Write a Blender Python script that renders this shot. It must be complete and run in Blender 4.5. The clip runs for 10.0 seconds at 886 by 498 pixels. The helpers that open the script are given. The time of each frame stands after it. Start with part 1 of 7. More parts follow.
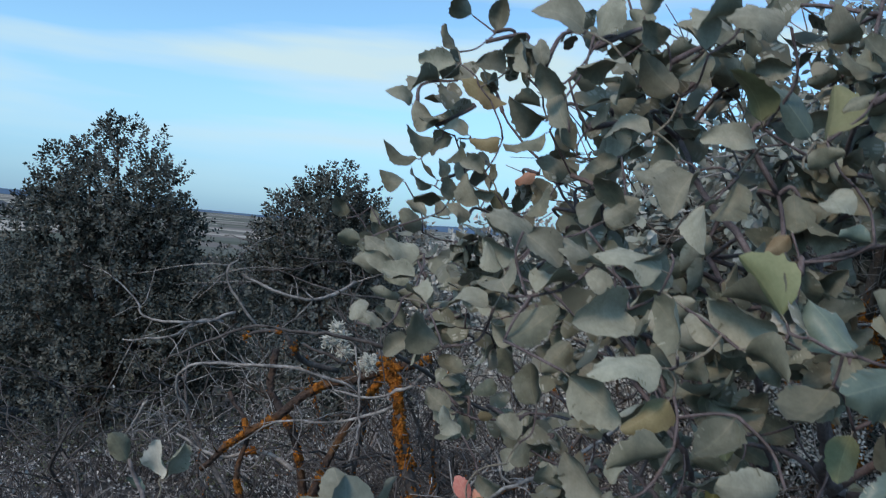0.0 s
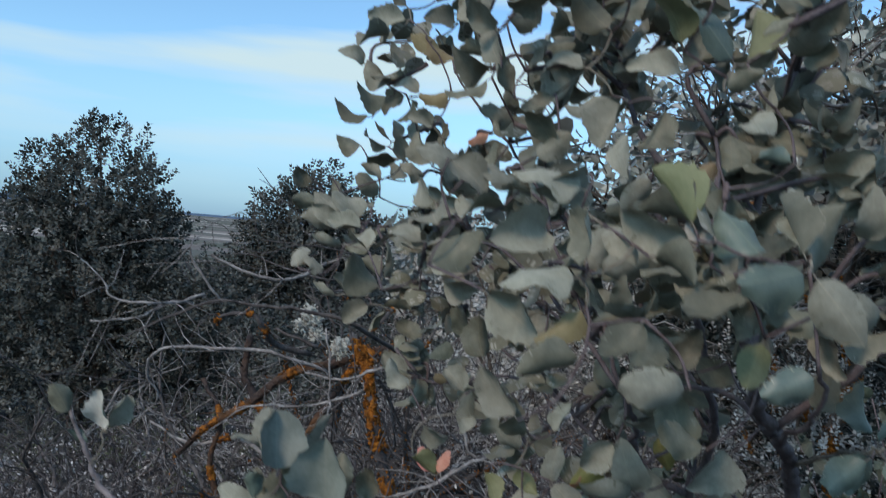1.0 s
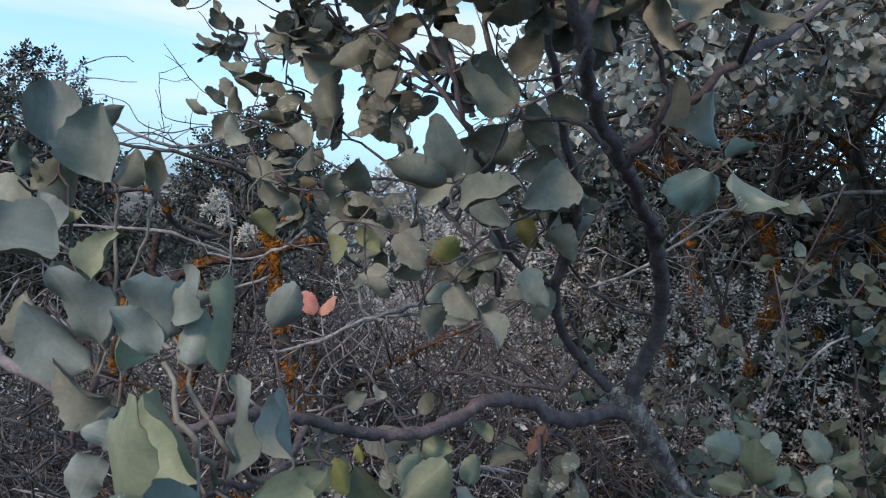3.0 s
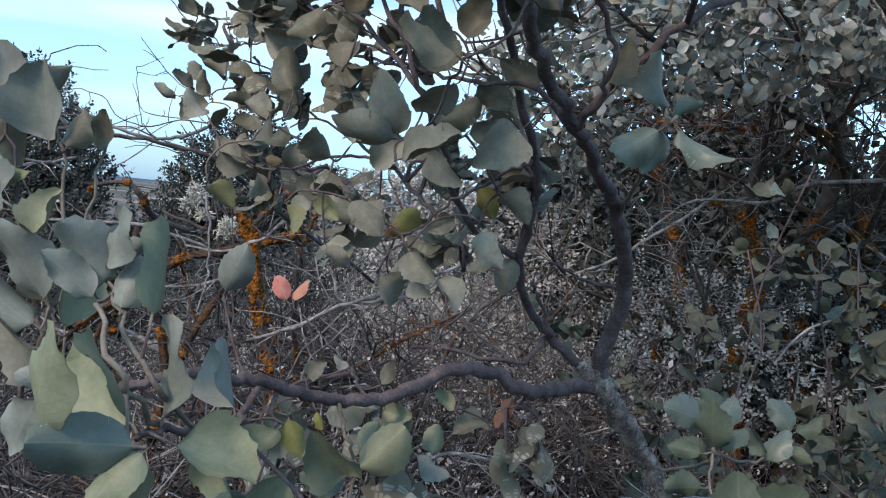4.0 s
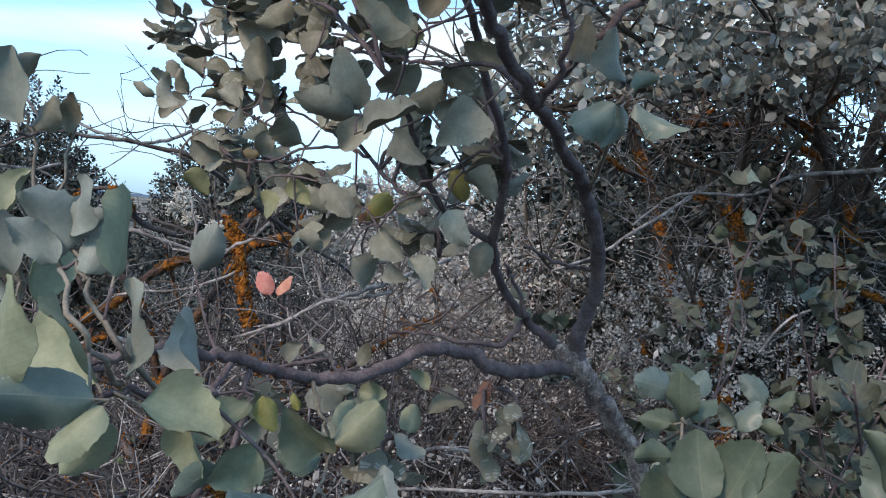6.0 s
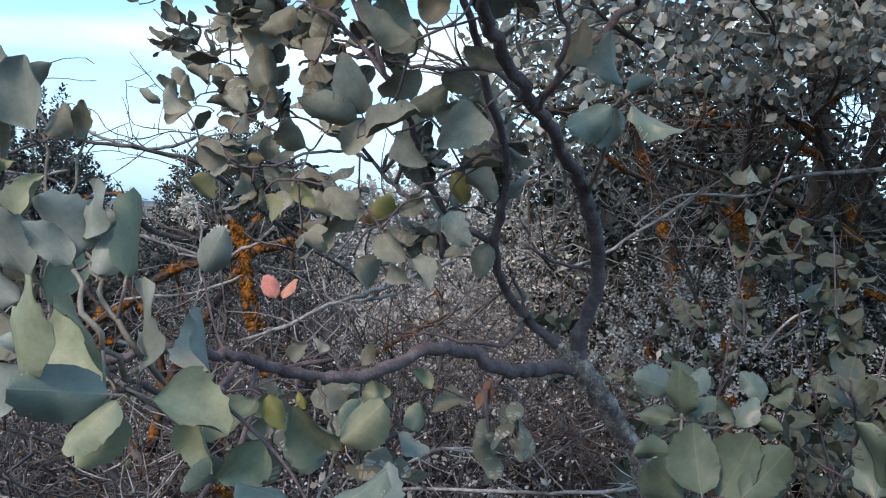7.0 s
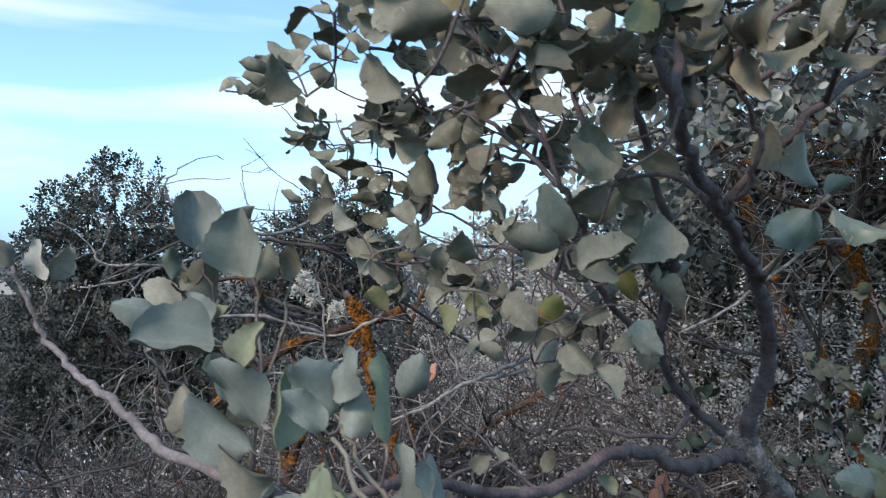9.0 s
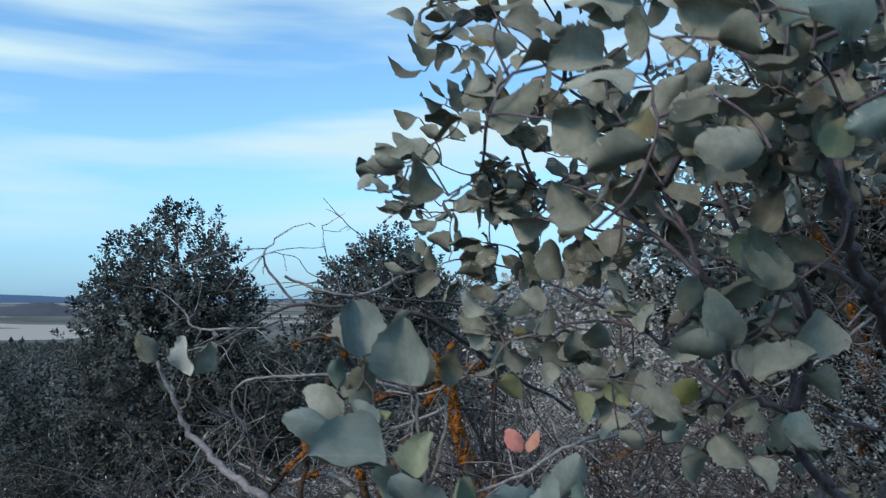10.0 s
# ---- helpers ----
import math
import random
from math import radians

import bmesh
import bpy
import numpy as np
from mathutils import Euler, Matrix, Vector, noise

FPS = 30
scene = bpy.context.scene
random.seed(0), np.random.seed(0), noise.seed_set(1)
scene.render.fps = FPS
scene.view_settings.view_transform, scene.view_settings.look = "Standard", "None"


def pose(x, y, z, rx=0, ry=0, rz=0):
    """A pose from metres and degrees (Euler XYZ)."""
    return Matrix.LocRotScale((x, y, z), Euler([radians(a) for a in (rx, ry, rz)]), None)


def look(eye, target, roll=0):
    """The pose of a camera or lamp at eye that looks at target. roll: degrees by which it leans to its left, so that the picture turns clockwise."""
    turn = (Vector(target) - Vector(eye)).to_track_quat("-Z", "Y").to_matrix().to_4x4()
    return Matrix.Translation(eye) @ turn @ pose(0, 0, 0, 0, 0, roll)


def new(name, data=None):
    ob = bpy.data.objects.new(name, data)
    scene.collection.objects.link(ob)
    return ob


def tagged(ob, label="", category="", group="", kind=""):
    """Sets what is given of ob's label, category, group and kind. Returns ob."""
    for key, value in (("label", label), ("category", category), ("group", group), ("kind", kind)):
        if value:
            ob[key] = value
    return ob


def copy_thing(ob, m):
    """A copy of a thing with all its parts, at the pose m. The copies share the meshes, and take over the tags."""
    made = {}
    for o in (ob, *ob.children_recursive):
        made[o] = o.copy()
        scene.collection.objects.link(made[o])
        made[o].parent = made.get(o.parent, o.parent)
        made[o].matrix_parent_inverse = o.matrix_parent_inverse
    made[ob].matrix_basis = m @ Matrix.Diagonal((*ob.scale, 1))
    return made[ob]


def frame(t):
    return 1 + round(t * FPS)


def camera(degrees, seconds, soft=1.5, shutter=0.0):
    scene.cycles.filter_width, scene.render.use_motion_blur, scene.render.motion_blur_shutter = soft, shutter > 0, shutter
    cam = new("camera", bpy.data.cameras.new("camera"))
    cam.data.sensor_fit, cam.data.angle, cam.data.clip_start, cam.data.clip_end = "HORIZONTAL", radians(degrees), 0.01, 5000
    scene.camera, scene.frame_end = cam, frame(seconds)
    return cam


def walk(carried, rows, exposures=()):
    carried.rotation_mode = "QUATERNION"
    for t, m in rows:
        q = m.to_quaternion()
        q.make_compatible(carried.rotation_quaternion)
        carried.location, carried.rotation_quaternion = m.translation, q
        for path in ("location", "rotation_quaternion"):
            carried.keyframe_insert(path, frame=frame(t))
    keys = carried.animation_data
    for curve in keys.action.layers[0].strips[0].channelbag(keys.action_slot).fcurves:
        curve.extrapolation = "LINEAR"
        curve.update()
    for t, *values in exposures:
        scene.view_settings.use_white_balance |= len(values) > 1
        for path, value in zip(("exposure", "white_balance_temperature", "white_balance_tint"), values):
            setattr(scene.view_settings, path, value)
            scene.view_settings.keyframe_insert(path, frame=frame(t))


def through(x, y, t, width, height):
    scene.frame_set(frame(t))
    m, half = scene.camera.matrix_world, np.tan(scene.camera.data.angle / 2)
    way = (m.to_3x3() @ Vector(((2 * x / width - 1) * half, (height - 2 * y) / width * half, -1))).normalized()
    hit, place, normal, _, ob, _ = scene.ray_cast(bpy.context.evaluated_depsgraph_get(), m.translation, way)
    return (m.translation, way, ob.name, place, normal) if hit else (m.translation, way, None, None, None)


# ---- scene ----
cam = camera(58.0, 10.0, soft=1.15, shutter=0.3)
ROWS = [
    (0.0, 0.023, 0.096, 1.426, 90.70, -4.50, 0.68),
    (0.5, 0.012, 0.087, 1.446, 92.03, -4.89, 1.71),
    (1.0, 0.060, 0.098, 1.388, 90.94, -4.28, -0.13),
    (1.5, 0.083, 0.134, 1.304, 88.96, -5.38, -1.30),
    (2.0, 0.119, 0.149, 1.259, 88.70, -5.30, -2.77),
    (2.5, 0.139, 0.147, 1.248, 88.87, -5.89, -3.22),
    (3.0, 0.154, 0.144, 1.236, 88.78, -5.68, -3.48),
    (4.5, 0.185, 0.132, 1.208, 89.22, -4.88, -4.30),
    (5.0, 0.186, 0.122, 1.207, 89.23, -4.79, -4.54),
    (5.5, 0.195, 0.128, 1.199, 89.49, -4.15, -4.54),
    (7.0, 0.198, 0.116, 1.193, 89.95, -3.25, -4.19),
    (7.5, 0.191, 0.108, 1.196, 90.23, -2.71, -3.48),
    (8.0, 0.179, 0.122, 1.203, 90.61, -1.57, -2.38),
    (8.5, 0.155, 0.136, 1.214, 91.29, -0.65, -0.12),
    (9.0, 0.126, 0.118, 1.238, 92.89, -0.16, 1.51),
    (9.5, 0.091, 0.127, 1.249, 94.10, 0.13, 2.99),
    (10.0, 0.064, 0.107, 1.278, 95.48, 1.01, 5.15),
]
EXPOSURES = [
    (0.0, -0.44, 7950, 21), (1.0, -0.46, 8000, 22), (2.0, -0.42, 8300, 25), (2.5, -0.28, 8350, 27), (4.5, 0.06, 8550, 28), (7.0, 0.24, 8550, 29),
    (8.5, 0.26, 8600, 28), (9.0, 0.12, 8550, 26), (9.5, -0.1, 8300, 23), (10.0, -0.34, 7600, 19),
]
walk(cam, [(t, pose(x, y, z, rx, ry, rz)) for t, x, y, z, rx, ry, rz in ROWS], EXPOSURES)

# ---- light: a late, mostly clouded sky with a weak veiled sun ----
SUN_UP, SUN_ROUND = 38.0, 216.0
world = bpy.data.worlds.new("sky")
scene.world = world
world.use_nodes = True
wn, wl = world.node_tree.nodes, world.node_tree.links
wn.clear()


def wnode(kind, **sets):
    n = wn.new(kind)
    for k, v in sets.items():
        if k in n.inputs:
            n.inputs[k].default_value = v
    return n


sky = wn.new("ShaderNodeTexSky")
sky.sky_type, sky.sun_disc = "NISHITA", False
sky.sun_elevation, sky.sun_rotation = radians(SUN_UP), radians(SUN_ROUND)
sky.air_density, sky.dust_density, sky.ozone_density = 1.0, 0.6, 2.5
coords = wn.new("ShaderNodeTexCoord")
stretch = wn.new("ShaderNodeMapping")
stretch.inputs["Location"].default_value = (-7.391, 6.212, 7.347)
stretch.inputs["Scale"].default_value = (0.8, 0.8, 7.0)
cloud = wnode("ShaderNodeTexNoise", Scale=2.4, Detail=4.0, Roughness=0.45)
cloud_ramp = wn.new("ShaderNodeValToRGB")
cloud_ramp.color_ramp.elements[0].position, cloud_ramp.color_ramp.elements[1].position = 0.475, 0.68
cloud_ramp.color_ramp.elements[0].color = (0, 0, 0, 1)
cloud_ramp.color_ramp.elements[1].color = (1, 1, 1, 1)
apart = wn.new("ShaderNodeSeparateXYZ")
low = wn.new("ShaderNodeMapRange")
low.inputs["From Min"].default_value, low.inputs["From Max"].default_value = 0.04, 0.16
veil = wn.new("ShaderNodeMath")
veil.operation = "MULTIPLY"
cloud_mix = wn.new("ShaderNodeMix")
cloud_mix.data_type = "RGBA"
cloud_mix.inputs["B"].default_value = (5.2, 8.6, 10.6, 1)
tint = wn.new("ShaderNodeMix")
tint.data_type, tint.blend_type = "RGBA", "MULTIPLY"
tint.inputs["Factor"].default_value = 1.0
tint.inputs["B"].default_value = (1.22, 2.2, 2.55, 1)
back = wnode("ShaderNodeBackground", Strength=0.13)
out = wn.new("ShaderNodeOutputWorld")
wl.new(coords.outputs["Generated"], stretch.inputs["Vector"])
wl.new(stretch.outputs["Vector"], cloud.inputs["Vector"])
wl.new(cloud.outputs["Fac"], cloud_ramp.inputs["Fac"])
wl.new(coords.outputs["Generated"], apart.inputs["Vector"])
wl.new(apart.outputs["Z"], low.inputs["Value"])
wl.new(cloud_ramp.outputs["Color"], veil.inputs[0])
wl.new(low.outputs["Result"], veil.inputs[1])
wl.new(sky.outputs["Color"], tint.inputs["A"])
haze = wn.new("ShaderNodeMapRange")
haze.inputs["From Min"].default_value, haze.inputs["From Max"].default_value = 0.0, 0.22
haze.inputs["To Min"].default_value, haze.inputs["To Max"].default_value = 0.95, 0.0
haze_mix = wn.new("ShaderNodeMix")
haze_mix.data_type = "RGBA"
haze_ramp = wn.new("ShaderNodeValToRGB")
haze_ramp.color_ramp.elements[0].position, haze_ramp.color_ramp.elements[1].position = 0.0, 0.15
haze_ramp.color_ramp.elements[0].color, haze_ramp.color_ramp.elements[1].color = (0.9, 2.4, 5.6, 1), (2.9, 5.8, 9.2, 1)
wl.new(apart.outputs["Z"], haze_ramp.inputs["Fac"])
wl.new(haze_ramp.outputs["Color"], haze_mix.inputs["B"])
wl.new(apart.outputs["Z"], haze.inputs["Value"])
wl.new(haze.outputs["Result"], haze_mix.inputs["Factor"])
wl.new(tint.outputs["Result"], haze_mix.inputs["A"])
wl.new(haze_mix.outputs["Result"], cloud_mix.inputs["A"])
wl.new(veil.outputs["Value"], cloud_mix.inputs["Factor"])
wl.new(cloud_mix.outputs["Result"], back.inputs["Color"])
wl.new(back.outputs["Background"], out.inputs["Surface"])

sun = new("sun", bpy.data.lights.new("sun", "SUN"))
sun.data.energy, sun.data.angle, sun.data.color = 2.2, radians(12), (1.0, 0.94, 0.86)
a, e = radians(SUN_ROUND), radians(SUN_UP)
sun.matrix_world = look((0, 0, 60), (0 - 60 * math.sin(a) * math.cos(e), 0 - 60 * math.cos(a) * math.cos(e), 60 - 60 * math.sin(e)))


# ---- materials ----
def material(name, colours, rough=0.8, scale=30.0, fine=0.0, bump=0.0, vary=0.0, island=False, metal=0.0, spec=0.3, through=0.0):
    """Noise-mixed colours (two or three), a second finer noise, relief, and a shift of value from piece to piece."""
    m = bpy.data.materials.new(name)
    m.use_nodes = True
    n, l = m.node_tree.nodes, m.node_tree.links
    b = n["Principled BSDF"]
    co = n.new("ShaderNodeTexCoord")
    no = n.new("ShaderNodeTexNoise")
    no.inputs["Scale"].default_value, no.inputs["Detail"].default_value, no.inputs["Roughness"].default_value = scale, 6.0, 0.6
    l.new(co.outputs["Object"], no.inputs["Vector"])
    ra = n.new("ShaderNodeValToRGB")
    r = ra.color_ramp
    r.elements[0].position, r.elements[1].position = 0.34, 0.66
    r.elements[0].color, r.elements[1].color = (*colours[0], 1), (*colours[-1], 1)
    if len(colours) == 3:
        r.elements.new(0.5).color = (*colours[1], 1)
    l.new(no.outputs["Fac"], ra.inputs["Fac"])
    colour = ra.outputs["Color"]
    fi = None
    if fine:
        fi = n.new("ShaderNodeTexNoise")
        fi.inputs["Scale"].default_value, fi.inputs["Detail"].default_value = scale * 7, 3.0
        l.new(co.outputs["Object"], fi.inputs["Vector"])
        mr = n.new("ShaderNodeMapRange")
        mr.inputs["From Min"].default_value, mr.inputs["From Max"].default_value = 0.3, 0.7
        mr.inputs["To Min"].default_value, mr.inputs["To Max"].default_value = 1 - fine, 1 + fine
        l.new(fi.outputs["Fac"], mr.inputs["Value"])
        hs = n.new("ShaderNodeHueSaturation")
        l.new(mr.outputs["Result"], hs.inputs["Value"])
        l.new(colour, hs.inputs["Color"])
        colour = hs.outputs["Color"]
    if vary:
        src = n.new("ShaderNodeNewGeometry").outputs["Random Per Island"] if island else n.new("ShaderNodeObjectInfo").outputs["Random"]
        mr = n.new("ShaderNodeMapRange")
        mr.inputs["To Min"].default_value, mr.inputs["To Max"].default_value = 1 - vary, 1 + vary
        l.new(src, mr.inputs["Value"])
        hs = n.new("ShaderNodeHueSaturation")
        l.new(mr.outputs["Result"], hs.inputs["Value"])
        hue = n.new("ShaderNodeMapRange")
        hue.inputs["To Min"].default_value, hue.inputs["To Max"].default_value = 0.485, 0.52
        turn = n.new("ShaderNodeMath")
        turn.operation = "FRACT"
        times = n.new("ShaderNodeMath")
        times.operation = "MULTIPLY"
        times.inputs[1].default_value = 7.31
        l.new(src, times.inputs[0])
        l.new(times.outputs[0], turn.inputs[0])
        l.new(turn.outputs[0], hue.inputs["Value"])
        l.new(hue.outputs["Result"], hs.inputs["Hue"])
        l.new(colour, hs.inputs["Color"])
        colour = hs.outputs["Color"]
    l.new(colour, b.inputs["Base Color"])
    b.inputs["Roughness"].default_value, b.inputs["Metallic"].default_value = rough, metal
    b.inputs["Specular IOR Level"].default_value = spec
    if bump:
        bu = n.new("ShaderNodeBump")
        bu.inputs["Strength"].default_value, bu.inputs["Distance"].default_value = bump, 0.002 if scale > 20 else 0.02
        l.new((fi or no).outputs["Fac"], bu.inputs["Height"])
        l.new(bu.outputs["Normal"], b.inputs["Normal"])
    if through:
        tr = n.new("ShaderNodeBsdfTranslucent")
        mx = n.new("ShaderNodeMixShader")
        mx.inputs["Fac"].default_value = through
        l.new(colour, tr.inputs["Color"])
        l.new(b.outputs["BSDF"], mx.inputs[1])
        l.new(tr.outputs["BSDF"], mx.inputs[2])
        l.new(mx.outputs["Shader"], n["Material Output"].inputs["Surface"])
    return m


def leaf_material(name, dark, light, rib, rough=0.5, spec=0.35, through=0.22, vary=0.22):
    """A leathery leaf: blotches, a pale midrib with faint side veins along the leaf's own length, fine relief."""
    m = material(name, [dark, light], rough, 3.5, 0.07, 0.0, vary, False, 0.0, spec, through)
    n, l = m.node_tree.nodes, m.node_tree.links
    co = n.new("ShaderNodeTexCoord")
    xyz = n.new("ShaderNodeSeparateXYZ")
    l.new(co.outputs["Object"], xyz.inputs["Vector"])

    def calc(op, a, b=None, c=None):
        q = n.new("ShaderNodeMath")
        q.operation = op
        for i, v in enumerate((a, b, c)):
            if v is None:
                continue
            if isinstance(v, (int, float)):
                q.inputs[i].default_value = v
            else:
                l.new(v, q.inputs[i])
        return q.outputs[0]

    side = calc("ABSOLUTE", xyz.outputs["X"])
    mid = calc("SUBTRACT", 1.0, calc("MULTIPLY", side, 60.0))
    mid = calc("MAXIMUM", mid, 0.0)
    wave = calc("SINE", calc("MULTIPLY", calc("SUBTRACT", xyz.outputs["Y"], calc("MULTIPLY", side, 0.8)), 62.0))
    vein = calc("MULTIPLY", calc("POWER", calc("MAXIMUM", wave, 0.0), 6.0), 0.03)
    amount = calc("MAXIMUM", calc("MULTIPLY", mid, 0.38), vein)
    b = n["Principled BSDF"]
    mx = n.new("ShaderNodeMix")
    mx.data_type = "RGBA"
    mx.inputs["B"].default_value = (*rib, 1)
    old = b.inputs["Base Color"].links[0].from_socket
    l.new(amount, mx.inputs["Factor"])
    l.new(old, mx.inputs["A"])
    l.new(mx.outputs["Result"], b.inputs["Base Color"])
    bu = n.new("ShaderNodeBump")
    bu.inputs["Strength"].default_value, bu.inputs["Distance"].default_value = 0.12, 0.01
    l.new(amount, bu.inputs["Height"])
    l.new(bu.outputs["Normal"], b.inputs["Normal"])
    return m


LEAF_TOP = leaf_material("leaf_top", (0.168, 0.172, 0.132), (0.262, 0.262, 0.200), (0.340, 0.305, 0.215), 0.5, 0.35, 0.3)
LEAF_UNDER = leaf_material("leaf_underside", (0.300, 0.305, 0.250), (0.425, 0.426, 0.356), (0.500, 0.440, 0.340), 0.9, 0.1, 0.3)
LEAF_PALE = leaf_material("leaf_whitish_underside", (0.42, 0.42, 0.385), (0.54, 0.53, 0.49), (0.52, 0.5, 0.44), 0.9, 0.1, 0.06)
LEAF_TOP_J = material("leaf_top_joined", [(0.168, 0.170, 0.134), (0.262, 0.262, 0.200)], 0.5, 20, 0.1, 0.0, 0.28, True, spec=0.35, through=0.3)
LEAF_UNDER_J = material("leaf_underside_joined", [(0.286, 0.290, 0.250), (0.415, 0.415, 0.365)], 0.9, 20, 0.08, 0.0, 0.3, True, spec=0.1, through=0.2)
LEAF_TEAL = leaf_material("leaf_blue_green", (0.100, 0.146, 0.128), (0.145, 0.194, 0.164), (0.26, 0.29, 0.22), 0.42, 0.4, 0.06, 0.15)
LEAF_YELLOW = leaf_material("leaf_yellowing", (0.21, 0.20, 0.06), (0.27, 0.255, 0.10), (0.34, 0.30, 0.14), 0.6, 0.2, 0.15, 0.12)
LEAF_OLIVE = leaf_material("leaf_olive", (0.16, 0.172, 0.09), (0.215, 0.225, 0.125), (0.30, 0.29, 0.16), 0.55, 0.3, 0.1, 0.15)
LEAF_BLUE = leaf_material("leaf_blue_grey", (0.180, 0.218, 0.196), (0.252, 0.290, 0.262), (0.32, 0.33, 0.29), 0.6, 0.25, 0.08, 0.15)
LEAF_SAGE = leaf_material("leaf_sage", (0.190, 0.218, 0.148), (0.262, 0.292, 0.200), (0.34, 0.34, 0.245), 0.55, 0.3, 0.1, 0.18)
LEAF_GREEN = leaf_material("leaf_pale_green", (0.080, 0.114, 0.084), (0.112, 0.150, 0.108), (0.198, 0.215, 0.138), 0.55, 0.3, 0.12, 0.12)
# shade at the thicket's foot is put into this darker leaf colour
LEAF_SHOOT_SHADED = leaf_material("leaf_shoot_shaded", (0.060, 0.070, 0.054), (0.098, 0.110, 0.082), (0.206, 0.206, 0.146), 0.5, 0.3, 0.1, 0.2)
LEAF_PINK = leaf_material("leaf_withered_pink", (0.55, 0.21, 0.15), (0.62, 0.32, 0.25), (0.65, 0.40, 0.30), 0.8, 0.15, 0.1, 0.15)
LEAF_RED = leaf_material("leaf_withered_red", (0.24, 0.10, 0.085), (0.32, 0.16, 0.13), (0.36, 0.2, 0.16), 0.8, 0.15, 0.1, 0.15)
LEAF_TAN = leaf_material("leaf_withered_tan", (0.23, 0.18, 0.105), (0.29, 0.235, 0.15), (0.34, 0.28, 0.19), 0.8, 0.15, 0.1, 0.1)
LEAF_THICKET = material("thicket_leaf", [(0.125, 0.138, 0.124), (0.345, 0.365, 0.322)], 0.4, 9, 0.1, 0.0, 0.4, True, spec=0.3, through=0.1)
LEAF_THICKET_PALE = material("thicket_leaf_underside", [(0.25, 0.262, 0.252), (0.50, 0.51, 0.49)], 0.7, 9, 0.1, 0.0, 0.4, True, spec=0.3, through=0.1)
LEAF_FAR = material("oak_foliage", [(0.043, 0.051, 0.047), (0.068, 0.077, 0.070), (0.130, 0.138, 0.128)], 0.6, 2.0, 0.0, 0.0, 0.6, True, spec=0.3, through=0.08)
LEAF_BRUSH = material("pale_brush_leaf", [(0.25, 0.242, 0.225), (0.52, 0.505, 0.475)], 0.7, 14.0, 0.0, 0.0, 0.45, True, spec=0.2, through=0.08)
LEAF_GREY = material("grey_oak_foliage", [(0.162, 0.155, 0.135), (0.302, 0.282, 0.250)], 0.6, 3.0, 0.0, 0.0, 0.2, True, spec=0.3, through=0.08)
BARK_YOUNG = material("young_bark", [(0.080, 0.061, 0.066), (0.159, 0.127, 0.134)], 0.75, 60, 0.25, 0.5)
BARK_PALE = material("pale_purplish_bark", [(0.15, 0.13, 0.135), (0.27, 0.24, 0.245)], 0.8, 60, 0.25, 0.4)
BARK_LICHENED = material("lichened_bark", [(0.074, 0.061, 0.065), (0.180, 0.152, 0.150), (0.445, 0.412, 0.380)], 0.9, 75, 0.3, 0.8)
BARK_OLD = material("old_oak_bark", [(0.050, 0.040, 0.034), (0.112, 0.090, 0.078)], 0.9, 40, 0.3, 0.9)
TWIG_PALE = material("pale_twig", [(0.16, 0.14, 0.12), (0.26, 0.24, 0.20)], 0.85, 60, 0.2, 0.3)
DEADWOOD = material("grey_dead_wood", [(0.085, 0.080, 0.082), (0.40, 0.375, 0.365)], 0.9, 30, 0.3, 0.6)
# darker copy of the dead wood; also stands for shade in the thicket
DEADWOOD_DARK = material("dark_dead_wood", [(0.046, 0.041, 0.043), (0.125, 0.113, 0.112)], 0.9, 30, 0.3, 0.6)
LICHEN_ORANGE = material("orange_lichen", [(0.085, 0.040, 0.018), (0.27, 0.095, 0.022), (0.52, 0.185, 0.034)], 0.95, 90, 0.3, 0.8, spec=0.1)
RUSTY_WOOD = material("rusty_lichened_twigs", [(0.038, 0.034, 0.036), (0.080, 0.052, 0.042), (0.165, 0.075, 0.032)], 0.95, 12, 0.4, 0.6, spec=0.1)
LICHEN_GREY = material("grey_lichen", [(0.20, 0.20, 0.18), (0.38, 0.38, 0.34)], 0.95, 90, 0.2, 0.8, spec=0.1)
LICHEN_WHITE = material("white_lichen", [(0.50, 0.50, 0.46), (0.68, 0.68, 0.63)], 0.95, 90, 0.2, 0.8, spec=0.1)
SCRUB_TWIG = material("scrub_twig", [(0.020, 0.0185, 0.021), (0.085, 0.079, 0.084), (0.36, 0.345, 0.35)], 0.9, 20, 0.25, 0.0, 0.3, True)
SCRUB_TIP = material("scrub_grey_leaf", [(0.17, 0.168, 0.166), (0.62, 0.60, 0.59)], 0.9, 12, 0.1, 0.0, 0.35, True)
SCRUB_GREEN = material("scrub_green_leaf", [(0.07, 0.09, 0.05), (0.14, 0.15, 0.10)], 0.8, 12, 0.1, 0.0, 0.35, True)
SHRUB_LEAF = material("shrub_pale_leaf", [(0.15, 0.148, 0.143), (0.56, 0.55, 0.53)], 0.85, 9, 0.1, 0.0, 0.35, True, spec=0.2, through=0.08)


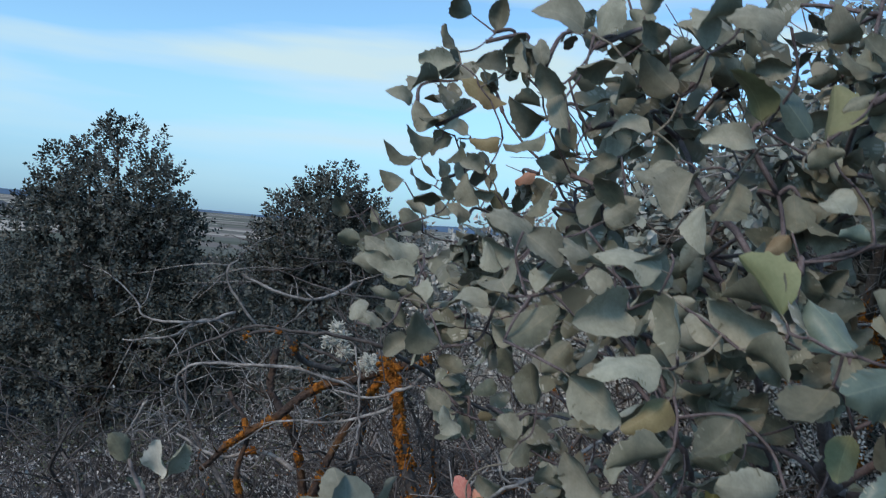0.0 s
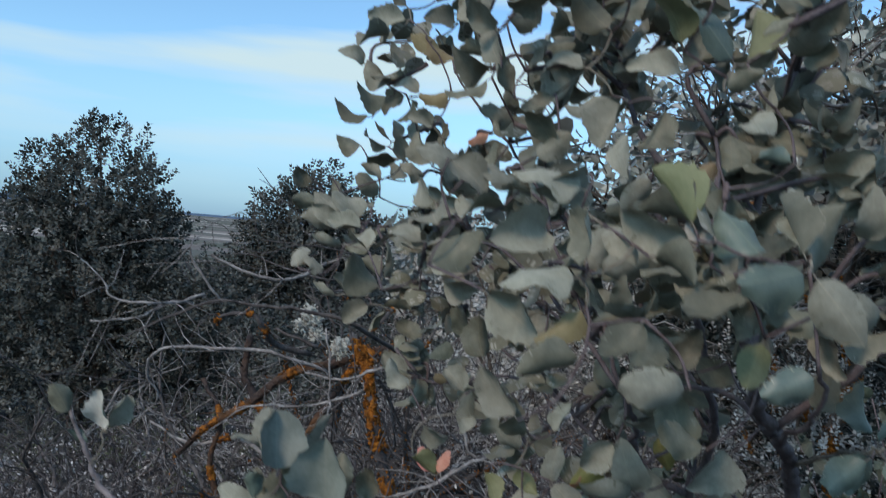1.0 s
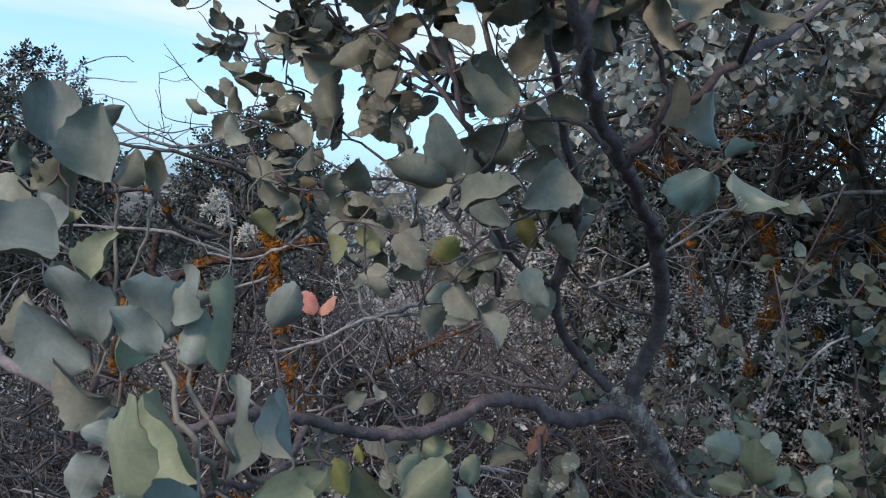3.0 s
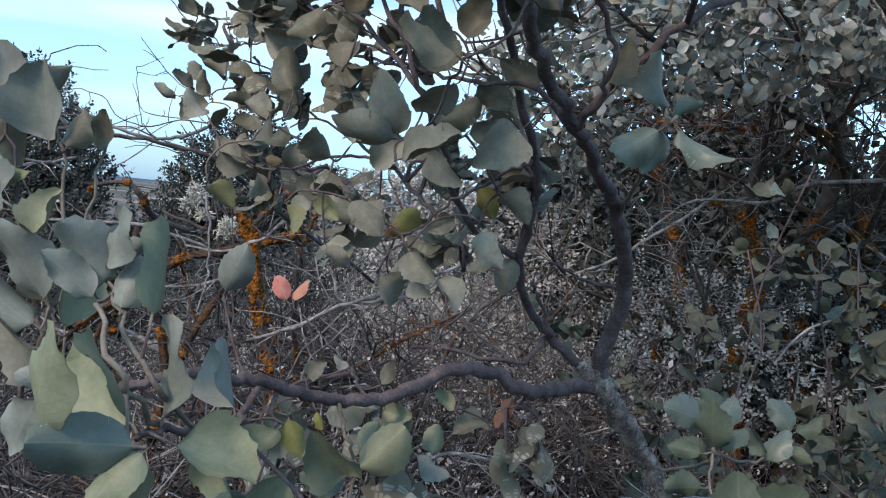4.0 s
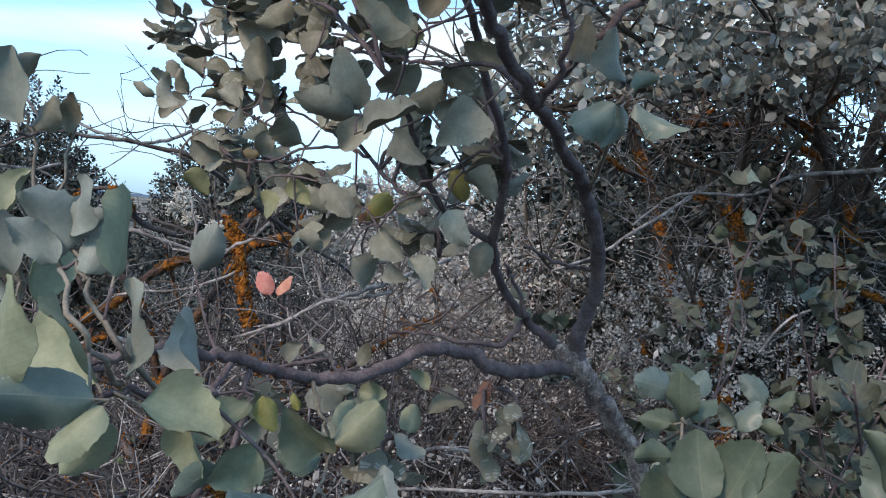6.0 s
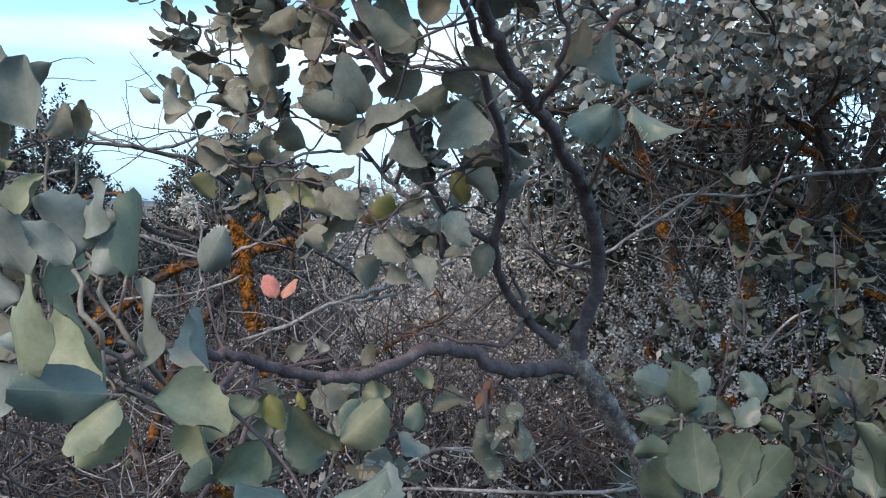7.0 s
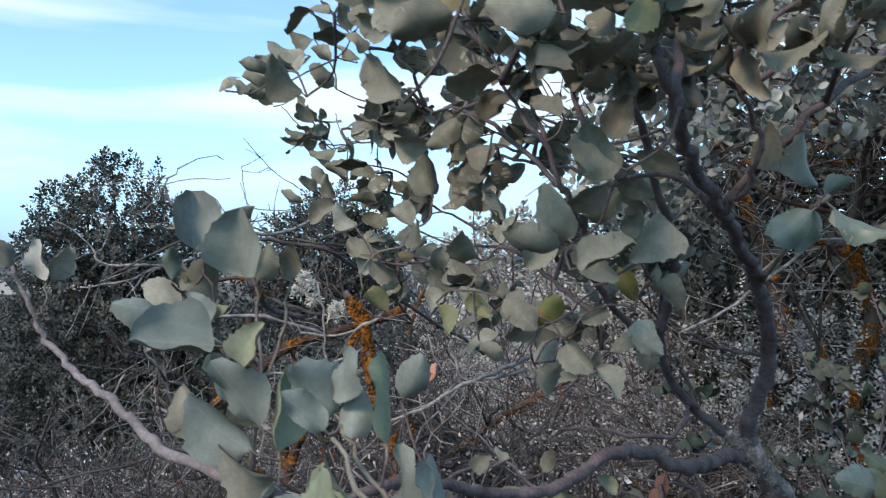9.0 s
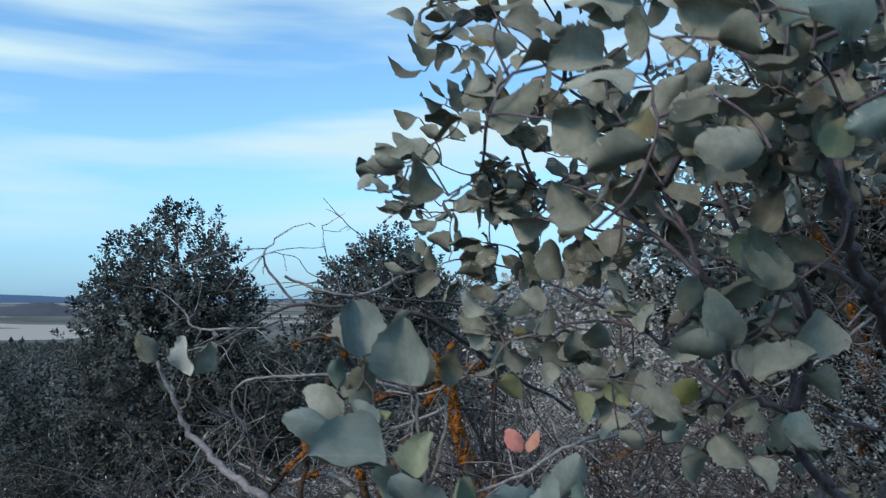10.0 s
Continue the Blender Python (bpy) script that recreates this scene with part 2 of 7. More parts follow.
def ground_material():
    """Dry litter and soil close by; strips of stubble, plough and groves on the plain."""
    m = bpy.data.materials.new("ground")
    m.use_nodes = True
    n, l = m.node_tree.nodes, m.node_tree.links
    b = n["Principled BSDF"]
    b.inputs["Roughness"].default_value = 0.95
    b.inputs["Specular IOR Level"].default_value = 0.1
    co = n.new("ShaderNodeTexCoord")
    no = n.new("ShaderNodeTexNoise")
    no.inputs["Scale"].default_value, no.inputs["Detail"].default_value = 6.0, 10.0
    l.new(co.outputs["Object"], no.inputs["Vector"])
    near = n.new("ShaderNodeValToRGB")
    near.color_ramp.elements[0].position, near.color_ramp.elements[1].position = 0.35, 0.68
    near.color_ramp.elements[0].color, near.color_ramp.elements[1].color = (0.016, 0.0145, 0.015, 1), (0.085, 0.079, 0.076, 1)
    l.new(no.outputs["Fac"], near.inputs["Fac"])
    mp = n.new("ShaderNodeMapping")
    mp.inputs["Scale"].default_value = (0.0042, 0.0085, 0.0)
    mp.inputs["Rotation"].default_value = (0, 0, 0.25)
    l.new(co.outputs["Object"], mp.inputs["Vector"])
    vo = n.new("ShaderNodeTexVoronoi")
    vo.inputs["Scale"].default_value = 1.6
    l.new(mp.outputs["Vector"], vo.inputs["Vector"])
    sp = n.new("ShaderNodeSeparateColor")
    l.new(vo.outputs["Color"], sp.inputs["Color"])
    field = n.new("ShaderNodeValToRGB")
    field.color_ramp.interpolation = "CONSTANT"
    e = field.color_ramp.elements
    e[0].position, e[0].color = 0.0, (0.12, 0.125, 0.11, 1)
    e[1].position, e[1].color = 0.3, (0.25, 0.215, 0.195, 1)
    for p, c in ((0.5, (0.17, 0.15, 0.14)), (0.65, (0.40, 0.36, 0.32)), (0.82, (0.09, 0.10, 0.08))):
        e.new(p).color = (*c, 1)
    l.new(sp.outputs["Red"], field.inputs["Fac"])
    xyz = n.new("ShaderNodeSeparateXYZ")
    l.new(co.outputs["Object"], xyz.inputs["Vector"])
    mr = n.new("ShaderNodeMapRange")
    mr.inputs["From Min"].default_value, mr.inputs["From Max"].default_value = 425, 440
    l.new(xyz.outputs["Y"], mr.inputs["Value"])
    mx = n.new("ShaderNodeMix")
    mx.data_type = "RGBA"
    l.new(mr.outputs["Result"], mx.inputs["Factor"])
    l.new(near.outputs["Color"], mx.inputs["A"])
    l.new(field.outputs["Color"], mx.inputs["B"])
    l.new(mx.outputs["Result"], b.inputs["Base Color"])
    bu = n.new("ShaderNodeBump")
    bu.inputs["Strength"].default_value, bu.inputs["Distance"].default_value = 0.6, 0.03
    l.new(no.outputs["Fac"], bu.inputs["Height"])
    l.new(bu.outputs["Normal"], b.inputs["Normal"])
    return m


GROUND = ground_material()
# distance haze is painted into the base colours of hill and mountains
HILL = material("hill_painted_haze", [(0.055, 0.062, 0.075), (0.085, 0.09, 0.105)], 1.0, 0.01)
RIDGE = material("far_mountains_painted_haze", [(0.06, 0.12, 0.20), (0.08, 0.15, 0.24)], 1.0, 0.002)


# ---- building helpers ----
def mesh_object(name, verts, faces, mats, parent=None, label="", slots=None, smooth=True):
    me = bpy.data.meshes.new(name)
    me.from_pydata(verts, [], faces)
    for m in mats:
        me.materials.append(m)
    if slots is not None:
        me.polygons.foreach_set("material_index", slots)
    me.polygons.foreach_set("use_smooth", [smooth] * len(me.polygons))
    me.update()
    ob = new(name, me)
    if parent is not None:
        ob.parent = parent
    return tagged(ob, label) if label else ob


def thing(name, place, label, category, group="", kind=""):
    ob = new(name)
    ob.location = place
    ob.empty_display_size = 0.1
    return tagged(ob, label, category, group, kind)


def smooth_line(points, steps=6):
    """A Catmull-Rom line through points (x, y, z, radius)."""
    p = [np.array(q, float) for q in points]
    p = [2 * p[0] - p[1]] + p + [2 * p[-1] - p[-2]]
    res = []
    for i in range(1, len(p) - 2):
        for k in range(steps):
            t = k / steps
            q = 0.5 * (2 * p[i] + (p[i + 1] - p[i - 1]) * t + (2 * p[i - 1] - 5 * p[i] + 4 * p[i + 1] - p[i + 2]) * t ** 2
                       + (3 * p[i] - p[i - 1] - 3 * p[i + 1] + p[i + 2]) * t ** 3)
            q[3] = max(q[3], 0.0004)
            res.append(q)
    res.append(p[-2])
    return res


class Soup:
    """Tubes, blobs and leaves gathered into one mesh."""

    def __init__(self):
        self.v, self.f, self.s, self.n = [], [], [], 0

    def add(self, verts, faces, slot=0):
        self.v.extend(verts)
        self.f.extend([tuple(i + self.n for i in f) for f in faces])
        self.s.extend([slot] * len(faces))
        self.n += len(verts)

    def tube(self, line, sides=6, rough=0.0, rng=random, slot=0):
        """line: (x, y, z, radius) from root to tip."""
        rings, q = [], [Vector(p[:3]) for p in line]
        up = None
        for i, p in enumerate(q):
            d = (q[min(i + 1, len(q) - 1)] - q[max(i - 1, 0)])
            d = d.normalized() if d.length > 1e-9 else Vector((0, 0, 1))
            if up is None:
                up = d.orthogonal().normalized()
            up = (up - d * up.dot(d))
            up = up.normalized() if up.length > 1e-6 else d.orthogonal().normalized()
            side = d.cross(up)
            r = line[i][3]
            for k in range(sides):
                a = 2 * math.pi * k / sides
                rr = r * (1 + (rng.uniform(-rough, rough) if rough else 0))
                rings.append(tuple(p + (up * math.cos(a) + side * math.sin(a)) * rr))
        n = len(q)
        faces = []
        for i in range(n - 1):
            for k in range(sides):
                k2 = (k + 1) % sides
                faces.append((i * sides + k, i * sides + k2, (i + 1) * sides + k2, (i + 1) * sides + k))
        faces.append(tuple(range(sides))[::-1])
        faces.append(tuple((n - 1) * sides + k for k in range(sides)))
        self.add(rings, faces, slot)

    def blob(self, c, r, rng, slot=0):
        """A small lumpy crust."""
        rows, seg = 2, 4
        vs = []
        for i in range(rows + 1):
            th = math.pi * i / rows
            for k in range(seg):
                a = 2 * math.pi * k / seg
                rr = r * rng.uniform(0.4, 1.4)
                vs.append((c[0] + rr * math.sin(th) * math.cos(a), c[1] + rr * math.sin(th) * math.sin(a), c[2] + rr * math.cos(th)))
        fs = [(i * seg + k, (i + 1) * seg + k, (i + 1) * seg + (k + 1) % seg, i * seg + (k + 1) % seg) for i in range(rows) for k in range(seg)]
        self.add(vs, fs, slot)

    def out(self, name, mats, parent=None, label="", smooth=True):
        return mesh_object(name, self.v, self.f, mats, parent, label, self.s, smooth)


def bent_line(rng, start, way, length, r0, r1, segs=5, wander=0.25, lift=0.0):
    """A crooked line of (x, y, z, r)."""
    p, d = Vector(start), Vector(way).normalized()
    line = [(*p, r0)]
    for i in range(segs):
        d = (d + Vector((rng.gauss(0, wander), rng.gauss(0, wander), rng.gauss(0, wander) + lift))).normalized()
        p = p + d * (length / segs)
        line.append((*p, r0 + (r1 - r0) * (i + 1) / segs))
    return line


def leaf_shape(rng, stations, across, broad, cup, bend, twist, teeth):
    """A holm-oak leaf 1 long from stalk end to tip: an upper and a lower face, an uneven spiny edge, a pointed tip."""
    vs, fs, sl = [], [], []
    stalk = 0.10
    wave, phase = rng.uniform(0.02, 0.07), rng.uniform(0, 6)
    edge = [[rng.uniform(0.0, 1.5) for _ in range(stations + 1)] for _ in (0, 1)]
    lop = [rng.uniform(0.86, 1.12) for _ in (0, 1)]
    swell, taper = rng.uniform(0.44, 0.62), rng.uniform(0.52, 0.82)
    most = (swell / (swell + taper)) ** swell * (taper / (swell + taper)) ** taper
    sway = rng.uniform(-0.07, 0.07)
    for sheet in (0, 1):
        off = len(vs)
        for i in range(stations + 1):
            s = i / stations
            prof = s ** swell * (1 - s) ** taper / most if 0 < i < stations else 0.015
            for k in range(across + 1):
                u = 2 * k / across - 1
                w = broad * 0.5 * prof * lop[0 if u < 0 else 1]
                y = stalk + (1 - stalk) * s
                if 0 < i < stations and abs(u) > 0.9:
                    t = edge[0 if u < 0 else 1][i]
                    w *= 1 + (teeth if i % 3 == 1 else -teeth * 0.5) * t
                    y += (0.030 if i % 3 == 1 else -0.004) * t
                x = u * w + sway * math.sin(math.pi * s)
                z = cup * u * u * w + bend * (s - s * s * 1.7) + twist * u * w * (s - 0.4)
                z += wave * u * u * math.sin(10 * s + phase + (1.7 if u > 0 else 0)) * (1 if 0 < i < stations else 0)
                vs.append((x, y, z - (0.006 if sheet else 0)))
        for i in range(stations):
            for k in range(across):
                a0 = off + i * (across + 1) + k
                q = (a0, a0 + 1, a0 + across + 2, a0 + across + 1)
                fs.append(q if sheet == 0 else q[::-1])
                sl.append(sheet)
    off = len(vs)
    for y, r in ((0.0, 0.016), (stalk + 0.03, 0.013)):
        for k in range(3):
            a = 2 * math.pi * k / 3
            vs.append((r * math.cos(a), y, r * math.sin(a) - 0.006))
    for k in range(3):
        fs.append((off + k, off + (k + 1) % 3, off + 3 + (k + 1) % 3, off + 3 + k))
        sl.append(2)
    return vs, fs, sl


def leaf_mesh(name, seed, mats, stations=20, across=6):
    rng = random.Random(seed)
    vs, fs, sl = leaf_shape(rng, stations, across, rng.uniform(0.52, 0.74), rng.choice((-1, -1, -1, 1)) * rng.uniform(0.2, 0.95), rng.uniform(-0.42, 0.30), rng.uniform(-0.7, 0.7), 0.055)
    me = bpy.data.meshes.new(name)
    me.from_pydata(vs, [], fs)
    for m in mats:
        me.materials.append(m)
    me.polygons.foreach_set("material_index", sl)
    me.polygons.foreach_set("use_smooth", [True] * len(fs))
    return me


def leaf_matrix(base, axis, face, length, broad=1.0):
    """Stands a leaf of 1 m on base, along axis, its upper face towards face."""
    y = Vector(axis).normalized()
    z = Vector(face)
    z = (z - y * z.dot(y))
    z = z.normalized() if z.length > 1e-6 else y.orthogonal().normalized()
    x = y.cross(z)
    m = Matrix((x, y, z)).transposed().to_4x4()
    return Matrix.Translation(base) @ m @ Matrix.Diagonal((length * broad, length, length, 1))


def leaves_joined(name, mats, matrices, shapes, parent, label=""):
    """Many leaves as one mesh of kind stuff."""
    vs, fs, sl, n = [], [], [], 0
    shapes = [(np.array(v), f, s) for v, f, s in shapes]
    for i, m in enumerate(matrices):
        v, f, s = shapes[i % len(shapes)]
        a = np.array(m)
        vs.append(v @ a[:3, :3].T + a[:3, 3])
        fs.extend([tuple(q + n for q in g) for g in f])
        sl.extend(s)
        n += len(v)
    ob = mesh_object(name, np.concatenate(vs).tolist(), fs, mats, parent, label, sl)
    return tagged(ob, kind="stuff")


SMALL_LEAF = [([(0, 0, 0), (0.36, 0.5, 0.05), (0, 1, -0.03), (-0.36, 0.5, 0.05)], [(0, 1, 2), (0, 2, 3)], [0] * 2)]
MID_LEAF = [([(0, 0, 0), (0.30, 0.28, b), (0, 0.3, 0), (-0.30, 0.28, b), (0.37, 0.58, b), (0, 0.62, 0.03), (-0.37, 0.58, b), (0.18, 0.86, b), (-0.18, 0.86, b), (0, 1, -0.04)],
              [(0, 1, 2), (0, 2, 3), (1, 4, 5, 2), (2, 5, 6, 3), (4, 7, 9, 5), (5, 9, 8, 6)], [0] * 6) for b in (-0.08, 0.07, 0.14)]


# ---- the ground, one sheet to the horizon ----
def ground_height(x, y):
    r = math.hypot(x, y)
    z = 0.42 - 0.5 * max(0.0, min(1.0, (y - 3.0) / 5.0)) if y > 0 else 0.42
    z += 0.05 * noise.noise((x * 0.6, y * 0.6, 0)) + 0.02 * noise.noise((x * 3, y * 3, 4))
    side = max(0.0, min(1.0, (-x - 0.9) / 1.3)) * max(0.0, min(1.0, (y - 2.6) / 2.8)) * max(0.0, min(1.0, (16 - r) / 7))
    z -= 0.55 * side * side * (3 - 2 * side)
    if r > 8.5:
        z -= 14 * (1 - math.exp(-(r - 8.5) * 0.145 / 14))
    if r > 300:
        z += (r - 300) * 0.04
    if r > 700:
        z += 3.0 * noise.noise((x * 0.002, y * 0.002, 7)) * min(1, (r - 700) / 600)
    return z


def build_ground():
    rads = [0.25 * i for i in range(1, 60)]
    while rads[-1] < 4600:
        rads.append(rads[-1] * 1.07)
    seg = 160
    vs = [(0, 0, ground_height(0, 0))]
    for r in rads:
        for k in range(seg):
            a = 2 * math.pi * k / seg
            x, y = r * math.sin(a), r * math.cos(a)
            vs.append((x, y, ground_height(x, y)))
    fs = [(0, 1 + (k + 1) % seg, 1 + k) for k in range(seg)]
    for i in range(len(rads) - 1):
        for k in range(seg):
            k2 = (k + 1) % seg
            fs.append((1 + i * seg + k, 1 + i * seg + k2, 1 + (i + 1) * seg + k2, 1 + (i + 1) * seg + k))
    ob = mesh_object("ground", vs, fs, [GROUND])
    tagged(ob, "dry stony hillside soil falling to a plain of fields", "ground", kind="structure")


build_ground()


def ridge(name, far, a0, a1, heights, mat, label, base=-64.0, depth=500.0):
    """A hill or range: a swelling with a crest line, from bearing a0 to a1 degrees right of ahead."""
    vs, fs, n, rows = [], [], 60, 6
    for j in range(rows + 1):
        u = j / rows
        for i in range(n + 1):
            s = i / n
            a = radians(a0 + (a1 - a0) * s)
            k = s * (len(heights) - 1)
            h = heights[int(k)] + (heights[min(int(k) + 1, len(heights) - 1)] - heights[int(k)]) * (k - int(k))
            h *= 1 + 0.18 * noise.noise((s * 14, far * 0.01, 0)) + 0.07 * noise.noise((s * 50, 1, 3))
            r = far + depth * u
            vs.append((r * math.sin(a), r * math.cos(a), base + max(0.0, h) * math.sin(math.pi * 0.5 * min(1, u * 1.3))))
    for j in range(rows):
        for i in range(n):
            q = j * (n + 1) + i
            fs.append((q, q + 1, q + n + 2, q + n + 1))
    ob = mesh_object(name, vs, fs, [mat])
    return tagged(ob, label, "hill", kind="structure")


ridge("hill", 1200, -39.0, -28.3, [0, 5, 8, 10, 13, 18, 23, 27, 26, 19, 10, 0], HILL, "low dark rounded hill on the far plain", base=21.0, depth=200)
ridge("backdrop", 4000, -60, 60, [60, 96, 120, 84, 70, 58, 76, 92, 70, 60, 72, 84, 96, 70], RIDGE, "line of far mountains with blue haze painted into their colour", base=92.0, depth=300)


def olive_grove():
    """Rows of small round trees on the plain, too far to tell apart."""
    rng = random.Random(41)
    s = Soup()
    for row in range(44):
        for i in range(84):
            x, y = -380 + i * 3.6 + (row % 2) * 1.8 + rng.uniform(-0.5, 0.5), 218 + row * 5.0 + rng.uniform(-0.7, 0.7)
            if x < -0.22 * y:
                s.blob((x, y, ground_height(x, y) + 0.7), rng.uniform(0.7, 1.3), rng)
    for i in range(40):
        x, y = -420 + i * 9 + rng.uniform(-3, 3), 444 + rng.uniform(-4, 4)
        s.blob((x, y, ground_height(x, y) + 1.6), rng.uniform(1.6, 3.0), rng)
    ob = s.out("olive_grove", [LEAF_FAR])
    tagged(ob, "rows of dark olive trees on the far plain", "trees", kind="stuff")


olive_grove()


def far_scrub():
    """Dark bushes scattered down the slope and over the plain's edge, too far to tell apart."""
    rng = random.Random(43)
    spots = []
    for _ in range(620):
        a, r = radians(rng.uniform(-42, 16)), 13 * (240 / 13) ** rng.random() ** 0.8
        x, y, h = r * math.sin(a), r * math.cos(a), rng.uniform(0.5, 1.5) * (1 + r / 160)
        if math.hypot(x + 3.25, y - 7.6) < 3:
            continue
        z = ground_height(x, y)
        for _ in range(70):
            u = Vector((rng.gauss(0, 1), rng.gauss(0, 1), rng.gauss(0, 1))).normalized() * rng.uniform(0.5, 1.0)
            spots.append(leaf_matrix(Vector((x + u.x * h * 0.8, y + u.y * h * 0.8, z + h * 0.55 + u.z * h * 0.6)), (rng.gauss(0, 1), rng.gauss(0, 1), rng.gauss(0.6, 0.8)), u + Vector((0, 0, 0.6)), h * rng.uniform(0.14, 0.3)))
    leaves_joined("far_scrub", [LEAF_FAR], spots, SMALL_LEAF, None)
    tagged(bpy.data.objects["far_scrub"], "dark low scrub scattered over the falling slope", "bushes", kind="stuff")


far_scrub()

# ---- crusts ----
def lichen_on(soup, line, rng, n, r, patches=3, spread=0.06, coat=False):
    """Crusts of small lumps in patches along a woody line (x, y, z, radius); with coat, over a thin ragged sleeve."""
    spans = [rng.uniform(0, len(line) - 1) for _ in range(patches)]
    for mid in spans if coat else ():
        half = len(line) * spread * rng.uniform(0.7, 1.5)
        sleeve = []
        for i in range(11):
            k = min(max(mid + half * (i - 5) / 5, 0), len(line) - 1.001)
            p, q = np.array(line[int(k)]), np.array(line[int(k) + 1])
            p = p + (q - p) * (k - int(k))
            thick = p[3] + r * rng.uniform(0.05, 0.34) if 0 < i < 10 else p[3] * 0.8
            sleeve.append((p[0] + rng.gauss(0, r * 0.1), p[1] + rng.gauss(0, r * 0.1), p[2], thick))
        soup.tube(sleeve, 8, 0.18, rng)
    for _ in range(int(n * 1.8)):
        k = min(max(rng.gauss(spans[rng.randrange(patches)], len(line) * spread), 0), len(line) - 1.001)
        p, q = np.array(line[int(k)]), np.array(line[int(k) + 1])
        p = p + (q - p) * (k - int(k))
        v = Vector((rng.gauss(0, 1), rng.gauss(-0.5, 1), rng.gauss(0.2, 1))).normalized() * (p[3] + r * rng.uniform(-0.1, 0.3))
        for _ in range(2):
            soup.blob((p[0] + v.x + rng.gauss(0, r * 0.4), p[1] + v.y + rng.gauss(0, r * 0.4), p[2] + v.z + rng.gauss(0, r * 0.5)), r * rng.uniform(0.15, 0.65), rng)


# ---- the young holm oak that the camera sinks through ----
sapling = thing("young_holm_oak", (0.62, 1.02, 0.42), "young grey-green holm oak with lichened stem and leathery leaves", "tree")
SAPLING_AT = Vector((0.62, 1.02, 0.42))
LEAF_SETS = {
    "g": [leaf_mesh("leaf", 10 + i, [LEAF_TOP, LEAF_UNDER, TWIG_PALE]) for i in range(9)],
    "t": [leaf_mesh("leaf", 30 + i, [LEAF_TEAL, LEAF_UNDER, TWIG_PALE]) for i in range(4)],
    "y": [leaf_mesh("leaf", 40 + i, [LEAF_YELLOW, LEAF_YELLOW, TWIG_PALE]) for i in range(2)],
    "p": [leaf_mesh("leaf", 50 + i, [LEAF_PINK, LEAF_PINK, TWIG_PALE]) for i in range(2)],
    "n": [leaf_mesh("leaf", 60 + i, [LEAF_TAN, LEAF_TAN, TWIG_PALE]) for i in range(2)],
}
LEAF_SETS["s"] = [leaf_mesh("leaf", 100 + i, [LEAF_SAGE, LEAF_SAGE, TWIG_PALE]) for i in range(4)]
LEAF_SETS["q"] = [leaf_mesh("leaf", 150 + i, [LEAF_GREEN, LEAF_GREEN, TWIG_PALE]) for i in range(3)]
LEAF_SETS["b"] = [leaf_mesh("leaf", 110 + i, [LEAF_BLUE, LEAF_BLUE, TWIG_PALE]) for i in range(4)]
SHOOT_LEAF = [leaf_mesh("leaf", 120 + i, [LEAF_SHOOT_SHADED, LEAF_SHOOT_SHADED if i % 3 else LEAF_GREEN, TWIG_PALE], 8, 2) for i in range(9)] + [leaf_mesh("leaf", 140, [LEAF_TEAL, LEAF_GREEN, TWIG_PALE], 10, 2)]
LEAF_SETS["v"] = [leaf_mesh("leaf", 160 + i, [LEAF_TEAL if i % 2 else LEAF_GREEN, LEAF_SHOOT_SHADED, TWIG_PALE]) for i in range(4)]
LEAF_SETS["u"] = LEAF_SETS["d"] = LEAF_SETS["g"]
LEAF_SETS["w"] = [leaf_mesh("leaf", 90 + i, [LEAF_UNDER, LEAF_PALE, TWIG_PALE]) for i in range(2)]
LEAF_SETS["r"] = [leaf_mesh("leaf", 80 + i, [LEAF_RED, LEAF_RED, TWIG_PALE]) for i in range(2)]
LEAF_SETS["y2"] = [leaf_mesh("leaf", 70 + i, [LEAF_OLIVE, LEAF_OLIVE, TWIG_PALE]) for i in range(2)]
leaf_rng = random.Random(5)


def limb(name, mat, points, thick=0.66):
    """A crooked woody member of the young oak through points (x, y, z, radius)."""
    rng = random.Random(len(name) + int(abs(points[0][0]) * 1000))
    thick = 0.74 if name == "trunk" else thick
    line = [q - np.array((*SAPLING_AT, 0)) for q in smooth_line(points, 6)]
    line = [np.array((q[0] + rng.gauss(0, 0.0012), q[1] + rng.gauss(0, 0.0012), q[2] + rng.gauss(0, 0.0012), q[3] * thick * rng.uniform(0.96, 1.04))) for q in line]
    if name == "trunk":
        crust = Soup()
        lichen_on(crust, line[6:], rng, 900, 0.0022, 12)
        tagged(crust.out("lichen", [LICHEN_GREY], sapling, "pale grey lichen crust"), kind="stuff")
    s = Soup()
    s.tube(line, 9 if points[0][3] > 0.004 else 6, 0.08, rng)
    s.out(name, [mat], sapling)
    for q in line[::2]:
        ANCHORS.append(Vector(q[:3]) + SAPLING_AT)


ANCHORS = []


def leaf_at(sort, base, tip, face):
    """One leaf of the young oak from its stalk to its tip, the upper side (underside for sort u, w) towards face."""
    length = min((Vector(tip) - Vector(base)).length, 0.055 if sort == "t" else 0.048 if sort in ("b", "s", "q", "v") else 0.037)
    tip = Vector(base) + (Vector(tip) - Vector(base)).normalized() * length
    face = Vector(face).normalized() + Vector((leaf_rng.gauss(0, 0.2), leaf_rng.gauss(0, 0.2), leaf_rng.gauss(0, 0.2)))
    me = LEAF_SETS[sort][leaf_rng.randrange(len(LEAF_SETS[sort]))]
    ob = new("leaf", me)
    ob.parent = sapling
    ob.matrix_basis = leaf_matrix(Vector(base) - SAPLING_AT, Vector(tip) - Vector(base), face, length)
    LEAF_SPOTS.append((Vector(base), Vector(tip), ob))


LEAF_SPOTS = []

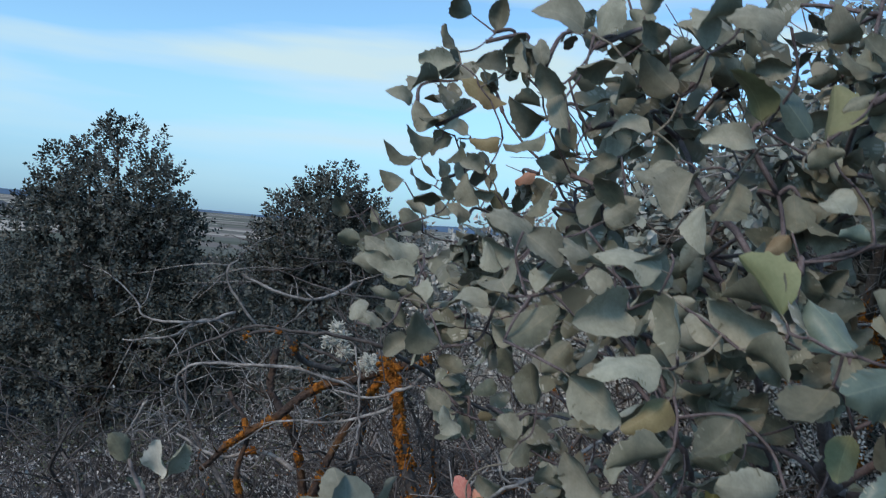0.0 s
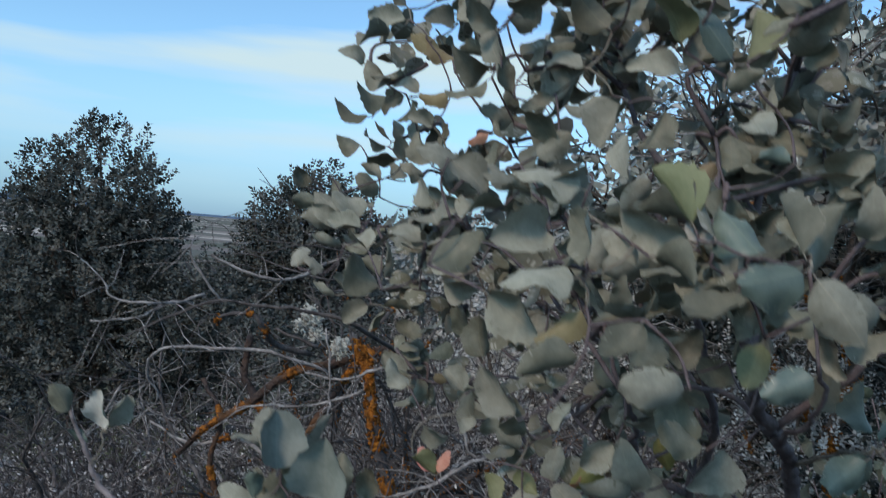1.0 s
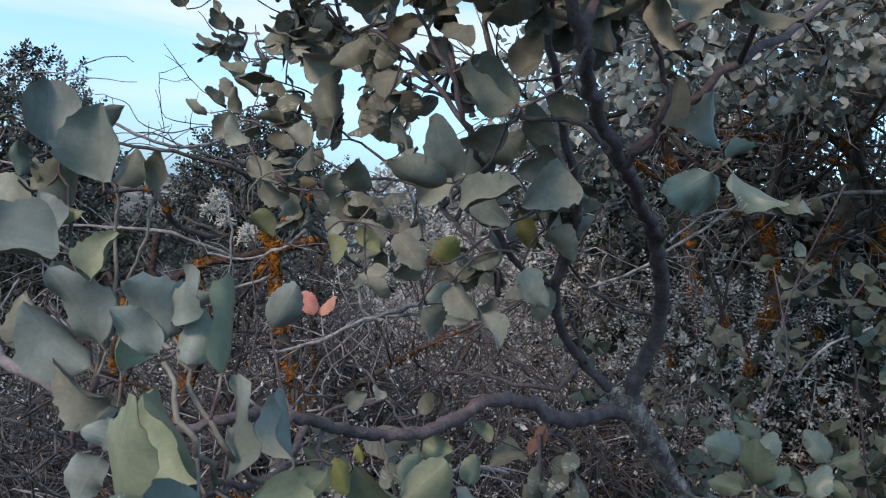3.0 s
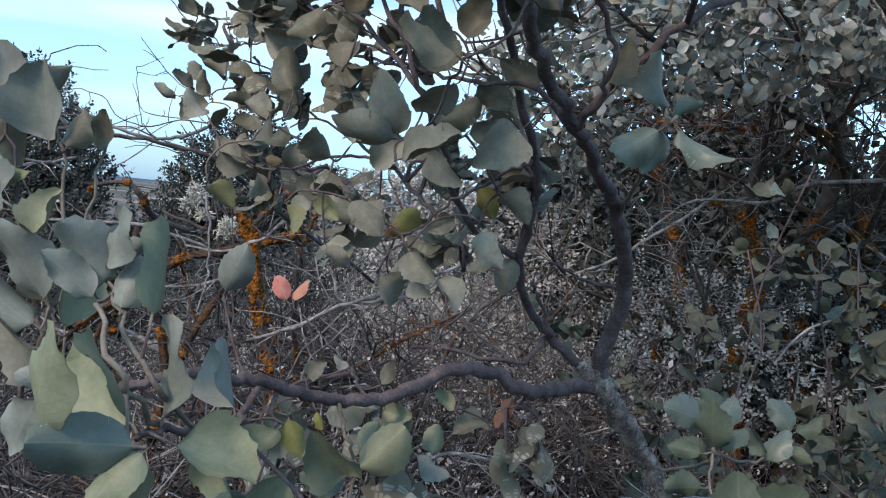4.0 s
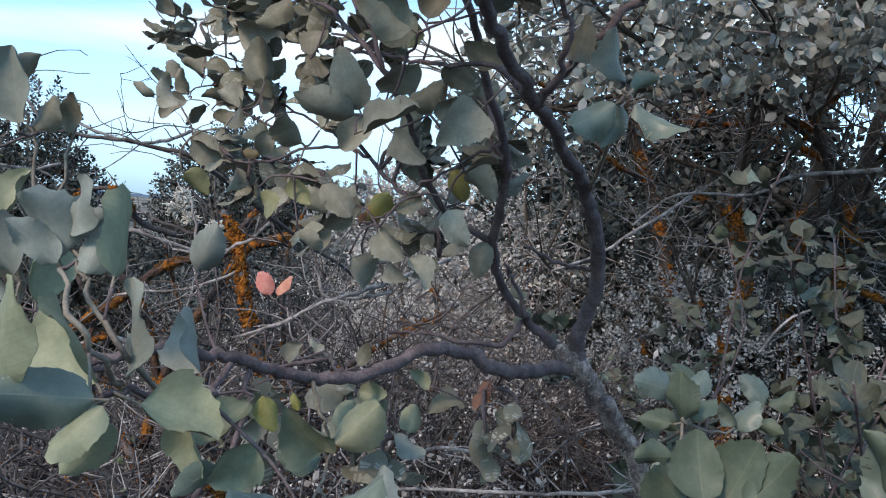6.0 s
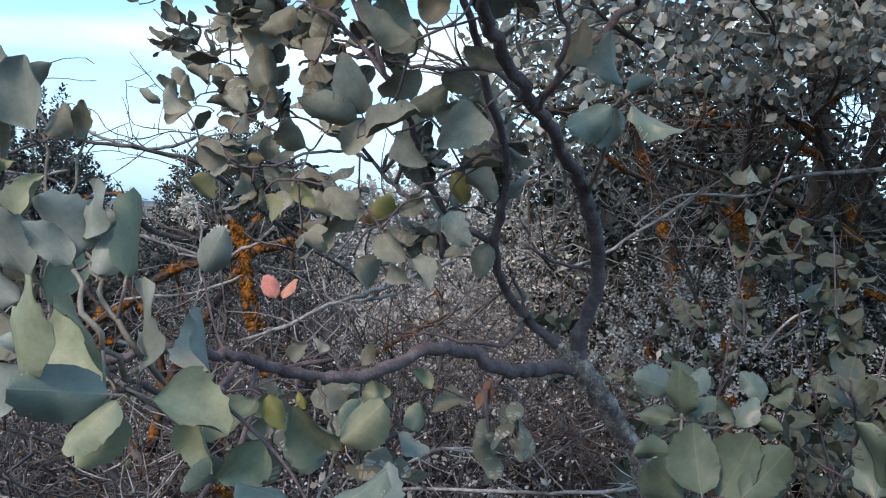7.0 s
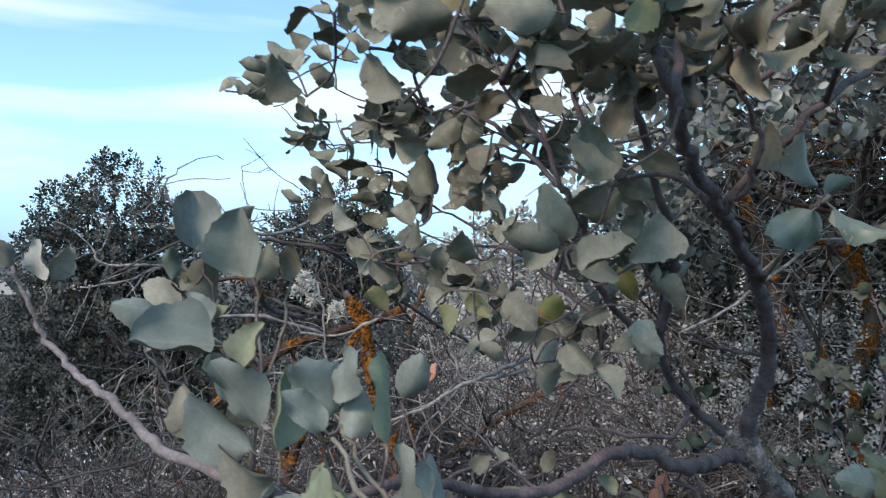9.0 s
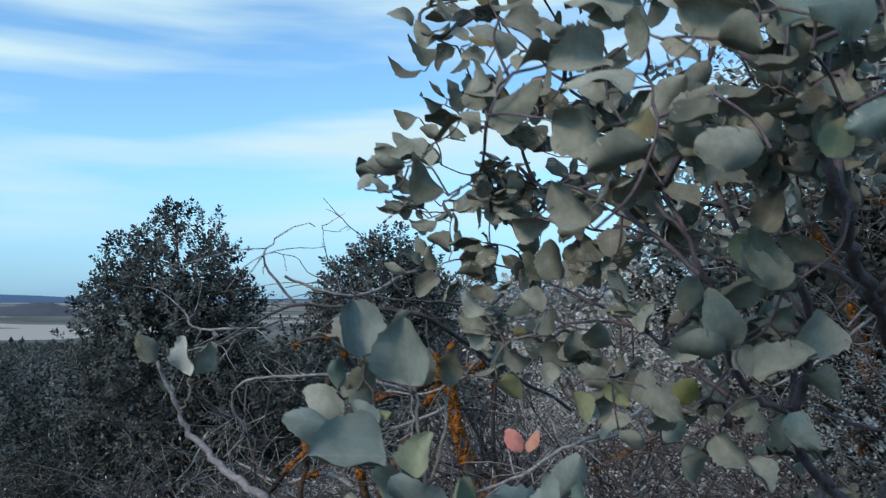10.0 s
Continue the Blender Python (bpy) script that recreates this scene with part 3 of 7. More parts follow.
limb("trunk", BARK_LICHENED, [(0.628, 1.028, 0.501, 0.0190), (0.570, 1.003, 0.781, 0.0170), (0.498, 0.949, 0.938, 0.0145), (0.467, 0.932, 0.997, 0.0140), (0.420, 0.896, 1.055, 0.0140), (0.388, 0.878, 1.088, 0.0135), (0.373, 0.880, 1.106, 0.0090)])
limb("branch", BARK_YOUNG, [(0.400, 0.887, 1.073, 0.0130), (0.389, 0.873, 1.108, 0.0115), (0.392, 0.858, 1.137, 0.0105), (0.392, 0.828, 1.181, 0.0100), (0.371, 0.780, 1.225, 0.0095), (0.349, 0.742, 1.254, 0.0080), (0.310, 0.675, 1.281, 0.0070), (0.284, 0.627, 1.296, 0.0065), (0.260, 0.588, 1.315, 0.0060), (0.241, 0.550, 1.332, 0.0055), (0.226, 0.531, 1.364, 0.0045), (0.226, 0.578, 1.414, 0.0035), (0.239, 0.638, 1.488, 0.0020)])
limb("branch", BARK_YOUNG, [(0.373, 0.880, 1.103, 0.0070), (0.335, 0.863, 1.133, 0.0065), (0.304, 0.835, 1.170, 0.0060), (0.293, 0.806, 1.201, 0.0060), (0.294, 0.766, 1.243, 0.0055), (0.287, 0.737, 1.277, 0.0050), (0.268, 0.708, 1.310, 0.0050), (0.252, 0.680, 1.348, 0.0045), (0.237, 0.674, 1.386, 0.0040), (0.228, 0.743, 1.445, 0.0030)])
limb("branch", BARK_YOUNG, [(0.293, 0.806, 1.201, 0.0045), (0.252, 0.779, 1.217, 0.0042), (0.227, 0.741, 1.246, 0.0040), (0.215, 0.702, 1.276, 0.0035), (0.196, 0.664, 1.304, 0.0030), (0.180, 0.665, 1.338, 0.0025), (0.154, 0.700, 1.387, 0.0020)])
limb("branch", BARK_YOUNG, [(0.400, 0.888, 1.076, 0.0100), (0.367, 0.860, 1.088, 0.0100), (0.343, 0.832, 1.088, 0.0095), (0.304, 0.785, 1.093, 0.0090), (0.271, 0.757, 1.110, 0.0080), (0.236, 0.730, 1.115, 0.0075), (0.206, 0.702, 1.104, 0.0070), (0.178, 0.674, 1.100, 0.0065), (0.149, 0.646, 1.105, 0.0060), (0.123, 0.618, 1.116, 0.0055), (0.101, 0.590, 1.125, 0.0050), (0.082, 0.561, 1.130, 0.0045), (0.052, 0.543, 1.124, 0.0040), (0.017, 0.546, 1.116, 0.0030)])
limb("twig", BARK_YOUNG, [(0.333, 0.863, 1.128, 0.0040), (0.312, 0.844, 1.108, 0.0035), (0.278, 0.827, 1.111, 0.0030), (0.242, 0.830, 1.116, 0.0024), (0.212, 0.832, 1.114, 0.0020)])
limb("twig", BARK_YOUNG, [(0.288, 0.636, 1.287, 0.0035), (0.264, 0.638, 1.312, 0.0030), (0.236, 0.661, 1.315, 0.0025), (0.197, 0.714, 1.331, 0.0020), (0.149, 0.778, 1.360, 0.0016)])
limb("twig", BARK_YOUNG, [(0.334, 0.843, 1.135, 0.0030), (0.316, 0.824, 1.167, 0.0026), (0.304, 0.805, 1.182, 0.0022)])
limb("twig", BARK_YOUNG, [(0.394, 0.828, 1.181, 0.0030), (0.365, 0.841, 1.184, 0.0026), (0.331, 0.863, 1.198, 0.0022)])
limb("twig", BARK_YOUNG, [(0.290, 0.636, 1.287, 0.0034), (0.298, 0.606, 1.301, 0.0030), (0.297, 0.586, 1.327, 0.0024), (0.279, 0.577, 1.364, 0.0020)])
limb("twig", BARK_YOUNG, [(0.233, 0.771, 1.216, 0.0035), (0.204, 0.813, 1.245, 0.0030), (0.171, 0.856, 1.275, 0.0026), (0.126, 0.900, 1.279, 0.0023), (0.074, 0.923, 1.264, 0.0020), (0.031, 0.947, 1.269, 0.0016)])
limb("twig", BARK_YOUNG, [(0.171, 0.856, 1.275, 0.0024), (0.122, 0.920, 1.309, 0.0020), (0.063, 0.975, 1.337, 0.0018), (0.003, 1.030, 1.355, 0.0015), (-0.034, 1.032, 1.340, 0.0012)])
limb("twig", BARK_YOUNG, [(0.197, 0.714, 1.331, 0.0022), (0.148, 0.818, 1.356, 0.0020), (0.060, 1.016, 1.411, 0.0018), (-0.005, 1.139, 1.426, 0.0017), (-0.060, 1.206, 1.437, 0.0015), (-0.099, 1.221, 1.459, 0.0013), (-0.129, 1.225, 1.493, 0.0010)])
limb("twig", BARK_YOUNG, [(-0.026, 1.167, 1.431, 0.0014), (-0.039, 1.182, 1.448, 0.0012), (-0.050, 1.189, 1.474, 0.0010)])
limb("twig", BARK_YOUNG, [(0.287, 0.737, 1.277, 0.0024), (0.258, 0.729, 1.260, 0.0020), (0.229, 0.731, 1.241, 0.0018), (0.200, 0.743, 1.215, 0.0016), (0.182, 0.754, 1.208, 0.0014)])
limb("twig", TWIG_PALE, [(0.359, 0.751, 1.246, 0.0030), (0.348, 0.662, 1.272, 0.0024), (0.335, 0.603, 1.289, 0.0022), (0.339, 0.592, 1.293, 0.0018)])
limb("twig", BARK_YOUNG, [(0.178, 0.674, 1.100, 0.0020), (0.153, 0.866, 1.091, 0.0016), (0.109, 1.040, 1.098, 0.0013), (0.072, 1.124, 1.115, 0.0010)])
limb("twig", BARK_YOUNG, [(0.304, 0.785, 1.093, 0.0024), (0.305, 0.805, 1.078, 0.0016), (0.299, 0.825, 1.068, 0.0012)])
limb("twig", BARK_YOUNG, [(0.498, 0.949, 0.938, 0.0034), (0.426, 0.694, 0.975, 0.0030), (0.374, 0.528, 1.063, 0.0022), (0.387, 0.517, 1.069, 0.0018), (0.418, 0.505, 1.059, 0.0018), (0.446, 0.493, 1.076, 0.0015)])
limb("twig", TWIG_PALE, [(0.467, 0.932, 0.997, 0.0030), (0.430, 0.745, 1.050, 0.0024), (0.418, 0.675, 1.080, 0.0020), (0.417, 0.686, 1.099, 0.0014)])
limb("twig", TWIG_PALE, [(0.418, 0.675, 1.080, 0.0018), (0.471, 0.711, 1.069, 0.0016), (0.535, 0.787, 1.074, 0.0012)])
limb("twig", TWIG_PALE, [(0.418, 0.675, 1.080, 0.0016), (0.410, 0.661, 1.064, 0.0014), (0.384, 0.588, 1.058, 0.0012)])
limb("twig", BARK_YOUNG, [(0.114, 0.609, 1.116, 0.0034), (0.111, 0.569, 1.107, 0.0030), (0.107, 0.499, 1.117, 0.0026), (0.097, 0.460, 1.127, 0.0022), (0.091, 0.450, 1.126, 0.0020)])
limb("twig", TWIG_PALE, [(0.097, 0.460, 1.127, 0.0020), (0.088, 0.430, 1.156, 0.0018), (0.071, 0.457, 1.176, 0.0016)])
limb("twig", TWIG_PALE, [(0.107, 0.499, 1.117, 0.0020), (0.099, 0.446, 1.146, 0.0018), (0.077, 0.465, 1.171, 0.0015), (0.068, 0.483, 1.187, 0.0012)])
limb("twig", BARK_YOUNG, [(0.123, 0.618, 1.116, 0.0026), (0.122, 0.598, 1.079, 0.0024), (0.109, 0.569, 1.053, 0.0022), (0.093, 0.540, 1.032, 0.0020)])
limb("twig", TWIG_PALE, [(0.156, 0.656, 1.103, 0.0024), (0.169, 0.654, 1.075, 0.0020), (0.172, 0.664, 1.050, 0.0016), (0.167, 0.564, 1.044, 0.0014)])
limb("twig", BARK_PALE, [(0.027, 0.566, 1.121, 0.0056), (-0.053, 0.607, 1.137, 0.0052), (-0.092, 0.644, 1.151, 0.0049), (-0.125, 0.669, 1.166, 0.0045), (-0.157, 0.694, 1.179, 0.0041), (-0.187, 0.712, 1.200, 0.0036), (-0.199, 0.710, 1.224, 0.0028), (-0.212, 0.707, 1.253, 0.0020)])
limb("twig", TWIG_PALE, [(-0.195, 0.710, 1.215, 0.0015), (-0.187, 0.710, 1.228, 0.0012), (-0.185, 0.709, 1.245, 0.0010)])
leaf_at("w", (-0.186, 0.709, 1.240), (-0.188, 0.692, 1.280), (0.50, 0.78, 0.37))
leaf_at("u", (-0.184, 0.709, 1.240), (-0.171, 0.708, 1.270), (-0.83, 0.42, 0.37))
leaf_at("g", (-0.212, 0.707, 1.251), (-0.223, 0.699, 1.275), (0.77, -0.61, 0.19))
leaf_at("t", (-0.199, 0.709, 1.228), (-0.212, 0.709, 1.241), (-0.25, -0.93, -0.27))
leaf_at("g", (0.205, 0.542, 1.293), (0.191, 0.548, 1.327), (-0.16, -0.98, 0.09))
leaf_at("u", (0.183, 0.564, 1.262), (0.165, 0.542, 1.294), (-0.21, 0.85, 0.48))
leaf_at("u", (0.182, 0.564, 1.262), (0.140, 0.539, 1.261), (-0.44, 0.69, 0.58))
leaf_at("u", (0.216, 0.612, 1.306), (0.190, 0.628, 1.283), (-0.37, 0.51, 0.77))
leaf_at("u", (0.181, 0.534, 1.248), (0.225, 0.514, 1.264), (0.48, 0.52, -0.70))
leaf_at("g", (0.094, 0.872, 1.316), (0.073, 0.854, 1.359), (0.57, -0.82, -0.06))
leaf_at("u", (0.138, 0.718, 1.324), (0.139, 0.740, 1.365), (-0.13, 0.88, -0.45))
leaf_at("u", (0.060, 0.828, 1.372), (0.097, 0.819, 1.363), (0.30, 0.59, 0.75))
leaf_at("u", (0.044, 0.894, 1.393), (0.068, 0.914, 1.402), (-0.04, 0.88, -0.48))
leaf_at("g", (0.122, 0.723, 1.372), (0.098, 0.718, 1.342), (-0.13, -0.98, 0.14))
leaf_at("d", (-0.085, 1.217, 1.451), (-0.129, 1.214, 1.435), (-0.33, -0.87, 0.37))
leaf_at("d", (-0.044, 1.131, 1.417), (-0.075, 1.099, 1.403), (0.27, -0.91, 0.31))
leaf_at("d", (-0.022, 1.145, 1.429), (-0.027, 1.117, 1.404), (-0.48, -0.88, -0.07))
leaf_at("d", (-0.059, 1.153, 1.435), (-0.054, 1.143, 1.418), (0.81, -0.58, 0.02))
leaf_at("u", (-0.035, 1.033, 1.353), (-0.045, 1.046, 1.388), (-0.75, 0.61, -0.25))
leaf_at("g", (-0.009, 1.032, 1.366), (-0.038, 1.053, 1.385), (-0.57, -0.70, -0.43))
leaf_at("u", (-0.007, 1.030, 1.364), (0.016, 1.060, 1.398), (-0.85, 0.35, 0.39))
leaf_at("u", (-0.039, 1.033, 1.345), (-0.063, 1.014, 1.361), (-0.72, 0.49, -0.49))
leaf_at("u", (-0.058, 1.034, 1.340), (-0.093, 1.046, 1.347), (0.34, 0.48, 0.81))
leaf_at("g", (-0.024, 1.032, 1.339), (-0.037, 1.037, 1.370), (0.50, -0.81, 0.30))
leaf_at("u", (-0.017, 1.011, 1.334), (-0.050, 1.001, 1.311), (0.15, 0.81, -0.56))
leaf_at("d", (0.004, 1.009, 1.329), (-0.037, 0.976, 1.294), (0.75, -0.30, -0.59))
leaf_at("d", (0.034, 0.977, 1.332), (-0.004, 0.995, 1.340), (-0.37, -0.44, -0.82))
leaf_at("g", (0.013, 0.979, 1.320), (0.043, 0.973, 1.300), (0.27, -0.74, 0.61))
leaf_at("u", (0.035, 0.927, 1.266), (0.002, 0.938, 1.289), (-0.17, 0.76, -0.62))
leaf_at("u", (0.041, 0.926, 1.270), (0.012, 0.942, 1.255), (0.49, 0.87, -0.04))
leaf_at("n", (0.059, 0.905, 1.272), (0.077, 0.907, 1.270), (0.14, -0.99, -0.09))
leaf_at("d", (0.079, 0.923, 1.305), (0.059, 0.937, 1.289), (-0.51, -0.86, -0.11))
leaf_at("g", (0.045, 0.966, 1.264), (0.040, 0.961, 1.234), (-0.24, -0.95, 0.20))
leaf_at("g", (0.103, 0.921, 1.264), (0.103, 0.933, 1.229), (0.55, -0.79, -0.26))
leaf_at("u", (0.150, 0.857, 1.215), (0.116, 0.855, 1.237), (0.33, 0.75, 0.57))
leaf_at("u", (0.110, 0.901, 1.238), (0.082, 0.921, 1.213), (0.56, 0.83, 0.05))
leaf_at("u", (0.164, 0.766, 1.208), (0.171, 0.782, 1.245), (0.56, 0.72, -0.42))
leaf_at("y", (0.178, 0.765, 1.207), (0.200, 0.743, 1.235), (-0.75, -0.66, 0.07))
leaf_at("p", (0.180, 0.765, 1.206), (0.193, 0.754, 1.219), (0.23, -0.63, -0.74))
leaf_at("u", (0.160, 0.766, 1.202), (0.128, 0.754, 1.192), (0.07, 0.51, -0.86))
leaf_at("u", (0.187, 0.774, 1.208), (0.221, 0.796, 1.235), (0.27, 0.55, -0.79))
leaf_at("u", (0.288, 0.806, 1.204), (0.281, 0.802, 1.169), (0.10, 0.98, -0.14))
leaf_at("u", (0.251, 0.849, 1.184), (0.227, 0.855, 1.161), (-0.33, 0.78, 0.54))
leaf_at("u", (0.255, 0.609, 1.281), (0.228, 0.600, 1.254), (-0.48, 0.85, 0.21))
leaf_at("y", (0.248, 0.760, 1.259), (0.260, 0.757, 1.230), (-0.13, -0.99, 0.03))
leaf_at("t", (0.334, 0.593, 1.287), (0.303, 0.588, 1.267), (0.10, -0.99, 0.07))
leaf_at("t", (0.340, 0.592, 1.289), (0.368, 0.581, 1.265), (0.11, -0.84, 0.53))
leaf_at("t", (0.340, 0.602, 1.297), (0.328, 0.606, 1.332), (0.42, -0.88, 0.23))
leaf_at("t", (0.341, 0.602, 1.294), (0.358, 0.602, 1.305), (0.24, -0.89, -0.38))
leaf_at("g", (0.306, 0.605, 1.308), (0.319, 0.620, 1.343), (-0.45, -0.76, 0.47))
leaf_at("t", (0.337, 0.602, 1.289), (0.328, 0.609, 1.261), (-0.26, -0.96, -0.13))
leaf_at("u", (0.049, 1.026, 1.237), (0.013, 1.045, 1.248), (0.54, 0.66, 0.52))
leaf_at("d", (0.156, 0.917, 1.317), (0.126, 0.935, 1.340), (-0.60, -0.77, -0.22))
leaf_at("d", (0.069, 0.924, 1.351), (0.094, 0.949, 1.379), (-0.08, -0.80, 0.60))
leaf_at("u", (0.186, 0.814, 1.174), (0.207, 0.818, 1.193), (0.22, 0.88, -0.41))
leaf_at("u", (0.203, 0.813, 1.176), (0.218, 0.801, 1.162), (0.61, 0.79, 0.03))
leaf_at("u", (0.263, 0.788, 1.204), (0.251, 0.798, 1.186), (0.63, 0.77, 0.00))
leaf_at("d", (0.274, 0.658, 1.317), (0.249, 0.676, 1.330), (-0.39, -0.84, 0.39))
leaf_at("u", (0.194, 0.664, 1.355), (0.171, 0.685, 1.376), (0.18, 0.88, -0.44))
leaf_at("g", (0.216, 0.612, 1.328), (0.229, 0.612, 1.357), (-0.35, -0.92, 0.16))
leaf_at("d", (0.228, 0.661, 1.314), (0.253, 0.665, 1.301), (0.24, -0.96, 0.15))
leaf_at("d", (0.207, 0.693, 1.290), (0.238, 0.674, 1.310), (-0.62, -0.74, 0.27))
leaf_at("d", (0.248, 0.610, 1.337), (0.272, 0.622, 1.366), (0.57, -0.81, -0.16))
leaf_at("d", (0.135, 0.720, 1.366), (0.153, 0.734, 1.389), (-0.20, -0.97, 0.13))
leaf_at("b", (0.068, 0.466, 1.175), (0.048, 0.458, 1.194), (0.37, -0.93, 0.02))
leaf_at("b", (0.067, 0.474, 1.187), (0.078, 0.459, 1.214), (-0.64, -0.74, -0.19))
leaf_at("b", (0.077, 0.465, 1.171), (0.079, 0.474, 1.196), (-0.26, -0.89, 0.37))
leaf_at("s", (0.095, 0.446, 1.170), (0.093, 0.470, 1.211), (0.98, -0.12, 0.12))
leaf_at("s", (0.071, 0.413, 1.134), (0.077, 0.394, 1.175), (-0.45, -0.84, -0.32))
leaf_at("s", (0.092, 0.450, 1.128), (0.058, 0.470, 1.170), (-0.57, -0.82, -0.08))
leaf_at("b", (0.098, 0.460, 1.127), (0.102, 0.451, 1.185), (-0.86, -0.51, -0.01))
leaf_at("t", (0.104, 0.419, 1.132), (0.070, 0.403, 1.136), (0.43, -0.88, 0.18))
leaf_at("s", (0.105, 0.419, 1.132), (0.087, 0.411, 1.112), (-0.31, -0.76, 0.57))
leaf_at("s", (0.104, 0.449, 1.126), (0.138, 0.457, 1.112), (0.41, -0.72, 0.57))
leaf_at("b", (0.120, 0.498, 1.126), (0.110, 0.513, 1.157), (-0.85, -0.53, 0.01))
leaf_at("b", (0.087, 0.621, 1.167), (0.100, 0.603, 1.195), (-0.03, -0.84, -0.54))
leaf_at("s", (0.172, 0.664, 1.054), (0.204, 0.666, 1.085), (-0.07, -0.99, 0.14))
leaf_at("s", (0.171, 0.664, 1.049), (0.141, 0.640, 1.087), (0.10, -0.87, -0.48))
leaf_at("t", (0.170, 0.664, 1.048), (0.138, 0.674, 1.046), (-0.25, -0.71, 0.66))
leaf_at("u", (0.099, 0.720, 1.050), (0.124, 0.711, 1.063), (-0.12, 0.69, 0.72))
leaf_at("s", (0.227, 0.730, 1.049), (0.232, 0.741, 1.071), (-0.01, -0.90, 0.44))
leaf_at("t", (0.173, 0.474, 1.073), (0.135, 0.498, 1.078), (-0.12, -0.37, 0.92))
leaf_at("t", (0.173, 0.474, 1.073), (0.207, 0.470, 1.090), (-0.42, -0.53, 0.74))
leaf_at("s", (0.105, 0.700, 1.079), (0.120, 0.711, 1.063), (0.72, -0.66, 0.22))
leaf_at("y", (0.142, 0.697, 1.085), (0.149, 0.692, 1.074), (0.55, -0.58, 0.60))
leaf_at("s", (0.186, 0.713, 1.084), (0.212, 0.696, 1.084), (-0.43, -0.65, 0.63))
leaf_at("s", (0.243, 0.729, 1.084), (0.225, 0.732, 1.096), (0.19, -0.83, 0.52))
leaf_at("g", (0.272, 0.747, 1.073), (0.243, 0.731, 1.070), (0.19, -0.50, 0.85))
leaf_at("u", (0.132, 0.718, 1.102), (0.147, 0.708, 1.117), (0.60, 0.80, -0.09))
leaf_at("u", (0.162, 0.735, 1.110), (0.149, 0.734, 1.118), (-0.37, 0.82, -0.44))
leaf_at("g", (0.185, 0.734, 1.098), (0.195, 0.735, 1.116), (-0.41, -0.86, 0.29))
leaf_at("v", (0.419, 0.696, 1.097), (0.387, 0.684, 1.108), (0.31, -0.95, -0.05))
leaf_at("v", (0.419, 0.675, 1.079), (0.405, 0.657, 1.115), (-0.59, -0.60, -0.53))
leaf_at("v", (0.420, 0.675, 1.083), (0.445, 0.685, 1.100), (-0.28, -0.61, 0.74))
leaf_at("v", (0.407, 0.656, 1.061), (0.375, 0.651, 1.061), (0.16, -0.96, -0.21))
leaf_at("v", (0.412, 0.676, 1.079), (0.391, 0.691, 1.079), (-0.47, -0.64, 0.61))
leaf_at("q", (0.370, 0.519, 1.069), (0.369, 0.537, 1.105), (-0.38, -0.83, 0.41))
leaf_at("q", (0.387, 0.517, 1.070), (0.410, 0.508, 1.101), (-0.75, -0.54, 0.39))
leaf_at("v", (0.381, 0.578, 1.053), (0.362, 0.577, 1.074), (-0.36, -0.85, -0.37))
leaf_at("v", (0.471, 0.711, 1.067), (0.487, 0.710, 1.094), (-0.71, -0.60, 0.37))
leaf_at("v", (0.535, 0.787, 1.072), (0.516, 0.793, 1.100), (0.05, -0.97, 0.25))
leaf_at("v", (0.459, 0.753, 1.094), (0.440, 0.756, 1.111), (0.11, -0.94, 0.31))
leaf_at("v", (0.446, 0.493, 1.078), (0.450, 0.494, 1.114), (-0.96, -0.24, 0.11))
leaf_at("p", (0.068, 1.124, 1.116), (0.050, 1.130, 1.151), (0.07, -0.98, 0.19))
leaf_at("p", (0.075, 1.123, 1.116), (0.087, 1.146, 1.158), (-0.63, -0.60, 0.50))
leaf_at("r", (0.301, 0.825, 1.081), (0.298, 0.824, 1.057), (-0.77, -0.62, 0.14))
leaf_at("r", (0.295, 0.825, 1.068), (0.289, 0.823, 1.052), (-0.72, -0.60, 0.34))
leaf_at("p", (0.601, 1.283, 1.121), (0.593, 1.288, 1.133), (0.25, -0.85, 0.47))
leaf_at("y2", (0.176, 0.505, 1.505), (0.156, 0.491, 1.537), (-0.71, -0.38, -0.60))
leaf_at("t", (0.203, 0.506, 1.500), (0.177, 0.495, 1.525), (0.38, -0.92, 0.04))
leaf_at("y2", (0.209, 0.506, 1.501), (0.222, 0.524, 1.540), (-0.91, -0.17, 0.37))
leaf_at("u", (0.095, 0.584, 1.571), (0.058, 0.582, 1.589), (-0.12, 0.98, -0.18))
leaf_at("d", (0.046, 0.832, 1.637), (0.053, 0.832, 1.669), (0.00, -1.00, 0.00))
leaf_at("d", (0.025, 0.882, 1.667), (0.004, 0.861, 1.683), (0.59, -0.78, -0.19))
leaf_at("u", (0.110, 0.634, 1.580), (0.116, 0.628, 1.614), (0.57, 0.82, 0.05))
leaf_at("u", (0.016, 0.803, 1.600), (-0.030, 0.805, 1.599), (0.06, 0.88, -0.48))
leaf_at("d", (0.002, 0.803, 1.585), (-0.035, 0.777, 1.569), (0.50, -0.19, -0.85))
leaf_at("d", (0.014, 0.822, 1.615), (-0.003, 0.825, 1.638), (0.38, -0.84, 0.39))
leaf_at("n", (0.045, 0.783, 1.565), (0.019, 0.787, 1.585), (0.09, -0.95, 0.29))
leaf_at("d", (0.001, 0.833, 1.536), (-0.044, 0.805, 1.537), (0.46, -0.71, 0.53))
leaf_at("d", (-0.014, 0.833, 1.516), (-0.052, 0.837, 1.524), (0.13, -0.53, 0.84))
leaf_at("g", (0.087, 0.684, 1.526), (0.050, 0.680, 1.505), (-0.24, -0.79, 0.56))
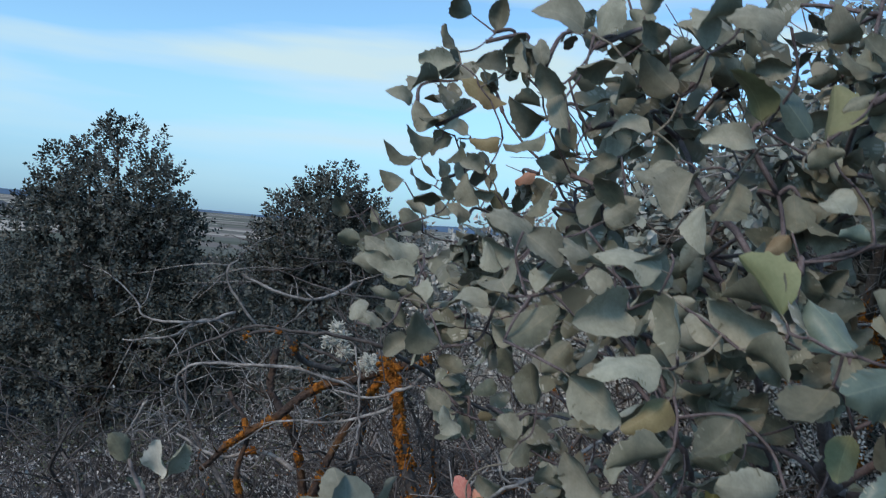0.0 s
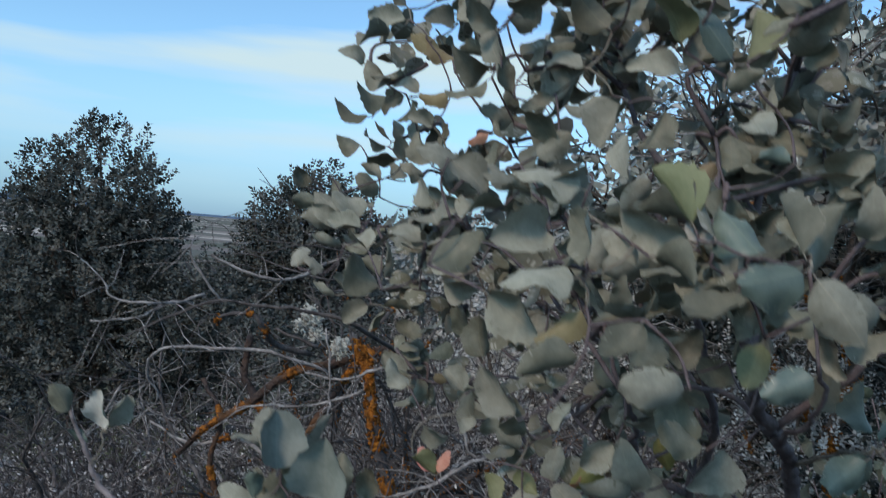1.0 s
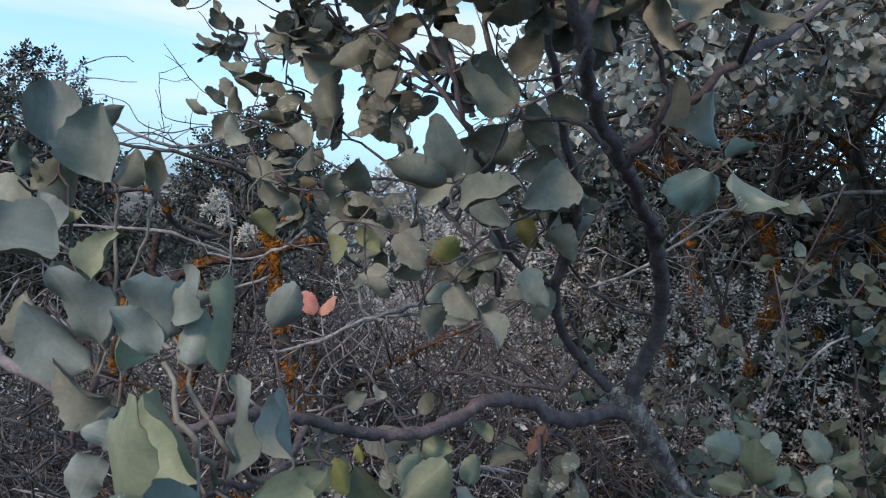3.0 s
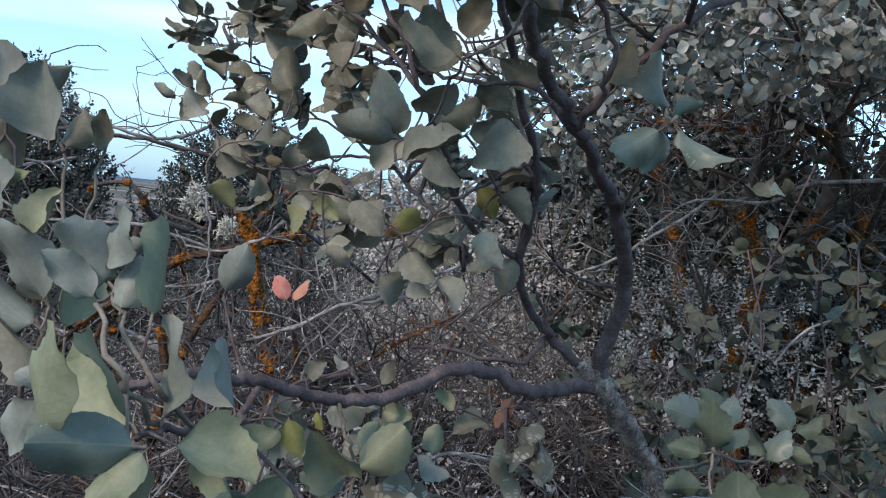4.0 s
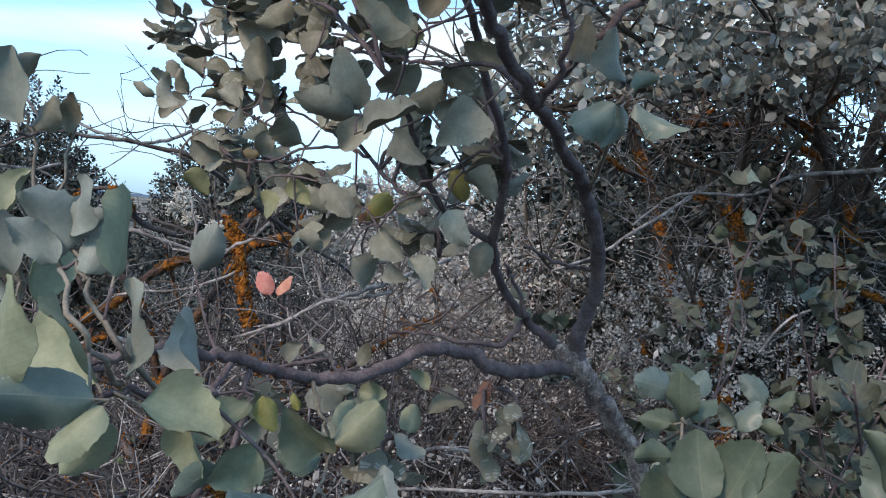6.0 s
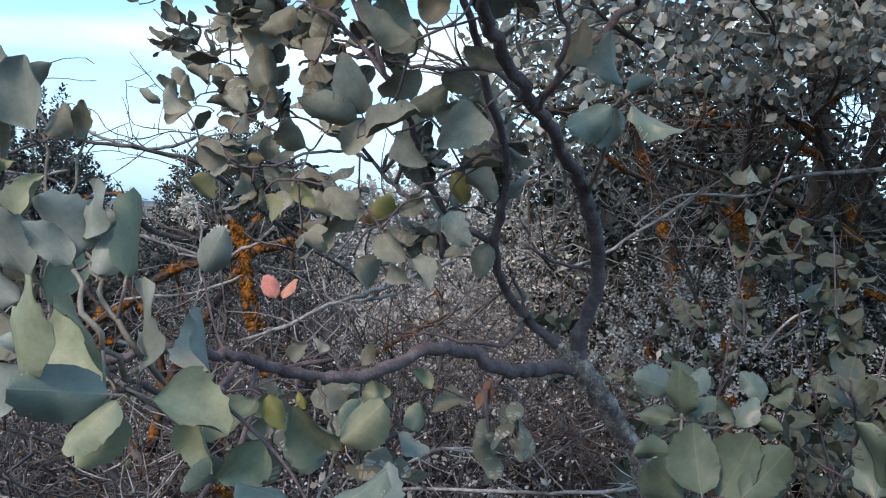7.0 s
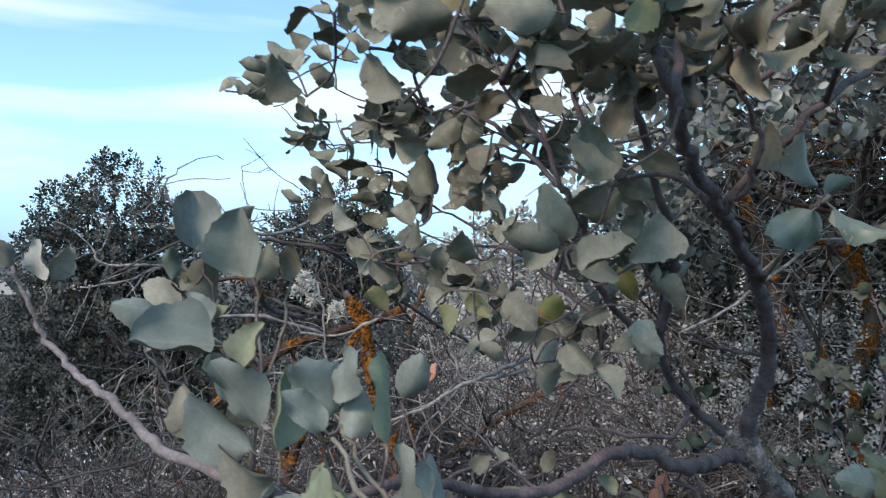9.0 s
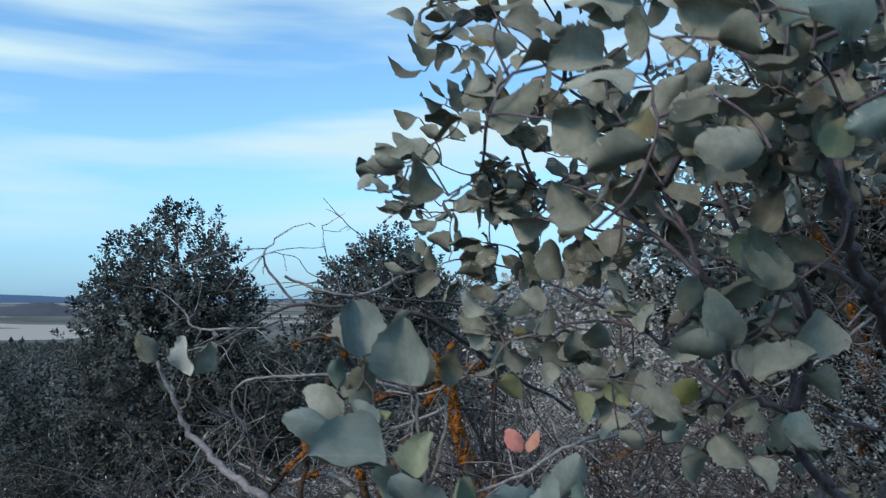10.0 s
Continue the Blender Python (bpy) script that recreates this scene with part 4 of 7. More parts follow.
leaf_at("p", (0.099, 0.864, 1.515), (0.076, 0.869, 1.508), (-0.32, -0.78, 0.55))
leaf_at("u", (0.128, 0.483, 1.427), (0.086, 0.486, 1.442), (-0.37, 0.78, -0.51))
leaf_at("u", (0.131, 0.493, 1.437), (0.107, 0.484, 1.424), (-0.20, 0.83, 0.52))
leaf_at("u", (0.060, 0.528, 1.444), (0.081, 0.521, 1.428), (-0.41, 0.90, -0.15))
leaf_at("u", (0.072, 0.576, 1.441), (0.044, 0.562, 1.457), (-0.67, 0.68, -0.31))
leaf_at("u", (0.113, 0.497, 1.408), (0.085, 0.475, 1.402), (-0.40, 0.87, -0.29))
leaf_at("g", (0.122, 0.439, 1.392), (0.126, 0.477, 1.418), (-0.93, -0.36, 0.02))
leaf_at("g", (0.168, 0.441, 1.410), (0.150, 0.499, 1.437), (-0.86, -0.24, -0.45))
leaf_at("y2", (0.168, 0.441, 1.410), (0.152, 0.464, 1.444), (-0.78, -0.28, -0.56))
leaf_at("u", (0.169, 0.442, 1.403), (0.133, 0.463, 1.423), (0.33, 0.66, 0.68))
leaf_at("w", (0.175, 0.434, 1.405), (0.176, 0.465, 1.427), (0.98, 0.16, 0.10))
leaf_at("t", (0.193, 0.428, 1.399), (0.180, 0.448, 1.421), (0.22, -0.97, -0.13))
leaf_at("g", (0.201, 0.407, 1.399), (0.196, 0.445, 1.439), (-0.95, -0.08, -0.28))
leaf_at("g", (0.203, 0.408, 1.399), (0.218, 0.428, 1.420), (0.13, -0.94, -0.32))
leaf_at("t", (0.200, 0.402, 1.395), (0.170, 0.389, 1.388), (0.08, -0.94, 0.32))
leaf_at("u", (0.201, 0.401, 1.394), (0.213, 0.385, 1.371), (0.28, 0.93, 0.24))
leaf_at("g", (0.186, 0.433, 1.386), (0.156, 0.411, 1.365), (-0.34, -0.63, 0.70))
leaf_at("y2", (0.205, 0.451, 1.365), (0.195, 0.446, 1.342), (-0.35, -0.88, 0.32))
leaf_at("u", (0.050, 0.576, 1.399), (0.017, 0.591, 1.402), (0.11, 0.66, -0.74))
leaf_at("n", (0.126, 0.454, 1.373), (0.106, 0.458, 1.354), (-0.64, -0.69, 0.34))
leaf_at("u", (0.081, 0.486, 1.376), (0.108, 0.470, 1.357), (0.46, 0.87, 0.19))
leaf_at("u", (0.084, 0.584, 1.530), (0.066, 0.573, 1.548), (0.26, 0.70, 0.66))
leaf_at("u", (0.088, 0.584, 1.509), (0.076, 0.594, 1.538), (0.81, 0.56, 0.18))
leaf_at("u", (-0.001, 0.763, 1.429), (-0.035, 0.755, 1.436), (-0.41, 0.83, -0.39))
leaf_at("u", (-0.023, 0.765, 1.415), (-0.052, 0.763, 1.426), (-0.21, 0.83, 0.51))
leaf_at("u", (-0.011, 0.681, 1.395), (-0.036, 0.678, 1.395), (-0.06, 0.51, 0.86))
leaf_at("u", (-0.041, 0.666, 1.376), (-0.048, 0.686, 1.395), (0.60, 0.79, 0.08))
leaf_at("u", (-0.023, 0.664, 1.373), (-0.036, 0.661, 1.386), (-0.67, 0.73, -0.13))
leaf_at("d", (-0.071, 0.921, 1.439), (-0.097, 0.915, 1.441), (0.28, -0.96, -0.02))
leaf_at("u", (0.157, 0.585, 1.497), (0.127, 0.577, 1.483), (0.01, 0.87, -0.50))
leaf_at("u", (0.141, 0.584, 1.513), (0.109, 0.597, 1.516), (0.22, 0.67, -0.70))
leaf_at("u", (0.187, 0.535, 1.501), (0.154, 0.531, 1.504), (-0.13, 0.96, -0.26))
leaf_at("n", (0.207, 0.535, 1.455), (0.194, 0.536, 1.442), (-0.71, -0.68, 0.20))
leaf_at("u", (0.164, 0.535, 1.470), (0.143, 0.511, 1.441), (0.79, 0.17, -0.58))
leaf_at("g", (0.124, 0.585, 1.462), (0.107, 0.577, 1.485), (-0.37, -0.75, -0.54))
leaf_at("g", (0.154, 0.584, 1.536), (0.129, 0.589, 1.559), (-0.01, -0.98, 0.19))
leaf_at("u", (0.154, 0.534, 1.549), (0.140, 0.545, 1.573), (0.15, 0.93, -0.35))
leaf_at("u", (0.178, 0.484, 1.551), (0.148, 0.481, 1.556), (-0.15, 0.93, -0.34))
leaf_at("d", (0.174, 0.534, 1.573), (0.142, 0.523, 1.563), (0.38, -0.23, -0.90))
leaf_at("d", (0.117, 0.584, 1.557), (0.090, 0.570, 1.542), (0.63, -0.44, -0.64))
leaf_at("g", (0.101, 0.635, 1.502), (0.082, 0.634, 1.531), (0.44, -0.86, 0.26))
leaf_at("u", (0.045, 0.783, 1.503), (0.024, 0.773, 1.510), (-0.50, 0.75, -0.44))
leaf_at("u", (0.057, 0.784, 1.484), (0.037, 0.791, 1.488), (0.35, 0.65, 0.67))
leaf_at("u", (0.202, 0.521, 1.397), (0.167, 0.529, 1.393), (0.08, 0.50, 0.86))
leaf_at("u", (0.262, 0.460, 1.382), (0.223, 0.438, 1.366), (-0.34, 0.94, -0.03))
leaf_at("u", (0.123, 0.584, 1.411), (0.105, 0.590, 1.425), (-0.09, 0.88, 0.48))
leaf_at("g", (0.161, 0.596, 1.419), (0.128, 0.591, 1.406), (0.07, -0.72, -0.69))
leaf_at("u", (0.075, 0.703, 1.429), (0.044, 0.720, 1.447), (0.38, 0.75, 0.54))
leaf_at("u", (0.072, 0.849, 1.374), (0.051, 0.868, 1.390), (-0.33, 0.67, -0.67))
leaf_at("u", (0.040, 0.984, 1.414), (0.067, 0.990, 1.424), (0.39, 0.84, -0.39))
leaf_at("g", (0.147, 0.549, 1.352), (0.079, 0.512, 1.353), (0.25, -0.49, -0.83))
leaf_at("g", (0.209, 0.525, 1.299), (0.154, 0.504, 1.321), (0.43, -0.88, 0.23))
leaf_at("d", (0.101, 0.750, 1.310), (0.092, 0.759, 1.345), (0.55, -0.76, 0.33))
leaf_at("d", (0.035, 0.894, 1.359), (0.000, 0.880, 1.364), (0.15, -0.61, -0.78))
leaf_at("d", (-0.058, 1.086, 1.440), (-0.082, 1.085, 1.461), (0.60, -0.74, 0.30))
leaf_at("d", (-0.086, 1.112, 1.485), (-0.079, 1.110, 1.459), (-0.36, -0.93, -0.04))
leaf_at("d", (-0.115, 1.112, 1.468), (-0.131, 1.104, 1.495), (0.16, -0.97, -0.18))
leaf_at("d", (-0.069, 1.095, 1.429), (-0.096, 1.094, 1.434), (0.31, -0.82, 0.49))
leaf_at("d", (-0.021, 1.051, 1.405), (-0.059, 1.058, 1.396), (-0.49, -0.68, 0.55))
leaf_at("d", (-0.005, 1.023, 1.406), (0.007, 0.992, 1.388), (-0.71, -0.69, -0.15))
leaf_at("u", (-0.012, 0.965, 1.453), (-0.032, 0.939, 1.476), (-0.81, 0.59, 0.02))
leaf_at("u", (0.017, 0.918, 1.468), (-0.017, 0.940, 1.515), (-0.28, 0.77, -0.57))
leaf_at("d", (-0.035, 0.963, 1.506), (-0.063, 0.972, 1.513), (-0.12, -0.77, 0.62))
leaf_at("u", (-0.030, 0.583, 1.260), (-0.042, 0.602, 1.300), (-0.29, 0.82, -0.49))
leaf_at("u", (-0.039, 0.583, 1.267), (-0.057, 0.580, 1.276), (-0.42, 0.53, -0.74))
leaf_at("u", (-0.005, 0.583, 1.254), (-0.006, 0.599, 1.289), (-0.97, 0.21, -0.11))
leaf_at("g", (0.004, 0.584, 1.241), (0.008, 0.595, 1.266), (-0.15, -0.89, 0.44))
leaf_at("g", (0.020, 0.584, 1.241), (0.032, 0.573, 1.264), (-0.49, -0.86, -0.12))
leaf_at("u", (-0.036, 0.583, 1.237), (-0.046, 0.589, 1.253), (-0.82, 0.16, -0.55))
leaf_at("g", (-0.021, 0.584, 1.227), (-0.028, 0.588, 1.259), (0.71, -0.66, 0.25))
leaf_at("u", (-0.037, 0.584, 1.223), (-0.064, 0.582, 1.242), (-0.16, 0.98, -0.16))
leaf_at("y2", (-0.035, 0.584, 1.232), (-0.010, 0.577, 1.226), (0.07, -0.52, 0.85))
leaf_at("u", (-0.031, 0.584, 1.207), (-0.058, 0.577, 1.205), (-0.08, 0.53, -0.85))
leaf_at("u", (-0.004, 0.565, 1.171), (-0.011, 0.546, 1.218), (0.25, 0.88, 0.40))
leaf_at("u", (0.009, 0.566, 1.158), (0.016, 0.538, 1.207), (0.55, 0.76, 0.35))
leaf_at("u", (-0.012, 0.566, 1.154), (-0.044, 0.568, 1.192), (0.36, 0.89, 0.26))
leaf_at("u", (0.030, 0.536, 1.136), (-0.009, 0.521, 1.156), (0.03, 0.76, 0.65))
leaf_at("d", (0.023, 0.566, 1.130), (0.004, 0.573, 1.118), (-0.43, -0.87, 0.22))
limb("twig", BARK_YOUNG, [(0.046, 0.599, 1.112, 0.0030), (-0.001, 0.569, 1.108, 0.0026), (0.008, 0.566, 1.139, 0.0024), (-0.005, 0.575, 1.168, 0.0020), (-0.019, 0.584, 1.221, 0.0017), (-0.029, 0.583, 1.259, 0.0013)])
limb("twig", TWIG_PALE, [(0.008, 0.566, 1.139, 0.0020), (0.010, 0.575, 1.179, 0.0018), (0.004, 0.584, 1.235, 0.0015), (-0.002, 0.583, 1.254, 0.0012)])
limb("twig", TWIG_PALE, [(0.010, 0.575, 1.179, 0.0016), (0.021, 0.584, 1.217, 0.0014), (0.027, 0.583, 1.260, 0.0011)])
leaf_at("u", (-0.026, 0.863, 1.571), (-0.047, 0.845, 1.582), (-0.63, 0.78, -0.01))
leaf_at("u", (-0.000, 0.843, 1.548), (-0.027, 0.859, 1.574), (0.02, 0.86, -0.51))
leaf_at("u", (0.031, 0.823, 1.539), (0.002, 0.829, 1.551), (-0.12, 0.69, -0.71))
leaf_at("d", (0.016, 0.843, 1.542), (-0.008, 0.858, 1.525), (-0.65, -0.73, 0.23))
leaf_at("d", (0.022, 0.833, 1.538), (0.015, 0.845, 1.515), (-0.83, -0.55, -0.10))
leaf_at("n", (0.058, 0.783, 1.533), (0.031, 0.797, 1.530), (-0.43, -0.75, 0.50))
leaf_at("n", (0.033, 0.783, 1.579), (0.058, 0.784, 1.561), (0.20, -0.96, 0.19))
leaf_at("u", (0.088, 0.724, 1.540), (0.054, 0.701, 1.546), (-0.02, 0.27, 0.96))
leaf_at("d", (0.085, 0.724, 1.551), (0.059, 0.730, 1.555), (-0.22, -0.25, -0.94))
leaf_at("d", (0.059, 0.783, 1.594), (0.031, 0.770, 1.594), (0.38, -0.81, 0.45))
leaf_at("d", (0.052, 0.803, 1.609), (0.068, 0.794, 1.631), (0.62, -0.50, -0.61))
leaf_at("u", (0.069, 0.703, 1.569), (0.065, 0.707, 1.598), (0.76, 0.65, 0.02))
leaf_at("u", (0.080, 0.683, 1.571), (0.073, 0.682, 1.593), (0.56, 0.81, 0.19))
leaf_at("u", (0.002, 0.883, 1.503), (-0.018, 0.879, 1.517), (0.32, 0.69, 0.65))
leaf_at("u", (-0.000, 0.883, 1.497), (-0.030, 0.900, 1.508), (0.51, 0.48, 0.72))
leaf_at("u", (0.006, 0.883, 1.503), (0.006, 0.885, 1.526), (-0.67, 0.74, -0.06))
leaf_at("d", (0.016, 0.884, 1.485), (-0.025, 0.873, 1.490), (-0.01, -0.38, -0.93))
leaf_at("u", (0.019, 0.864, 1.481), (0.009, 0.854, 1.504), (-0.51, 0.85, 0.14))
leaf_at("u", (0.031, 0.863, 1.501), (0.019, 0.874, 1.524), (0.59, 0.80, -0.05))
leaf_at("u", (0.045, 0.834, 1.475), (0.027, 0.831, 1.505), (0.39, 0.86, 0.33))
leaf_at("d", (0.052, 0.844, 1.492), (0.060, 0.851, 1.517), (-0.83, -0.41, 0.39))
leaf_at("n", (0.070, 0.805, 1.468), (0.052, 0.796, 1.491), (0.58, -0.78, 0.23))
leaf_at("d", (0.079, 0.825, 1.471), (0.073, 0.814, 1.494), (0.65, -0.74, -0.17))
leaf_at("g", (0.079, 0.765, 1.466), (0.103, 0.764, 1.486), (-0.45, -0.73, 0.51))
leaf_at("u", (-0.005, 0.904, 1.467), (-0.027, 0.913, 1.483), (0.58, 0.69, 0.43))
leaf_at("u", (0.037, 0.864, 1.463), (0.017, 0.852, 1.480), (-0.66, 0.70, -0.27))
leaf_at("u", (-0.027, 0.780, 1.427), (-0.054, 0.801, 1.438), (0.06, 0.84, -0.54))
leaf_at("u", (-0.031, 0.765, 1.415), (-0.060, 0.786, 1.420), (0.42, 0.58, 0.70))
leaf_at("u", (-0.002, 0.719, 1.410), (-0.032, 0.734, 1.413), (0.02, 0.38, -0.93))
leaf_at("u", (0.007, 0.678, 1.392), (-0.007, 0.699, 1.403), (-0.09, 0.81, -0.58))
leaf_at("g", (0.021, 0.642, 1.366), (-0.004, 0.630, 1.387), (0.69, -0.71, 0.09))
leaf_at("u", (0.055, 0.576, 1.422), (0.037, 0.596, 1.438), (0.53, 0.72, 0.46))
leaf_at("u", (0.057, 0.557, 1.408), (0.051, 0.585, 1.422), (0.23, 0.92, -0.33))
leaf_at("u", (0.099, 0.525, 1.429), (0.080, 0.522, 1.443), (-0.66, 0.72, -0.22))
leaf_at("u", (0.106, 0.523, 1.428), (0.089, 0.521, 1.432), (0.16, 0.39, 0.91))
leaf_at("u", (0.066, 0.520, 1.410), (0.091, 0.529, 1.424), (0.68, 0.31, -0.67))
leaf_at("g", (0.053, 0.513, 1.386), (0.080, 0.527, 1.400), (-0.45, -0.63, 0.63))
leaf_at("u", (0.123, 0.452, 1.385), (0.083, 0.447, 1.386), (-0.09, 0.35, -0.93))
leaf_at("g", (0.124, 0.441, 1.353), (0.096, 0.439, 1.341), (0.22, -0.91, -0.35))
leaf_at("u", (0.100, 0.461, 1.319), (0.083, 0.470, 1.342), (0.53, 0.85, 0.04))
leaf_at("u", (0.108, 0.705, 1.497), (0.083, 0.687, 1.506), (-0.61, 0.72, -0.33))
leaf_at("d", (0.107, 0.634, 1.521), (0.122, 0.620, 1.534), (-0.78, -0.50, 0.38))
leaf_at("d", (0.133, 0.604, 1.545), (0.113, 0.594, 1.534), (0.60, -0.62, -0.51))
leaf_at("g", (0.144, 0.584, 1.567), (0.122, 0.572, 1.576), (0.43, -0.90, -0.11))
leaf_at("u", (0.128, 0.584, 1.583), (0.138, 0.571, 1.598), (-0.07, 0.73, 0.68))
leaf_at("d", (0.092, 0.634, 1.552), (0.116, 0.649, 1.572), (-0.13, -0.72, 0.68))
leaf_at("g", (0.125, 0.605, 1.500), (0.107, 0.614, 1.488), (-0.55, -0.82, 0.19))
leaf_at("u", (0.162, 0.565, 1.489), (0.142, 0.549, 1.462), (0.51, 0.52, -0.68))
leaf_at("g", (0.179, 0.545, 1.485), (0.168, 0.544, 1.458), (-0.78, -0.53, 0.34))
leaf_at("u", (0.111, 0.584, 1.455), (0.133, 0.577, 1.470), (0.51, 0.82, -0.27))
leaf_at("g", (0.198, 0.506, 1.486), (0.215, 0.500, 1.496), (-0.06, -0.89, -0.44))
leaf_at("u", (0.225, 0.506, 1.479), (0.206, 0.501, 1.465), (0.26, 0.76, -0.60))
leaf_at("g", (0.233, 0.505, 1.528), (0.217, 0.508, 1.518), (-0.37, -0.85, 0.37))
leaf_at("t", (0.236, 0.504, 1.451), (0.218, 0.506, 1.455), (-0.18, -0.81, -0.56))
leaf_at("g", (0.150, 0.445, 1.397), (0.169, 0.431, 1.390), (-0.44, -0.70, -0.56))
leaf_at("u", (0.137, 0.482, 1.411), (0.149, 0.459, 1.400), (-0.11, 0.75, -0.65))
leaf_at("g", (0.147, 0.433, 1.370), (0.128, 0.424, 1.351), (-0.41, -0.65, 0.64))
leaf_at("u", (0.164, 0.421, 1.344), (0.136, 0.409, 1.345), (-0.37, 0.91, 0.17))
leaf_at("t", (0.206, 0.401, 1.356), (0.185, 0.402, 1.346), (0.00, -1.00, -0.06))
leaf_at("b", (-0.026, 0.564, 1.257), (-0.030, 0.570, 1.294), (0.24, -0.96, 0.17))
leaf_at("b", (0.003, 0.567, 1.240), (0.002, 0.555, 1.283), (-0.49, -0.84, -0.25))
leaf_at("b", (-0.038, 0.566, 1.219), (-0.062, 0.546, 1.232), (0.71, -0.64, 0.31))
leaf_at("b", (-0.004, 0.549, 1.207), (-0.048, 0.524, 1.212), (0.41, -0.58, 0.70))
leaf_at("b", (0.023, 0.533, 1.163), (-0.005, 0.517, 1.208), (-0.16, -0.90, -0.41))
leaf_at("b", (0.020, 0.533, 1.152), (-0.021, 0.534, 1.181), (0.48, -0.55, 0.69))
leaf_at("s", (0.031, 0.534, 1.149), (0.024, 0.546, 1.195), (0.87, -0.43, 0.25))
leaf_at("t", (-0.039, 0.565, 1.241), (-0.036, 0.559, 1.262), (0.25, -0.93, -0.28))
leaf_at("b", (-0.019, 0.568, 1.212), (-0.031, 0.574, 1.236), (-0.29, -0.95, 0.11))
leaf_at("s", (0.006, 0.550, 1.193), (0.016, 0.552, 1.220), (-0.50, -0.84, 0.24))
leaf_at("q", (0.381, 0.528, 1.066), (0.398, 0.521, 1.105), (-0.79, -0.56, 0.26))
leaf_at("q", (0.370, 0.539, 1.062), (0.343, 0.534, 1.087), (0.35, -0.91, 0.23))
leaf_at("v", (0.452, 0.492, 1.076), (0.433, 0.492, 1.129), (-0.93, -0.15, -0.34))
leaf_at("v", (0.396, 0.517, 1.068), (0.419, 0.520, 1.085), (0.06, -0.99, 0.13))
leaf_at("v", (0.424, 0.695, 1.069), (0.405, 0.693, 1.085), (-0.01, -0.99, -0.12))
leaf_at("v", (0.437, 0.714, 1.091), (0.451, 0.718, 1.113), (-0.27, -0.90, 0.33))
leaf_at("v", (0.471, 0.711, 1.069), (0.464, 0.710, 1.093), (-0.34, -0.93, -0.16))
leaf_at("v", (0.503, 0.749, 1.069), (0.526, 0.737, 1.063), (-0.49, -0.83, -0.27))
leaf_at("v", (0.535, 0.787, 1.074), (0.559, 0.785, 1.088), (-0.42, -0.66, 0.62))
leaf_at("v", (0.423, 0.695, 1.094), (0.411, 0.701, 1.112), (-0.31, -0.95, 0.08))
leaf_at("s", (0.133, 0.577, 1.104), (0.111, 0.555, 1.077), (-0.05, -0.74, 0.67))
leaf_at("s", (0.142, 0.546, 1.089), (0.118, 0.543, 1.064), (0.33, -0.92, -0.19))
leaf_at("t", (0.124, 0.548, 1.075), (0.099, 0.545, 1.056), (0.27, -0.94, -0.22))
leaf_at("s", (0.098, 0.540, 1.103), (0.115, 0.553, 1.071), (-0.19, -0.86, -0.47))
leaf_at("s", (0.095, 0.429, 1.127), (0.081, 0.443, 1.098), (-0.58, -0.81, -0.12))
leaf_at("b", (0.063, 0.466, 1.137), (0.040, 0.462, 1.145), (-0.05, -0.89, -0.45))
leaf_at("b", (0.048, 0.467, 1.136), (0.033, 0.480, 1.108), (-0.51, -0.86, -0.10))
leaf_at("b", (0.068, 0.483, 1.187), (0.079, 0.488, 1.201), (0.63, -0.74, -0.25))
leaf_at("b", (0.065, 0.474, 1.175), (0.053, 0.464, 1.207), (-0.26, -0.89, -0.38))
leaf_at("y", (0.131, 0.617, 1.099), (0.142, 0.614, 1.076), (0.51, -0.79, 0.34))
leaf_at("s", (0.187, 0.693, 1.084), (0.176, 0.679, 1.061), (0.14, -0.87, 0.47))
leaf_at("s", (0.207, 0.712, 1.085), (0.196, 0.722, 1.057), (-0.60, -0.80, -0.07))
leaf_at("b", (0.213, 0.711, 1.056), (0.240, 0.714, 1.039), (0.38, -0.80, 0.47))
leaf_at("b", (0.192, 0.612, 1.029), (0.211, 0.626, 1.053), (-0.28, -0.72, 0.63))
leaf_at("u", (0.042, 0.743, 1.285), (0.023, 0.750, 1.305), (-0.19, 0.85, -0.49))
leaf_at("u", (0.054, 0.725, 1.261), (0.075, 0.730, 1.247), (0.22, 0.75, 0.63))
leaf_at("u", (0.111, 0.726, 1.274), (0.105, 0.733, 1.251), (-0.39, 0.85, 0.36))
leaf_at("y2", (0.128, 0.708, 1.237), (0.144, 0.711, 1.217), (0.40, -0.90, 0.20))
leaf_at("u", (0.152, 0.689, 1.233), (0.175, 0.673, 1.213), (0.05, 0.81, -0.59))
leaf_at("u", (0.189, 0.648, 1.274), (0.167, 0.650, 1.253), (0.08, 1.00, 0.02))
leaf_at("u", (0.199, 0.629, 1.264), (0.218, 0.610, 1.244), (0.73, 0.68, 0.05))
leaf_at("y2", (0.203, 0.625, 1.336), (0.209, 0.614, 1.310), (-0.28, -0.90, 0.32))
leaf_at("u", (0.176, 0.691, 1.219), (0.159, 0.700, 1.197), (-0.11, 0.89, 0.45))
leaf_at("u", (0.195, 0.672, 1.203), (0.210, 0.657, 1.183), (0.68, 0.73, -0.07))
leaf_at("u", (0.238, 0.653, 1.220), (0.251, 0.638, 1.196), (0.71, 0.71, -0.06))
leaf_at("y2", (0.105, 0.728, 1.228), (0.119, 0.714, 1.205), (-0.73, -0.68, -0.04))
leaf_at("u", (0.176, 0.693, 1.184), (0.194, 0.707, 1.161), (-0.58, 0.82, 0.04))
leaf_at("u", (0.216, 0.674, 1.186), (0.231, 0.663, 1.166), (-0.08, 0.85, -0.52))
